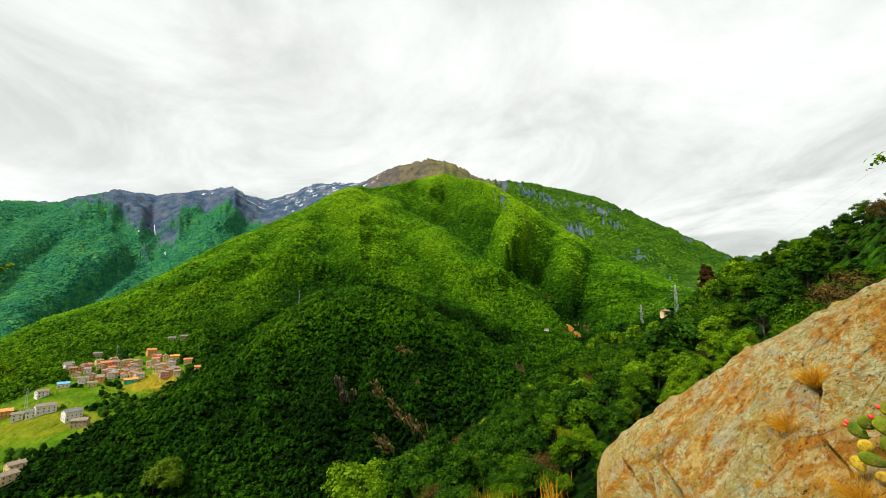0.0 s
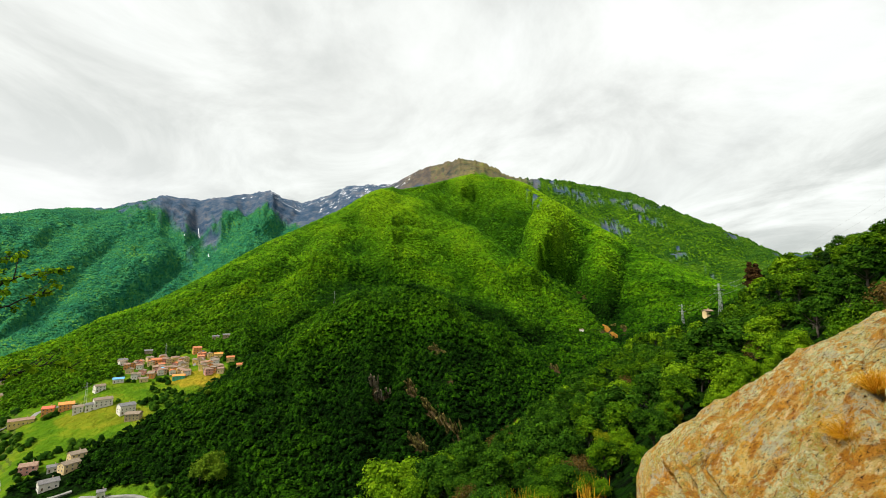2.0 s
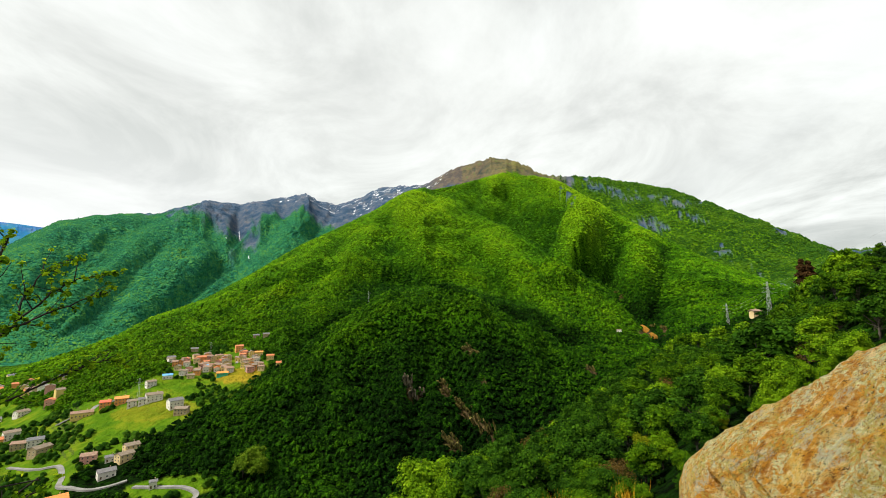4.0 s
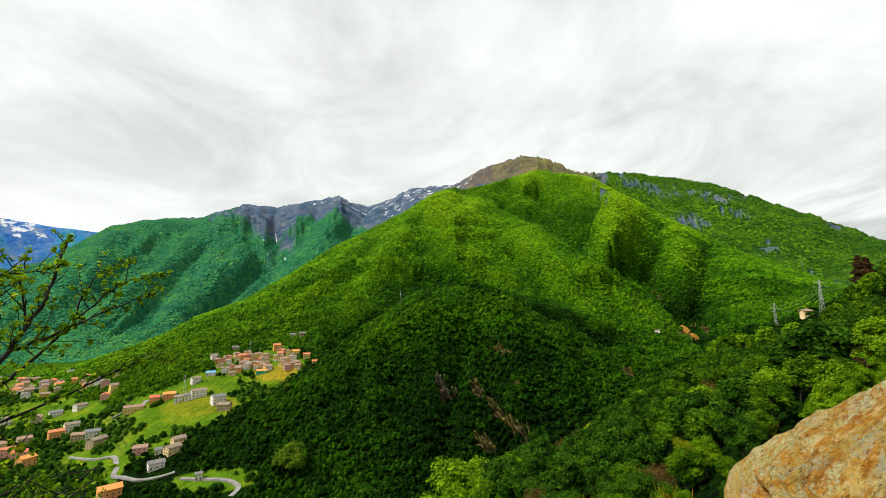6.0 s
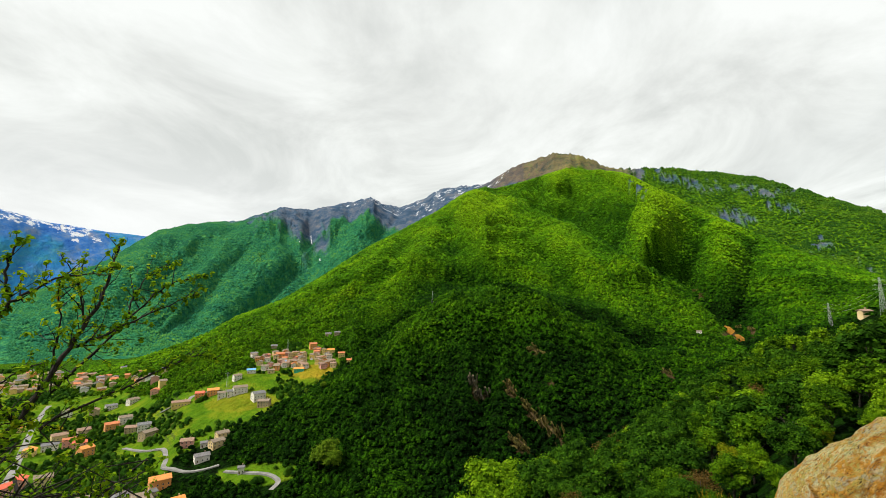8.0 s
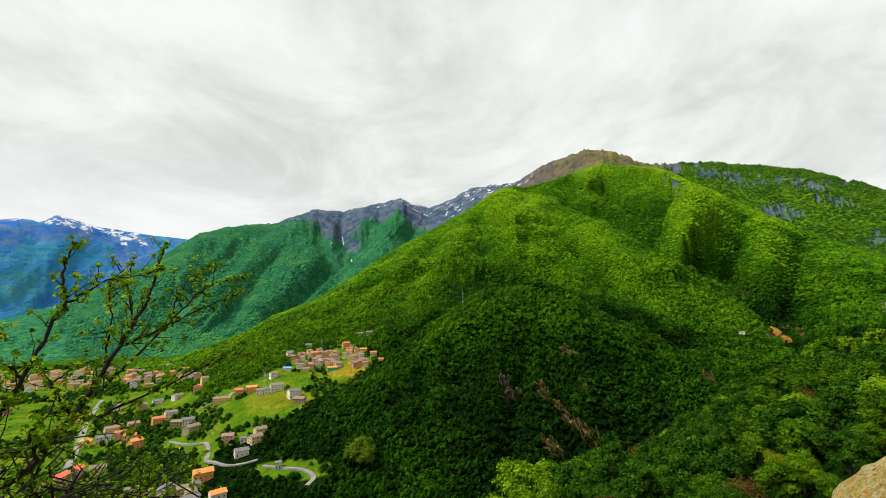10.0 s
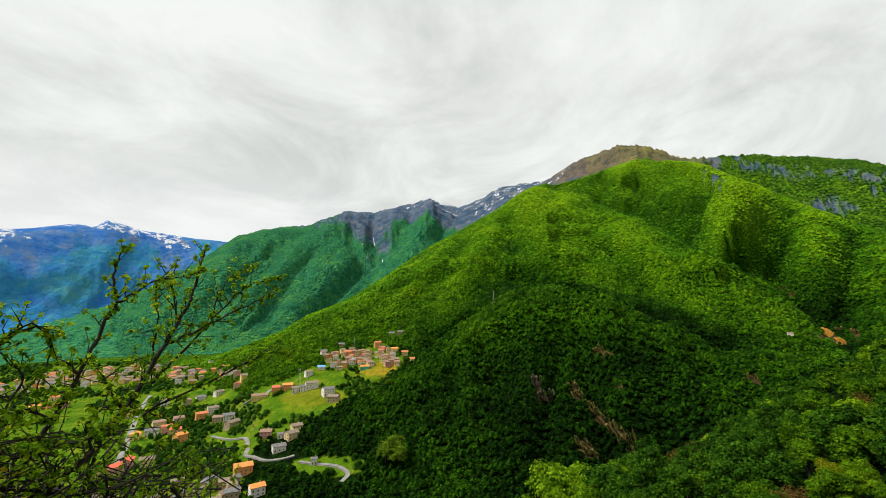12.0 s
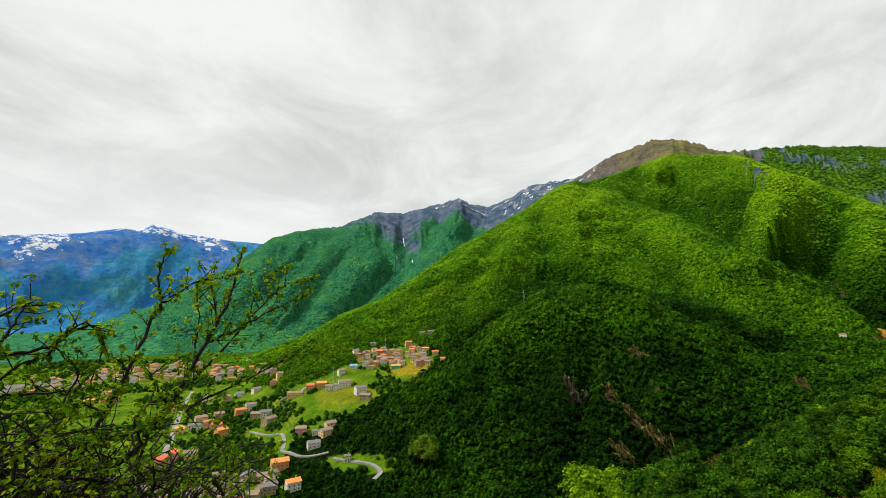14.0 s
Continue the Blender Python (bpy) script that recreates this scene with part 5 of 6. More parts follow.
    # houses along the valley road
    for a, e, wall, roof in ((-61.4, -16.2, "pink", "red"), (-60.3, -15.6, "pink", "red"), (-63.0, -15.9, "cream", "brown"), (-59.8, -13.2, "yellow", "orange"), (-58.4, -13.0, "white", "slate"), (-57.0, -13.0, "pink", "terracotta"), (-56.2, -13.2, "pink", "red"), (-55.7, -14.0, "orange", "orange"),
                             (-57.8, -12.4, "cream", "brown"), (-56.0, -12.2, "stone", "brown"), (-53.8, -12.0, "orange", "terracotta"), (-52.7, -11.5, "white", "grey"), (-55.3, -10.4, "stone", "brown"), (-54.0, -10.0, "white", "slate"), (-57.4, -10.2, "white", "grey"), (-60.8, -11.0, "yellow", "orange"),
                             (-52.2, -9.6, "white", "grey"), (-50.3, -9.0, "pink", "terracotta"), (-62.5, -17.9, "cream", "terracotta"), (-62.0, -18.6, "cream", "grey"), (-58.6, -16.0, "cream", "grey"), (-66.8, -9.2, "orange", "orange"), (-65.8, -9.3, "pink", "orange"), (-67.9, -9.2, "orange", "orange"), (-66.6, -8.7, "cream", "terracotta")):
        put_house(a, e, rng.choice([12, 14]), 10, rng.choice([6, 8]), rng.choice([0, 10, 30, 80]), wall, roof, windows=True, group="houses along the valley road")
    # the town on the valley floor
    for k in range(140):
        if k < 80:
            a, e = rng.gauss(-62.5, 3.6), rng.uniform(-7.6, -6.0)
        elif k < 110:
            a, e = rng.uniform(-57.5, -49.5), rng.uniform(-8.2, -6.7)
        else:
            a, e = rng.uniform(-76, -66), rng.uniform(-7.9, -6.3)
        wall = rng.choice(["white", "cream", "cream", "yellow", "pink", "stone", "orange"])
        roof = rng.choice(["terracotta", "brown", "grey", "grey", "brown", "slate"])
        put_house(a, e, rng.choice([10, 13]), rng.choice([10, 12]), rng.choice([6, 9]), rng.choice([0, 15, 60, 90]), wall, roof, windows=False, start=600, group="houses of the far town")
    for a, e, w, d, h in ((-73.6, -7.4, 50, 24, 8), (-71.0, -7.2, 44, 20, 7), (-69.4, -7.5, 40, 20, 7), (-75.4, -7.7, 46, 24, 8), (-67.3, -7.2, 36, 18, 7)):
        put_house(a, e, w, d, h, 4, "white", "slate", windows=False, label="long pale works hall with a low grey roof", start=600, name="hall", group="works halls of the far town")


build_villages()


# ---------------------------------------------------------------- roads
def road(name, label, stops, width):
    """A paved strip that follows the land through points given by bearing and elevation."""
    pts = [meet(a, e, 330)[0] for a, e in stops]
    smooth = []
    for i in range(len(pts) - 1):
        p0, p1, p2, p3 = pts[max(i - 1, 0)], pts[i], pts[i + 1], pts[min(i + 2, len(pts) - 1)]
        for k in range(14):
            t = k / 14
            smooth.append(0.5 * (2 * p1 + (p2 - p0) * t + (2 * p0 - 5 * p1 + 4 * p2 - p3) * t * t + (3 * p1 - p0 - 3 * p2 + p3) * t ** 3))
    smooth.append(pts[-1])
    CLEAR.extend((p.x, p.y, width + 3.5) for p in smooth[::2])
    CLEAR.extend((p.x * 0.982, p.y * 0.982, width + 1) for p in smooth[::2])
    bm = bmesh.new()
    rows = []
    for i, p in enumerate(smooth):
        along = smooth[min(i + 1, len(smooth) - 1)] - smooth[max(i - 1, 0)]
        side = Vector((along.y, -along.x, 0)).normalized() * width / 2
        z = max(land_at(math.degrees(math.atan2(q.x, q.y)), math.hypot(q.x, q.y)) for q in (p, p + side, p - side)) + 0.35
        rows.append([bm.verts.new((*(p + s * side).xy, z - dz)) for s, dz in ((-1.15, 1.5), (-1, 0), (1, 0), (1.15, 1.5))])
    for a, b in zip(rows, rows[1:]):
        for k in range(3):
            bm.faces.new((a[k], b[k], b[k + 1], a[k + 1]))
    bmesh.ops.recalc_face_normals(bm, faces=bm.faces)
    return tagged(part(name, bm, MAT_ROAD, None), label, "road", kind="structure")


road("road", "pale asphalt lane winding up to the hamlet", [(-52.6, -13.9), (-51.0, -14.4), (-49.2, -14.6), (-48.8, -15.6), (-48.9, -16.4), (-47.2, -17.0), (-45.4, -17.2), (-43.6, -16.9)], 3.8)
road("road", "pale asphalt lane curving below the wood", [(-43.0, -17.6), (-40.6, -18.1), (-38.4, -18.6), (-37.2, -19.4), (-38.0, -20.2)], 3.8)
road("road", "straight pale road through the valley floor", [(-61.2, -15.4), (-60.6, -13.8), (-60.1, -12.0), (-59.6, -10.4), (-58.8, -9.0)], 6)
road("road", "lane rising past the orange houses", [(-49.6, -10.9), (-47.4, -9.9), (-46.2, -9.3), (-44.0, -9.2)], 5)
road("road", "steep lane between the hamlet's houses", [(-34.0, -6.3), (-33.4, -5.4), (-33.2, -4.6)], 4)


# ---------------------------------------------------------------- pylons
def pylon(label, a, e, tall, start, turn=0):
    p, r = meet(a, e, start)
    root = thing("pylon", label, "pylon", Matrix.Translation(p) @ pose(0, 0, 0, 0, 0, -a + turn), group="power line pylons")
    foot, top, bar = tall * 0.055, tall * 0.014, tall * 0.0024
    for sx, sy in ((-1, -1), (1, -1), (1, 1), (-1, 1)):
        bm = bmesh.new()
        tube(bm, [(sx * foot, sy * foot, -1.5), (sx * top, sy * top, tall)], [bar, bar * 0.8], 4)
        part("leg", bm, MAT_STEEL, root)
    levels = [tall * (1 - (1 - k / 9) ** 1.25) for k in range(10)]
    for side in range(4):
        bm = bmesh.new()
        m = Matrix.Rotation(side * math.pi / 2, 3, "Z")
        for k, (z0, z1) in enumerate(zip(levels, levels[1:])):
            w0, w1 = foot + (top - foot) * z0 / tall, foot + (top - foot) * z1 / tall
            tube(bm, [m @ Vector((-w0, -w0, z0)), m @ Vector((w1, -w1, z1))], [bar * 0.6] * 2, 4)
            tube(bm, [m @ Vector((w0, -w0, z0)), m @ Vector((-w1, -w1, z1))], [bar * 0.6] * 2, 4)
        part("brace", bm, MAT_STEEL, root)
    for level, reach in ((0.93, 0.15), (0.8, 0.17), (0.68, 0.15)):
        bm = bmesh.new()
        z = tall * level
        for s in (-1, 1):
            tube(bm, [(0, -top, z), (s * tall * reach, 0, z)], [bar * 0.8] * 2, 4)
            tube(bm, [(0, top, z + tall * 0.035), (s * tall * reach, 0, z)], [bar * 0.7] * 2, 4)
        arm = part("crossarm", bm, MAT_STEEL, root)
        for s in (-1, 1):
            bm = bmesh.new()
            for k in range(4):
                tube(bm, [(s * tall * reach, 0, z - 0.1 - k * tall * 0.008), (s * tall * reach, 0, z - 0.1 - (k + 0.7) * tall * 0.008)], [bar * 1.3, bar * 0.9], 6)
            part("insulator", bm, MAT_GLASS, arm)
    return root, p, tall


def cable(a, b, sag):
    bm = bmesh.new()
    pts = [Vector(a).lerp(Vector(b), k / 16) - Vector((0, 0, sag * 4 * (k / 16) * (1 - k / 16))) for k in range(17)]
    tube(bm, pts, [0.02] * 17, 4)
    tagged(part("cable", bm, MAT_STEEL, None), "thin grey overhead power cable between pylons", "cable", "power cables")


near_pylon = pylon("tall grey lattice pylon above the hillside trees", 28.5, -2.6, 20, 320, 30)
far_pylon = pylon("grey lattice pylon behind the hillside trees", 24.7, -2.3, 17, 340, 30)
ridge_pylon = pylon("small grey lattice pylon on the wooded spur", -18.55, 0.8, 24, 560, 20)
pylon("grey lattice pylon beside the hamlet", -43.3, -9.3, 24, 560, 10)
pylon("grey lattice pylon above the hamlet's roofs", -36.8, -4.9, 18, 700, 10)
for k, (level, reach) in enumerate(((0.93, 0.15), (0.8, 0.17), (0.68, 0.15))):
    a = near_pylon[1] + Vector((2, 1, near_pylon[2] * level - 1))
    b = far_pylon[1] + Vector((2, 1, far_pylon[2] * level - 1))
    cable(a, b, 2)
    cable(a, polar(50, 190, EZ + 52 - 4 * k), 4)
for back in (0, 8, 16, 24):
    CLEAR.append((ridge_pylon[1].x * (1 - back / 700), ridge_pylon[1].y * (1 - back / 700), 5))
hill_house = house("small white house with a brown roof behind the trees", 5, 4, 2.6, "cream", "brown", False, group="houses on the hillside")
hill_house.matrix_basis = Matrix.Translation(polar(27.2, 352, EZ - 4.6)) @ pose(0, 0, 0, 0, 0, -27 + 40)
CLEAR.append((*polar(27.35, 352, 0).xy, 12))
put_house(13.4, -2.9, 8, 6, 4, 0, "white", "grey", label="small pale hut at the edge of the ravine", start=450, group="houses on the hillside")

for a, e, wide in ((16.5, -3.0, 17), (17.5, -3.7, 12), (15.8, -2.6, 12)):
    spot, off = meet(a, e, 450)
    CLEAR.append((spot.x, spot.y, wide))
    CLEAR.append((spot.x * (1 - 14 / off), spot.y * (1 - 14 / off), wide))
build_woods()


def pale_grove():
    """The pale tall trees that stand out of the dark wood above the lower lane."""
    for k, (a, e, tall) in enumerate(((-31.6, -18.2, 22), (-32.6, -18.6, 19), (-30.9, -18.9, 18), (-33.2, -9.4, 9), (-32.4, -9.7, 9), (-34.4, -10.4, 9))):
        p, r = meet(a, e, 335)
        root = tree("pale yellow-green tall tree above the dark wood", 140 + k, tall, tall * 0.42, 1500, 0.9, MAT_LEAF_PALE, group="pale trees in the dark wood")
        root.matrix_basis = Matrix.Translation(p)


MAT_LEAF_PALE = foliage("pale_leaves", ((0.0, (0.03, 0.07, 0.003)), (0.5, (0.075, 0.14, 0.006)), (1.0, (0.16, 0.23, 0.012))), 0.4, 0.2, 0.2)
pale_grove()


# ---------------------------------------------------------------- the boulder beside the ledge
def boulder_material():
    """Foliated gneiss: tan and rust layers, pale and olive lichen crusts, dark pits."""
    m, n = material("lichened_gneiss", 0.92, 0.1)
    where = n.local
    turned = n.add("ShaderNodeMapping", ins={0: where, "Rotation": (0.35, 0.75, 0.5)}).outputs[0]
    band = n.add("ShaderNodeMapping", ins={0: turned, "Scale": (0.9, 1.0, 3.4)}).outputs[0]
    layer = n.noise(band, 4.0, 10, 0.78, 0.7)
    base = n.ramp(layer, (0.36, (0.06, 0.022, 0.003)), (0.41, (0.5, 0.2, 0.02)), (0.46, (0.8, 0.42, 0.055)), (0.55, (0.86, 0.58, 0.14)), (0.66, (0.92, 0.76, 0.34)))
    ashen = n.ramp(layer, (0.33, (0.06, 0.045, 0.02)), (0.42, (0.26, 0.21, 0.1)), (0.52, (0.46, 0.42, 0.26)), (0.62, (0.6, 0.57, 0.4)), (0.74, (0.74, 0.7, 0.52)))
    base = n.mix(n.band(n.noise(where, 1.15, 5, 0.7, 0.6), 0.44, 0.56, 0.0, 0.25), base, ashen)
    flake = n.noise(band, 9.0, 6, 0.8, 0.5)
    base = n.mix(n.band(flake, 0.57, 0.595, 0.0, 0.9), base, (0.07, 0.033, 0.009))
    base = n.mix(n.band(flake, 0.45, 0.42, 0.0, 0.8), base, (0.95, 0.72, 0.36))
    rust = n.math("MULTIPLY", n.band(n.noise(where, 2.4, 5, 0.65, 0.8), 0.4, 0.5), n.band(n.noise(band, 9, 7, 0.75), 0.44, 0.49))
    c = n.mix(n.math("MULTIPLY", rust, 0.9), base, n.ramp(n.noise(where, 18, 5, 0.7), (0.35, (0.42, 0.12, 0.008)), (0.65, (0.86, 0.4, 0.03))))
    crust = n.noise(where, 15, 9, 0.8, 1.4)
    pale = n.math("MULTIPLY", n.band(n.noise(where, 1.9, 5, 0.65, 0.5), 0.46, 0.54), n.band(crust, 0.47, 0.51))
    c = n.mix(n.math("MULTIPLY", pale, 0.9), c, n.ramp(n.noise(where, 55, 4, 0.7), (0.35, (0.54, 0.53, 0.2)), (0.65, (0.92, 0.89, 0.52))))
    olive = n.math("MULTIPLY", n.band(n.noise(where, 3.1, 4, 0.6, 0.4), 0.48, 0.58), n.band(n.noise(where, 40, 6, 0.75, 0.8), 0.49, 0.53))
    c = n.mix(n.math("MULTIPLY", olive, 0.85), c, (0.56, 0.46, 0.1))
    grey = n.math("MULTIPLY", n.band(n.noise(where, 4.4, 4, 0.6, 0.4), 0.55, 0.63), n.band(n.noise(where, 30, 5, 0.75), 0.46, 0.52))
    c = n.mix(n.math("MULTIPLY", grey, 0.7), c, (0.6, 0.56, 0.38))
    pit = n.noise(band, 30, 8, 0.82, 0.6)
    c = n.mix(n.band(pit, 0.57, 0.592), c, (0.012, 0.006, 0.003))
    c = n.mix(n.math("MULTIPLY", n.band(n.noise(band, 85, 4, 0.75), 0.59, 0.63), 0.8), c, (0.04, 0.024, 0.009))
    colour(n, c)
    rough = n.math("ADD", n.math("MULTIPLY", layer, 1.3), n.math("SUBTRACT", n.math("MULTIPLY", crust, 0.4), n.math("MULTIPLY", pit, 0.9)))
    cells = n.add("ShaderNodeTexVoronoi", feature="DISTANCE_TO_EDGE", ins={"Vector": n.add("ShaderNodeMapping", ins={0: band, "Scale": (1.0, 1.0, 2.0)}).outputs[0], "Scale": 2.2}).outputs["Distance"]
    split = n.math("MULTIPLY", n.band(cells, 0.0, 0.035, 1.0, 0.0), n.band(n.noise(where, 1.7, 4, 0.6), 0.48, 0.56))
    c = n.mix(n.math("MULTIPLY", split, 0.35), c, (0.02, 0.011, 0.005))
    colour(n, c)
    bump(n, n.math("SUBTRACT", rough, n.math("MULTIPLY", split, 0.4)), 1.0, 0.09)
    return m


MAT_BOULDER = boulder_material()
BOULDER_TOP = [(15.9, -66), (18.2, -48), (19.1, -30), (19.4, -19.0), (20.0, -17.3), (21.6, -15.4), (24.5, -12.8), (27.9, -10.3), (33.6, -5.6), (38.8, -1.9), (43.3, 0.9), (46.1, 2.6), (54, 5.2), (60, 4), (66, -6), (71, -30), (75, -60)]


def boulder_shape(a, v):
    """Point of the boulder: bearing a, and v from -1 (far side) over 0 (skyline) to 1 (near foot)."""
    p = np.array(BOULDER_TOP)
    rc = np.interp(a, [15, 46, 85], [4.7, 3.9, 3.5])
    zc = rc * np.tan(np.radians(np.interp(a, p[:, 0], p[:, 1])))
    f, b = np.clip(v, 0, 1), np.clip(-v, 0, 1)
    foot = np.minimum(-2.2, zc - 0.9)
    r = rc - (rc - 1.3) * f + 2.4 * b
    z = zc + (foot - zc) * (0.12 * f + 0.88 * f ** 1.55) - (zc - foot + 2.0) * (0.1 * b + 0.9 * b ** 2)
    return r, z


def build_boulder():
    aa = np.concatenate([np.linspace(15.5, 52, 260), np.linspace(52.5, 75, 50)])
    vv = np.concatenate([np.linspace(-1, -0.06, 20), np.linspace(-0.05, 0.75, 140), np.linspace(0.77, 1, 12)])
    a, v = np.meshgrid(aa, vv, indexing="ij")
    r, z = boulder_shape(a, v)
    s, t = np.radians(a) * 3.8, v * 3.2
    dip = s * 0.75 + t * 0.66
    across = -s * 0.66 + t * 0.75
    bulge = 0.055 * fractal(s * 1.4, t * 1.4, 201, 3) + 0.018 * ridged(dip * 5, across * 1.6, 205, 5) + 0.012 * fractal(s * 12, t * 12, 211, 5, 0.62)
    ledge = np.floor(dip * 3.2 + 0.4 * fractal(s * 2, t * 2, 215, 2))
    bulge = bulge + 0.014 * lattice(ledge * 3.7, ledge * 0 + 0.5, 217)
    # clefts and hollows: bearing, elevation, half widths, depth
    e = np.degrees(np.arctan2(z, r))
    for ca, ce, wa, we, lean, deep in ((22.4, -19.9, 0.7, 1.9, -0.3, 0.8), (24.3, -18.9, 0.36, 1.5, -0.4, 0.45), (26.7, -18.9, 0.35, 1.2, -0.6, 0.35), (21.6, -20.6, 0.25, 1.5, -0.1, 0.25), (40.6, -8.7, 0.6, 1.3, 0.1, 0.4), (41.2, -14.0, 0.3, 1.4, -0.8, 0.09), (20.6, -19.5, 0.3, 1.8, 0.1, 0.1), (28.5, -19.6, 0.3, 1.3, -0.5, 0.1)):
        bulge = bulge - deep * np.exp(-(((a - ca - lean * (e - ce)) / wa) ** 2 + ((e - ce) / we) ** 2) ** 1.5)
    x, y = r * np.sin(np.radians(a)), r * np.cos(np.radians(a))
    P = np.stack([x, y, z + EZ], -1)
    du, dv = np.gradient(P, axis=0), np.gradient(P, axis=1)
    normal = np.cross(du, dv)
    normal /= np.linalg.norm(normal, axis=2, keepdims=True) + 1e-9
    if normal[150, 50, 2] < 0:
        normal = -normal
    P = P + normal * bulge[..., None]
    na, nv = a.shape
    i = np.arange(na * nv).reshape(na, nv)
    faces = np.stack([i[:-1, :-1], i[1:, :-1], i[1:, 1:], i[:-1, 1:]], -1).reshape(-1, 4)
    me = mesh_from("boulder", P.reshape(-1, 3), faces, MAT_BOULDER, smooth=True)
    ob = new("boulder", me)
    return tagged(ob, "huge tan and rust boulder with pale lichen crusts", "boulder")


BOULDER = build_boulder()


def on_boulder(a, e):
    """The place on the boulder at bearing a and elevation e."""
    v = np.linspace(0, 1, 400)
    r, z = boulder_shape(np.full(400, a), v)
    k = int(np.argmin(np.abs(np.degrees(np.arctan2(z, r)) - e)))
    return polar(a, float(r[k]), EZ + float(z[k]))


# ---------------------------------------------------------------- growth on the boulder
MAT_STRAW = foliage("dry_grass", ((0.0, (0.3, 0.13, 0.006)), (0.5, (0.68, 0.35, 0.015)), (1.0, (0.82, 0.52, 0.05))), 0, 0.3, 0.3)
MAT_PAD = mottled("cactus_skin", (0.04, 0.085, 0.002), (0.14, 0.17, 0.004), 14.0, 0.75, third=(0.34, 0.24, 0.008), spec=0.12)
MAT_PAD_OLD = mottled("withered_cactus_skin", (0.3, 0.17, 0.006), (0.5, 0.34, 0.015), 9.0, 0.7, spec=0.12)
MAT_FRUIT = mottled("cactus_fruit", (0.5, 0.02, 0.015), (0.68, 0.07, 0.03), 20.0, 0.4)
MAT_SPINE = mottled("cactus_spine", (0.14, 0.1, 0.05), (0.25, 0.2, 0.1), 20.0)


def tuft(label, a, e, blades, length, seed, lean=(0, 0, 0)):
    rng = random.Random(seed)
    base = on_boulder(a, e)
    root = thing("grass_tuft", label, "grass", Matrix.Translation(base), "dry grass tufts on the boulder")
    verts, faces = [], []
    away = Vector((-base.x, -base.y, 0)).normalized()
    for k in range(blades):
        d = (Vector((rng.gauss(0, 0.75), rng.gauss(0, 0.75), rng.uniform(0.2, 1.1))) + away * 0.5 + Vector(lean)).normalized()
        size = length * rng.uniform(0.45, 1.1)
        start = Vector((rng.uniform(-1, 1), rng.uniform(-1, 1), rng.uniform(-0.6, 0.3))) * 0.03
        side = d.cross(Vector((rng.uniform(-1, 1), rng.uniform(-1, 1), rng.uniform(-1, 1)))).normalized() * rng.uniform(0.0005, 0.0012)
        mid, tip = start + d * size * 0.55, start + d * size + Vector((0, 0, -0.3 * size * rng.random()))
        n = len(verts)
        verts += [start - side, start + side, mid + side * 0.7, mid - side * 0.7, tip]
        faces += [(n, n + 1, n + 2), (n, n + 2, n + 3), (n + 3, n + 2, n + 4)]
    tagged(part("grass_blade", mesh_from("grass_blade", [tuple(v) for v in verts], faces, MAT_STRAW), None, root), kind="stuff")
    return root


tuft("tuft of straw-yellow dry grass in a hollow of the boulder", 40.1, -7.6, 900, 0.17, 1, (0, 0, 0.5))
tuft("wispy straw-yellow grass tuft on the boulder's face", 37.6, -12.0, 800, 0.17, 2)
tuft("long dry grass below the cactus", 42.4, -17.2, 460, 0.24, 3, (-0.4, 0, 0.3))
tuft("sparse dry grass on the boulder's upper edge", 46.0, -3.2, 220, 0.12, 4)
tuft("long dry grass below the cactus", 44.6, -18.6, 420, 0.24, 5, (-0.4, 0, 0.3))
tuft("small rust-yellow grass tuft in a cleft", 35.0, -17.6, 200, 0.09, 6)


def pad(bm, centre, long, wide, thick, m):
    """A flattened oval cactus pad, narrower at its base."""
    made = bmesh.ops.create_uvsphere(bm, u_segments=20, v_segments=14, radius=1.0)["verts"]
    for v in made:
        t = v.co.z
        k = wide * (1.0 + 0.16 * t) * (1 - 0.1 * (t < -0.6))
        v.co = Vector((v.co.x * k, v.co.y * thick, t * long))
        v.co += noise.noise_vector(v.co * 30) * 0.0025
        v.co = Matrix.Translation(centre) @ m @ v.co
    return made


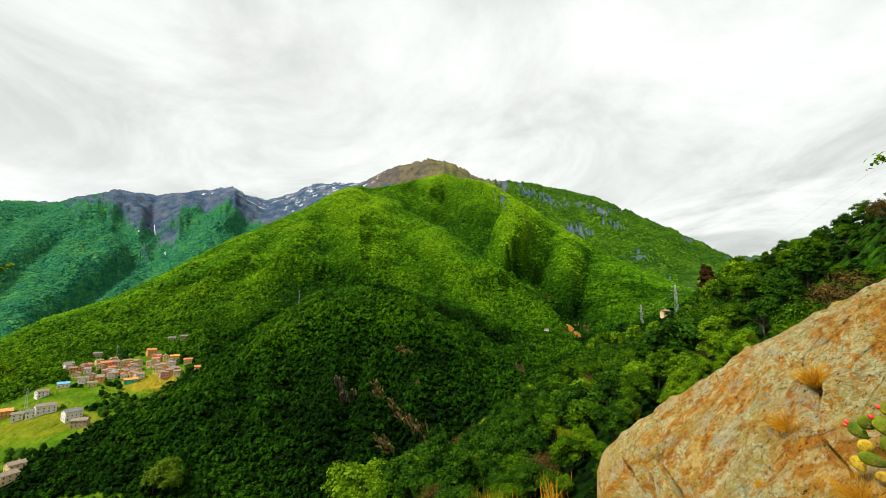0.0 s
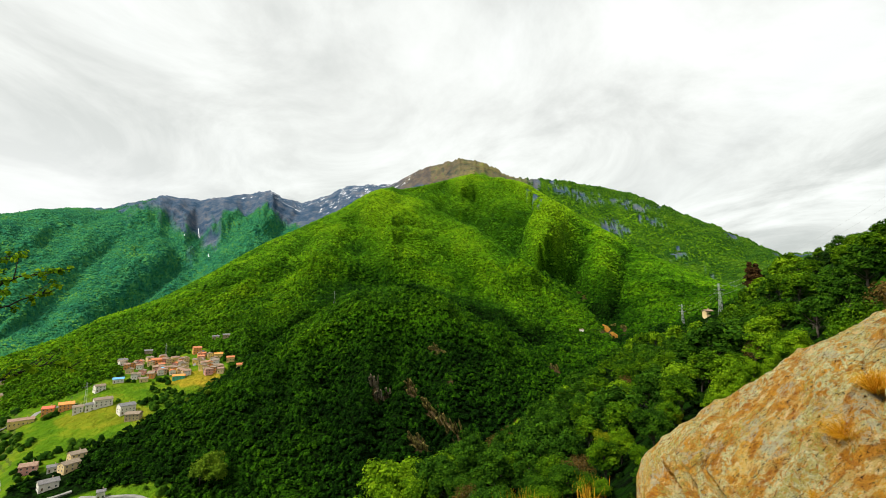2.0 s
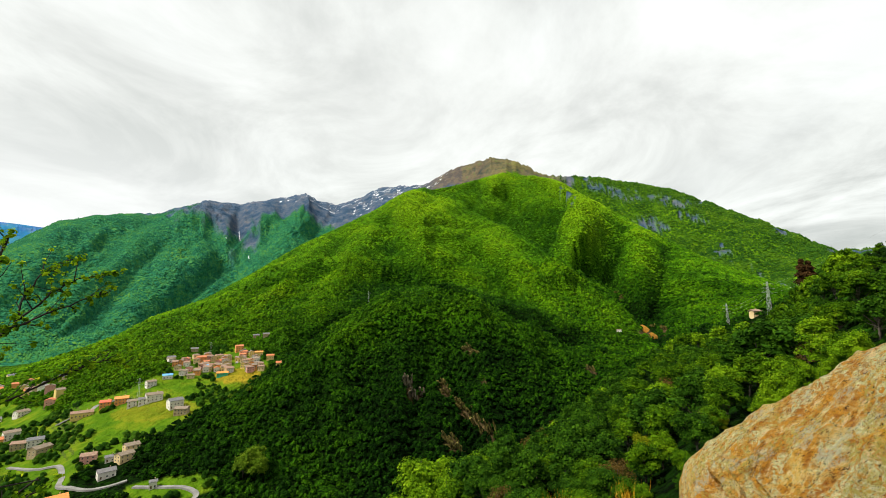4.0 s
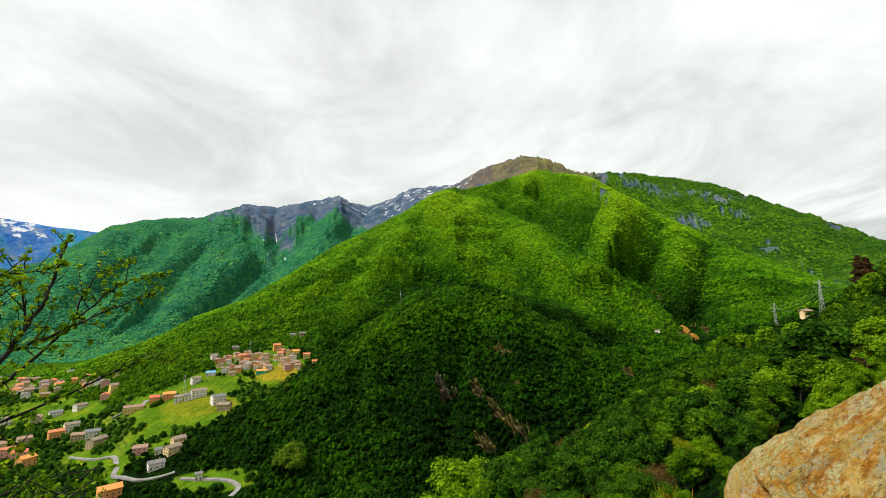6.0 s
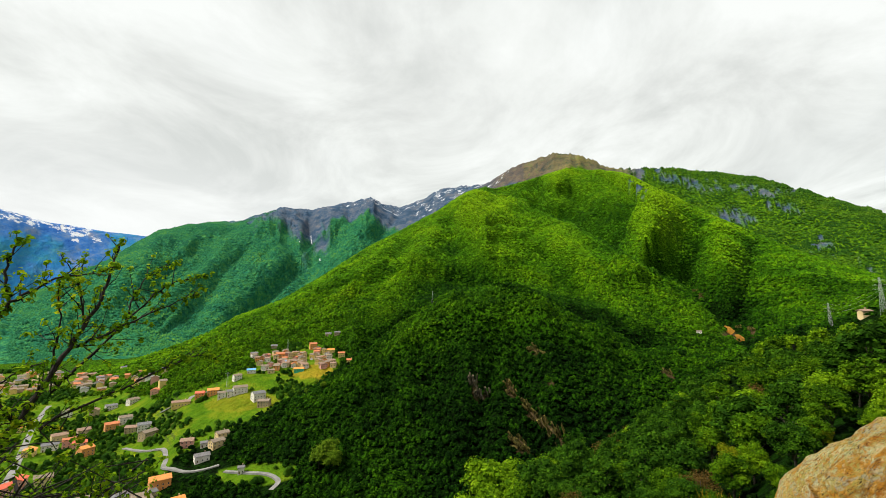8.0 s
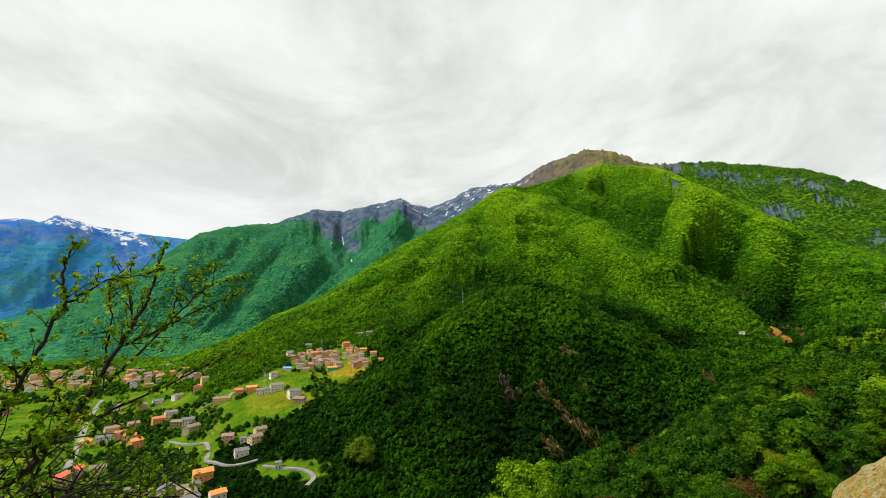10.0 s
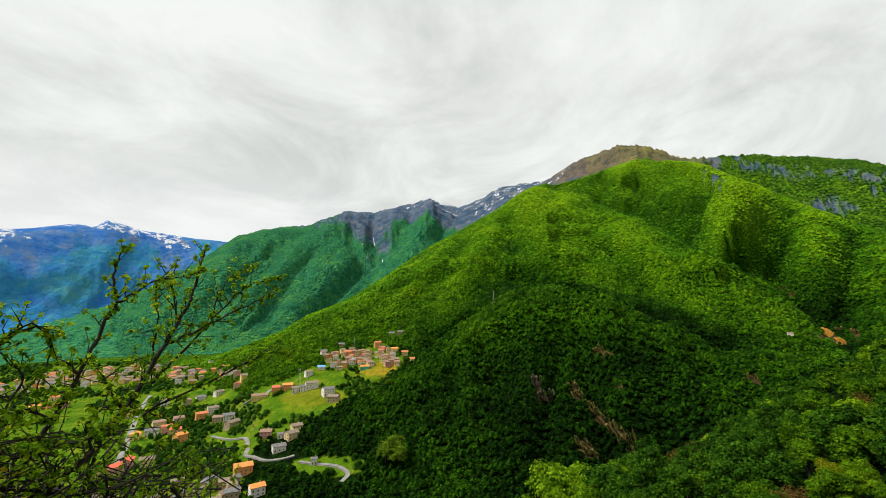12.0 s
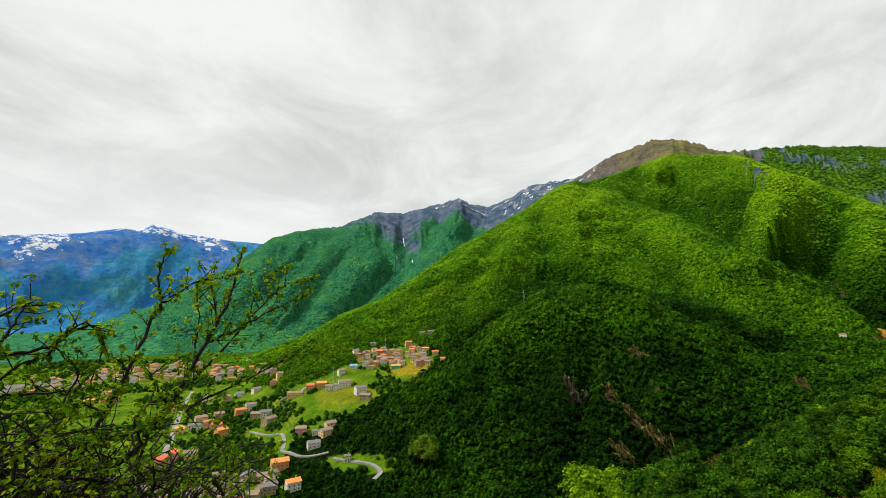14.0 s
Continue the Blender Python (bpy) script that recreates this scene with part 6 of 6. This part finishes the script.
def prickly_pear():
    rng = random.Random(31)
    base = on_boulder(45.0, -13.6)
    root = thing("prickly_pear", "prickly pear cactus with red fruit growing on the boulder", "cactus", Matrix.Translation(base))
    right = Vector((math.cos(radians(45)), -math.sin(radians(45)), 0))
    back = Vector((math.sin(radians(45)), math.cos(radians(45)), 0))
    rows = [(-0.14, 0.08, 0.075, 0.05, 60, 0), (-0.05, 0.13, 0.08, 0.05, 35, 0), (0.05, 0.1, 0.09, 0.06, 10, 0), (-0.1, -0.02, 0.085, 0.045, 70, 0), (0.0, 0.0, 0.08, 0.055, 20, 0), (0.09, 0.02, 0.085, 0.06, -30, 0), (-0.15, -0.06, 0.06, 0.042, 30, 1), (-0.06, -0.09, 0.07, 0.04, 80, 1),
            (0.06, -0.08, 0.085, 0.055, -15, 0), (0.14, 0.11, 0.09, 0.06, -20, 0), (0.16, -0.02, 0.09, 0.06, 15, 0), (-0.02, 0.2, 0.07, 0.05, 50, 0), (0.12, 0.2, 0.08, 0.055, 5, 0),
            (-0.1, 0.13, 0.07, 0.05, 75, 0), (0.02, 0.05, 0.08, 0.055, -40, 0), (-0.04, 0.05, 0.075, 0.05, 10, 0), (0.08, 0.14, 0.08, 0.055, 40, 0), (-0.12, 0.03, 0.06, 0.045, -30, 1), (0.02, -0.06, 0.08, 0.05, 60, 0), (0.13, 0.06, 0.08, 0.06, -60, 0), (0.0, -0.12, 0.07, 0.05, 20, 1)]
    for x, z, long, wide, tilt, old in rows:
        x, z, long, wide = 0.95 * x + 0.03, 0.9 * z, 0.55 * long, 0.6 * wide
        centre = right * x + Vector((0, 0, z + 0.05)) - back * rng.uniform(0.04, 0.14)
        m = Matrix.Rotation(radians(-45 + rng.uniform(-35, 35)), 4, "Z") @ Matrix.Rotation(radians(-tilt), 4, "Y") @ Matrix.Rotation(radians(rng.uniform(-25, 25)), 4, "X")
        bm = bmesh.new()
        pad(bm, centre, long, wide, 0.012, m)
        one = part("pad", bm, MAT_PAD_OLD if old else MAT_PAD, root, "withered yellow pad" if old else "", smooth=True)
        bm = bmesh.new()
        for k in range(16):
            u, w = rng.uniform(-0.7, 0.7), rng.uniform(-0.75, 0.8)
            if u * u + w * w > 0.8:
                continue
            at = Matrix.Translation(centre) @ m @ Vector((u * wide, -0.012 * math.sqrt(max(0.05, 1 - u * u - w * w)) - 0.001, w * long))
            bmesh.ops.create_icosphere(bm, subdivisions=1, radius=0.0028, matrix=Matrix.Translation(at))
        tagged(part("spines", bm, MAT_SPINE, one), kind="stuff")
        if not old and rng.random() < 0.75:
            for k in range(rng.choice([1, 2])):
                side = rng.uniform(-0.6, 0.6)
                at = Matrix.Translation(centre) @ m @ Vector((side * wide, 0, long * math.sqrt(1 - side * side) + 0.008))
                bm = bmesh.new()
                made = bmesh.ops.create_uvsphere(bm, u_segments=10, v_segments=8, radius=0.0095)["verts"]
                for v in made:
                    v.co.z *= 1.35 if v.co.z < 0 else 1.05
                    v.co = Matrix.Translation(at) @ m @ v.co
                part("fruit", bm, MAT_FRUIT, one, "ripe red fruit", smooth=True)


prickly_pear()


# ---------------------------------------------------------------- the thorn bush beside the ledge
MAT_TWIG = mottled("thorn_bark", (0.005, 0.004, 0.003), (0.024, 0.017, 0.011), 14.0, 0.85, 0.5, 0.004)
MAT_BUSH_LEAF = foliage("hawthorn_leaves", ((0.0, (0.0203, 0.0632, 0.0029)), (0.4, (0.1014, 0.2211, 0.0048)), (0.75, (0.2535, 0.3896, 0.0086)), (0.93, (0.4259, 0.4739, 0.0144)), (1.0, (0.507, 0.2106, 0.024))), 0.35, 4.0, 0.4)
# stems: distance at the start and the tip, thickness, then bearing and elevation along it
STEMS = [
    (1.9, 2.05, 0.01, [(-71.1, -17.6), (-70.2, -16.7), (-69.1, -15.3), (-67.9, -13.1), (-66.5, -10.4), (-65.8, -8.6), (-65.0, -6.2), (-64.0, -3.3), (-63.2, -0.9), (-62.5, 0.6), (-62.9, 2.5), (-63.0, 5.0), (-62.2, 6.8)]),
    (2.05, 2.15, 0.0042, [(-62.4, 0.8), (-60.8, 2.2), (-59.4, 3.2), (-58.0, 3.7), (-56.2, 3.9), (-54.8, 4.9)]),
    (1.9, 2.2, 0.011, [(-69.6, -18.2), (-68.3, -17.4), (-65.4, -15.6), (-63.2, -13.8), (-60.9, -10.4), (-59.5, -7.2), (-57.8, -3.6), (-56.8, -1.3), (-55.8, 1.0), (-55.3, 3.3), (-54.9, 5.4), (-54.5, 7.5)]),
    (2.1, 2.25, 0.0045, [(-57.8, -3.7), (-55.8, -2.8), (-53.5, -1.5), (-51.0, -0.1), (-48.4, 1.3), (-47.1, 1.9)]),
    (2.1, 2.3, 0.005, [(-58.7, -7.7), (-57.3, -5.8), (-54.6, -2.8), (-52.9, -0.4), (-51.1, 1.9), (-49.2, 3.3), (-46.3, 3.9)]),
    (2.2, 2.3, 0.0032, [(-53.5, -1.1), (-53.0, 1.7), (-52.1, 3.4), (-51.2, 4.4), (-50.1, 5.4)]),
    (2.1, 2.15, 0.0035, [(-58.8, -5.7), (-58.9, -3.2), (-58.8, -0.4), (-59.3, 1.8), (-57.9, 3.0)]),
    (2.15, 2.2, 0.0036, [(-56.9, -1.5), (-57.4, 1.3), (-58.0, 3.8), (-59.3, 5.7)]),
    (1.95, 2.1, 0.0045, [(-59.5, -11.1), (-58.2, -10.1), (-55.5, -9.1), (-52.5, -7.7), (-49.4, -6.2), (-47.5, -5.4), (-46.3, -5.0), (-44.6, -5.7)]),
    (1.75, 1.85, 0.005, [(-76.0, -4.4), (-74.7, -4.1), (-72.8, -3.8), (-71.1, -3.3), (-69.7, -2.0), (-68.5, -1.4), (-67.5, -2.3), (-67.2, -4.1), (-67.8, -6.2), (-68.0, -7.9)]),
    (1.75, 1.8, 0.004, [(-71.4, -4.4), (-70.6, -2.5), (-68.9, -1.1), (-67.6, -1.8)]),
    (1.7, 1.8, 0.0048, [(-76.7, -0.9), (-75.0, -0.4), (-74.0, 0.3), (-72.8, 0.6), (-71.4, 0.6)]),
    (1.7, 1.75, 0.0042, [(-75.6, -4.9), (-74.8, -3.1), (-74.0, -1.1), (-73.4, 0.6), (-72.9, 0.9)]),
    (1.8, 1.9, 0.005, [(-75.7, -7.6), (-74.3, -7.6), (-72.1, -7.7), (-68.3, -7.8), (-65.8, -7.8)]),
    (1.8, 1.9, 0.005, [(-75.4, -10.2), (-74.1, -9.6), (-71.5, -9.2), (-69.0, -10.5), (-66.8, -10.4)]),
    (1.9, 2.0, 0.0048, [(-60.1, -20.4), (-57.8, -19.5), (-54.9, -18.0), (-52.6, -16.9), (-49.9, -16.3)]),
    (1.95, 2.05, 0.006, [(-65.1, -19.3), (-63.6, -16.9), (-63.1, -14.0), (-63.0, -12.1), (-61.4, -10.4), (-59.2, -10.5), (-55.2, -12.7)]),
    (1.8, 1.9, 0.006, [(-72.6, -17.4), (-71.0, -14.9), (-69.5, -13.3), (-67.0, -12.7), (-64.3, -12.7), (-60.8, -11.5)]),
    (1.75, 1.85, 0.006, [(-74.4, -16.9), (-72.8, -14.9), (-72.4, -12.2), (-70.6, -10.6), (-69.6, -8.2), (-68.9, -6.1), (-71.1, -3.3)]),
    (1.85, 1.95, 0.005, [(-68.6, -18.2), (-66.6, -17.3), (-62.4, -17.2), (-58.8, -17.4), (-55.5, -17.3)]),
    (1.8, 1.85, 0.005, [(-75.1, -13.5), (-73.1, -12.6), (-70.5, -11.6), (-67.6, -11.6)]),
    (1.9, 1.95, 0.004, [(-66.5, -10.4), (-68.2, -9.1), (-69.9, -9.2), (-71.7, -7.4), (-73.0, -5.7)]),
    (1.95, 2.0, 0.004, [(-65.0, -6.2), (-66.1, -4.8), (-66.8, -4.4)]),
    (2.0, 2.1, 0.0045, [(-60.9, -10.4), (-62.1, -8.5), (-62.8, -6.9), (-61.3, -5.6), (-59.4, -4.9)]),
    (1.75, 1.8, 0.0045, [(-75.8, -6.9), (-74.1, -5.8), (-73.1, -4.7), (-71.4, -4.4)]),
    (1.9, 2.0, 0.0045, [(-63.2, -13.8), (-63.9, -11.4), (-62.9, -9.8), (-60.5, -8.6)]),
]


def thorn_bush():
    rng, pick = random.Random(77), np.random.RandomState(77)
    base = polar(-74, 1.9, EZ - 1.8)
    root = thing("thorn_bush", "leggy hawthorn bush with small fresh leaves and bare twigs", "bush", Matrix.Translation(base))
    spots, ways, sizes = [], [], []

    def leaf_cluster(at, n, size):
        for _ in range(n):
            d = Vector((rng.gauss(0, 1), rng.gauss(0, 1), rng.gauss(0.3, 1))).normalized()
            spots.append(at + d * size * rng.uniform(0.3, 1.3))
            ways.append((d + Vector((0, 0, 0.5))).normalized())
            sizes.append(size * rng.uniform(0.6, 1.25))

    for r0, r1, thick, stops in STEMS:
        pts = []
        count = len(stops)
        for i in range(count - 1):
            for k in range(4):
                t = (i + k / 4) / (count - 1)
                a = stops[i][0] + (stops[i + 1][0] - stops[i][0]) * k / 4
                e = stops[i][1] + (stops[i + 1][1] - stops[i][1]) * k / 4
                pts.append(sight(a + rng.uniform(-0.12, 0.12), e + rng.uniform(-0.12, 0.12), r0 + (r1 - r0) * t) - base)
        pts.append(sight(*stops[-1], r1) - base)
        bm = bmesh.new()
        n = len(pts)
        tube(bm, pts, [1.15 * thick * (1 - 0.72 * i / (n - 1)) * (1 + 0.12 * math.sin(i * 2.3)) for i in range(n)], 6)
        stem = part("stem", bm, MAT_TWIG, root, smooth=True)
        twigs = bmesh.new()
        length = sum((q - p).length for p, q in zip(pts, pts[1:]))
        for k in range(int(length * 42)):
            i = rng.randrange(1, n)
            start = pts[i].lerp(pts[i - 1], rng.random())
            along = (pts[i] - pts[i - 1]).normalized()
            d = (along * rng.uniform(0.3, 1.2) + Vector((rng.gauss(0, 0.6), rng.gauss(0, 0.6), rng.gauss(0.1, 0.6)))).normalized()
            size = rng.uniform(0.02, 0.11) * (1.25 - 0.5 * i / n)
            mid = start + d * size * 0.5 + Vector((rng.uniform(-1, 1), rng.uniform(-1, 1), rng.uniform(-0.5, 1))) * 0.01
            tip = start + d * size + Vector((0, 0, 0.008))
            tube(twigs, [start, mid, tip], [0.0022, 0.0015, 0.0007], 4)
            # leaves sit in small rosettes at the ends of the short shoots
            leaf_cluster(tip, rng.randint(5, 9), 0.0145)
            if rng.random() < 0.45:
                leaf_cluster(mid, rng.randint(3, 6), 0.015)
        tagged(part("twig_growth", twigs, MAT_TWIG, stem), kind="stuff")
        for k in range(int(length * 26)):
            i = rng.randrange(1, n)
            leaf_cluster(pts[i].lerp(pts[i - 1], rng.random()), rng.randint(4, 8), 0.016)
        leaf_cluster(pts[-1], 9, 0.014)
    # low inner growth: crossing twigs and leaves that close the foot of the bush
    inner = bmesh.new()
    for k in range(1500):
        a, e = rng.uniform(-84, -52), rng.uniform(-26, -3)
        if e > -9.5 - (a + 76) * 0.34 + rng.gauss(0, 1.5):
            continue
        at = sight(a, e, rng.uniform(1.6, 2.4)) - base
        d = Vector((rng.gauss(0.5, 0.8), rng.gauss(0, 0.8), rng.gauss(0.35, 0.5))).normalized() * rng.uniform(0.05, 0.17)
        bend = Vector((rng.gauss(0, 1), rng.gauss(0, 1), rng.gauss(0, 1))) * 0.012
        if k % 3:
            tube(inner, [at - d, at + bend, at + d], [0.003, 0.0022, 0.001], 4)
        leaf_cluster(at + d, rng.randint(3, 6), 0.013)
        if k % 3:
            leaf_cluster(at + bend, rng.randint(2, 5), 0.013)
    for k in range(1300):
        a, e = rng.uniform(-84, -55), rng.uniform(-27, -7)
        if e > -12 - (a + 76) * 0.42 + rng.gauss(0, 1.2):
            continue
        at = sight(a, e, rng.uniform(1.9, 2.7)) - base
        d = Vector((rng.gauss(0.3, 0.7), rng.gauss(0, 0.7), rng.gauss(0.5, 0.5))).normalized() * rng.uniform(0.1, 0.26)
        bend = Vector((rng.gauss(0, 1), rng.gauss(0, 1), rng.gauss(0, 1))) * 0.02
        tube(inner, [at - d, at + bend, at + d], [0.0065, 0.0048, 0.002], 4)
    tagged(part("inner_growth", inner, MAT_TWIG, root), kind="stuff")
    me = leaf_mesh("leaves", np.array([list(v) for v in spots]), np.array([list(v) for v in ways]), np.array(sizes), MAT_BUSH_LEAF, pick, 0.35, 1.35)
    tagged(part("leaves", me, None, root), kind="stuff")
    return len(spots)


thorn_bush()


# ---------------------------------------------------------------- rock faces in the wood

def crag_material(name, light=1.0):
    m, n = material(name, 0.95, 0.1)
    long = n.add("ShaderNodeMapping", ins={0: n.local, "Scale": (1.6, 1.6, 0.3)}).outputs[0]
    c = n.ramp(n.noise(long, 0.45, 8, 0.75, 0.5), (0.36, (0.006, 0.006, 0.003)), (0.46, (0.05, 0.04, 0.012 * light)), (0.58, (0.22, 0.18, 0.04 * light)), (0.72, (0.45, 0.4, 0.16 * light)))
    c = n.mix(n.band(n.noise(n.local, 0.25, 4), 0.55, 0.68), c, (0.03, 0.06, 0.008))
    colour(n, c)
    bump(n, n.noise(long, 1.2, 8, 0.8), 1.0, 1.2)
    return m


MAT_CRAG = crag_material("crag")
MAT_CRAG_PALE = crag_material("pale_crag", 2.6)


def crag(a, e, wide, tall, lean, seed, start=335.0, mat=None, label="bare brown-grey rock face breaking through the wood"):
    """A steep rock face standing out of the slope, split into upright slabs and splinters."""
    rng = random.Random(seed)
    p, r = meet(a, e, start)
    ob = thing("crag", label, "rock", Matrix.Translation(p + Vector((-p.x / r, -p.y / r, 0)) * 2.0 + Vector((0, 0, tall * 0.2))) @ pose(0, 0, 0, 16, 0, -a), "rock faces on the wooded slope")
    slabs = max(4, int(wide * 0.75))
    for k in range(slabs):
        x = (k / (slabs - 1) - 0.5) * wide * 1.15
        h = tall * rng.uniform(0.45, 1.0) * (1 - 0.25 * abs(2 * k / (slabs - 1) - 1))
        bm = bmesh.new()
        made = bmesh.ops.create_cone(bm, cap_ends=True, segments=5, radius1=1.0, radius2=rng.uniform(0.45, 0.95), depth=2.0)["verts"]
        turn = Matrix.Rotation(radians(lean + rng.uniform(-9, 9)), 4, "Y") @ Matrix.Rotation(rng.uniform(0, 6.28), 4, "Z")
        off = Vector((x, rng.uniform(-1.2, 1.2), rng.uniform(-0.25, 0.2) * tall))
        girth = wide / slabs * rng.uniform(0.75, 1.25)
        rng_tall = rng.uniform(0.3, 0.5)
        for v in made:
            q = v.co + 0.45 * noise.noise_vector(v.co * 1.9 + Vector((k * 7.7, seed, 0)))
            v.co = turn @ Vector((q.x * girth, q.y * girth * 1.1, q.z * h * rng_tall)) + off
        part("slab", bm, mat or MAT_CRAG, ob)
    return ob


def earth_slip(a, e, wide, tall, lean, seed):
    """A raw bank of bare earth, broken out of the slope: a rough slanting shield."""
    p, r = meet(a, e, 450)
    bm = bmesh.new()
    bmesh.ops.create_icosphere(bm, subdivisions=4, radius=1.0)
    for v in bm.verts:
        q = v.co * (1 + 0.3 * noise.noise(v.co * 1.6 + Vector((seed, 0, 0))) + 0.14 * noise.noise(v.co * 6))
        v.co = Matrix.Rotation(radians(lean), 3, "Y") @ Vector((q.x * wide / 2, q.y * 5.0, q.z * tall / 2))
    ob = part("earth_slip", bm, MAT_EARTH, None)
    ob.matrix_basis = Matrix.Translation(p + Vector((0, 0, 3.2))) @ pose(0, 0, 0, -40, 0, -a)
    return tagged(ob, "raw orange earth slip at the head of the ravine", "earth bank")


for k, (a, e, wide, tall, lean) in enumerate(((-13.4, -10.2, 5, 16, 8), (-12.6, -11.4, 4, 11, 12), (-11.7, -11.0, 4, 12, 6), (-9.0, -9.9, 5, 9, 25), (-8.4, -10.7, 5, 8, 30), (-7.0, -12.0, 5, 10, 30), (-6.2, -12.7, 5, 10, 35), (-5.3, -13.3, 5, 10, 35), (-4.5, -14.2, 4, 11, 25),
                                              (-3.6, -15.2, 4, 13, 15), (-2.7, -15.4, 4, 13, 22), (-8.2, -16.3, 6, 9, 35), (-7.2, -17.0, 6, 9, 38), (-5.6, -5.1, 6, 6, 40), (-4.6, -5.6, 5, 6, 40), (9.8, -7.5, 5, 9, 30), (13.4, 1.8, 8, 10, 20), (14.0, 1.2, 6, 9, 20), (18.4, -2.5, 8, 10, 10), (17.2, -2.2, 6, 7, 20))):
    crag(a, e, wide * 1.7, tall * 1.7, -lean, 300 + k, mat=MAT_CRAG_PALE if k < 3 else None, label="pale grey rock face breaking through the dark wood" if k < 3 else "bare brown-grey rock face breaking through the wood")
MAT_EARTH = mottled("orange_earth", (0.15, 0.06, 0.004), (0.32, 0.16, 0.012), 0.22, 0.95, 0.8, 0.5, third=(0.05, 0.03, 0.01))
earth_slip(16.4, -2.8, 15, 34, -36, 3.0)
earth_slip(17.2, -3.6, 9, 20, -30, 8.0)


# ---------------------------------------------------------------- waterfalls of the far mountain
MAT_WATER = mottled("white_water", (0.4, 0.46, 0.5), (0.65, 0.68, 0.7), 0.05, 0.4)


def waterfall(course, width, seed):
    """A broken white ribbon of falling water lying in its gully."""
    rng = random.Random(seed)
    bm = bmesh.new()
    pts = [meet(a, e, 1900)[0] for a, e in course]
    rows = []
    for i in range(len(pts) - 1):
        for k in range(8):
            p = pts[i].lerp(pts[i + 1], k / 8)
            side = Vector((p.y, -p.x, 0)).normalized() * width * rng.uniform(0.25, 0.6)
            out = Vector((-p.x, -p.y, 0)).normalized() * 9 + Vector((0, 0, 7))
            jog = Vector((rng.uniform(-1, 1), 0, 0)) * width * 0.35
            q = p + out + jog
            rows.append([bm.verts.new(q - side - out * 0.5), bm.verts.new(q), bm.verts.new(q + side - out * 0.5)])
    for a, b in zip(rows, rows[1:]):
        for k in range(2):
            bm.faces.new((a[k], a[k + 1], b[k + 1], b[k]))
    tagged(part("waterfall", bm, MAT_WATER, None, smooth=True), "thin white waterfall in a gully of the far mountain", "waterfall", "waterfalls of the far mountain")


waterfall([(-34.6, 9.4), (-34.5, 8.6), (-34.4, 8.2)], 6, 1)
waterfall([(-33.4, 6.4), (-33.3, 6.1)], 6, 2)
waterfall([(-36.0, 8.6), (-35.9, 8.3)], 4, 3)
waterfall([(-18.9, 13.9), (-19.2, 13.3)], 5, 4)


# ---------------------------------------------------------------- dry reeds on the slope below
def reeds(a, r, tall, count, seed):
    rng = random.Random(seed)
    base = polar(a, r, land_at(a, r))
    root = thing("reed_clump", "tall clump of pale dry reeds among the bushes", "reeds", Matrix.Translation(base), "dry reed clumps on the slope")
    verts, faces = [], []
    for k in range(count):
        at = Vector((rng.gauss(0, 0.8), rng.gauss(0, 0.8), -0.2))
        d = Vector((rng.gauss(0, 0.16), rng.gauss(0, 0.16), 1)).normalized()
        side = Vector((rng.uniform(-1, 1), rng.uniform(-1, 1), 0)).normalized() * rng.uniform(0.015, 0.035)
        h = tall * rng.uniform(0.55, 1.05)
        mid, tip = at + d * h * 0.6, at + d * h + Vector((rng.gauss(0, 0.25), rng.gauss(0, 0.25), 0))
        n = len(verts)
        verts += [at - side, at + side, mid + side, mid - side, tip]
        faces += [(n, n + 1, n + 2), (n, n + 2, n + 3), (n + 3, n + 2, n + 4)]
    tagged(part("reed", mesh_from("reed", [tuple(v) for v in verts], faces, MAT_STRAW), None, root), kind="stuff")


reeds(5.6, 44, 7.0, 420, 1)
reeds(8.0, 47, 6.0, 260, 2)
reeds(13.6, 60, 4.0, 200, 3)


# ---------------------------------------------------------------- the sprig that hangs in beside the boulder
def sprig():
    rng, pick = random.Random(9), np.random.RandomState(9)
    base = sight(56, 16.5, 3.2)
    root = thing("sprig", "thin leafy sprig reaching in above the boulder", "branch", Matrix.Translation(base))
    pts = [sight(a, e, 3.2) - base for a, e in ((56, 16.5), (52.5, 15.0), (49.5, 14.2), (47.6, 13.7), (46.2, 13.5))]
    bm = bmesh.new()
    tube(bm, pts, [0.006, 0.005, 0.004, 0.0025, 0.0012], 6)
    part("stem", bm, MAT_TWIG, root, smooth=True)
    spots, ways, sizes = [], [], []
    for k in range(90):
        i = rng.randrange(1, len(pts))
        at = pts[i].lerp(pts[i - 1], rng.random())
        d = Vector((rng.gauss(0, 1), rng.gauss(0, 1), rng.gauss(0.2, 1))).normalized()
        spots.append(list(at + d * rng.uniform(0.01, 0.05)))
        ways.append(list(d))
        sizes.append(rng.uniform(0.016, 0.03))
    me = leaf_mesh("leaves", np.array(spots), np.array(ways), np.array(sizes), MAT_BUSH_LEAF, pick, 0.35, 1.4)
    tagged(part("leaves", me, None, root), kind="stuff")


sprig()
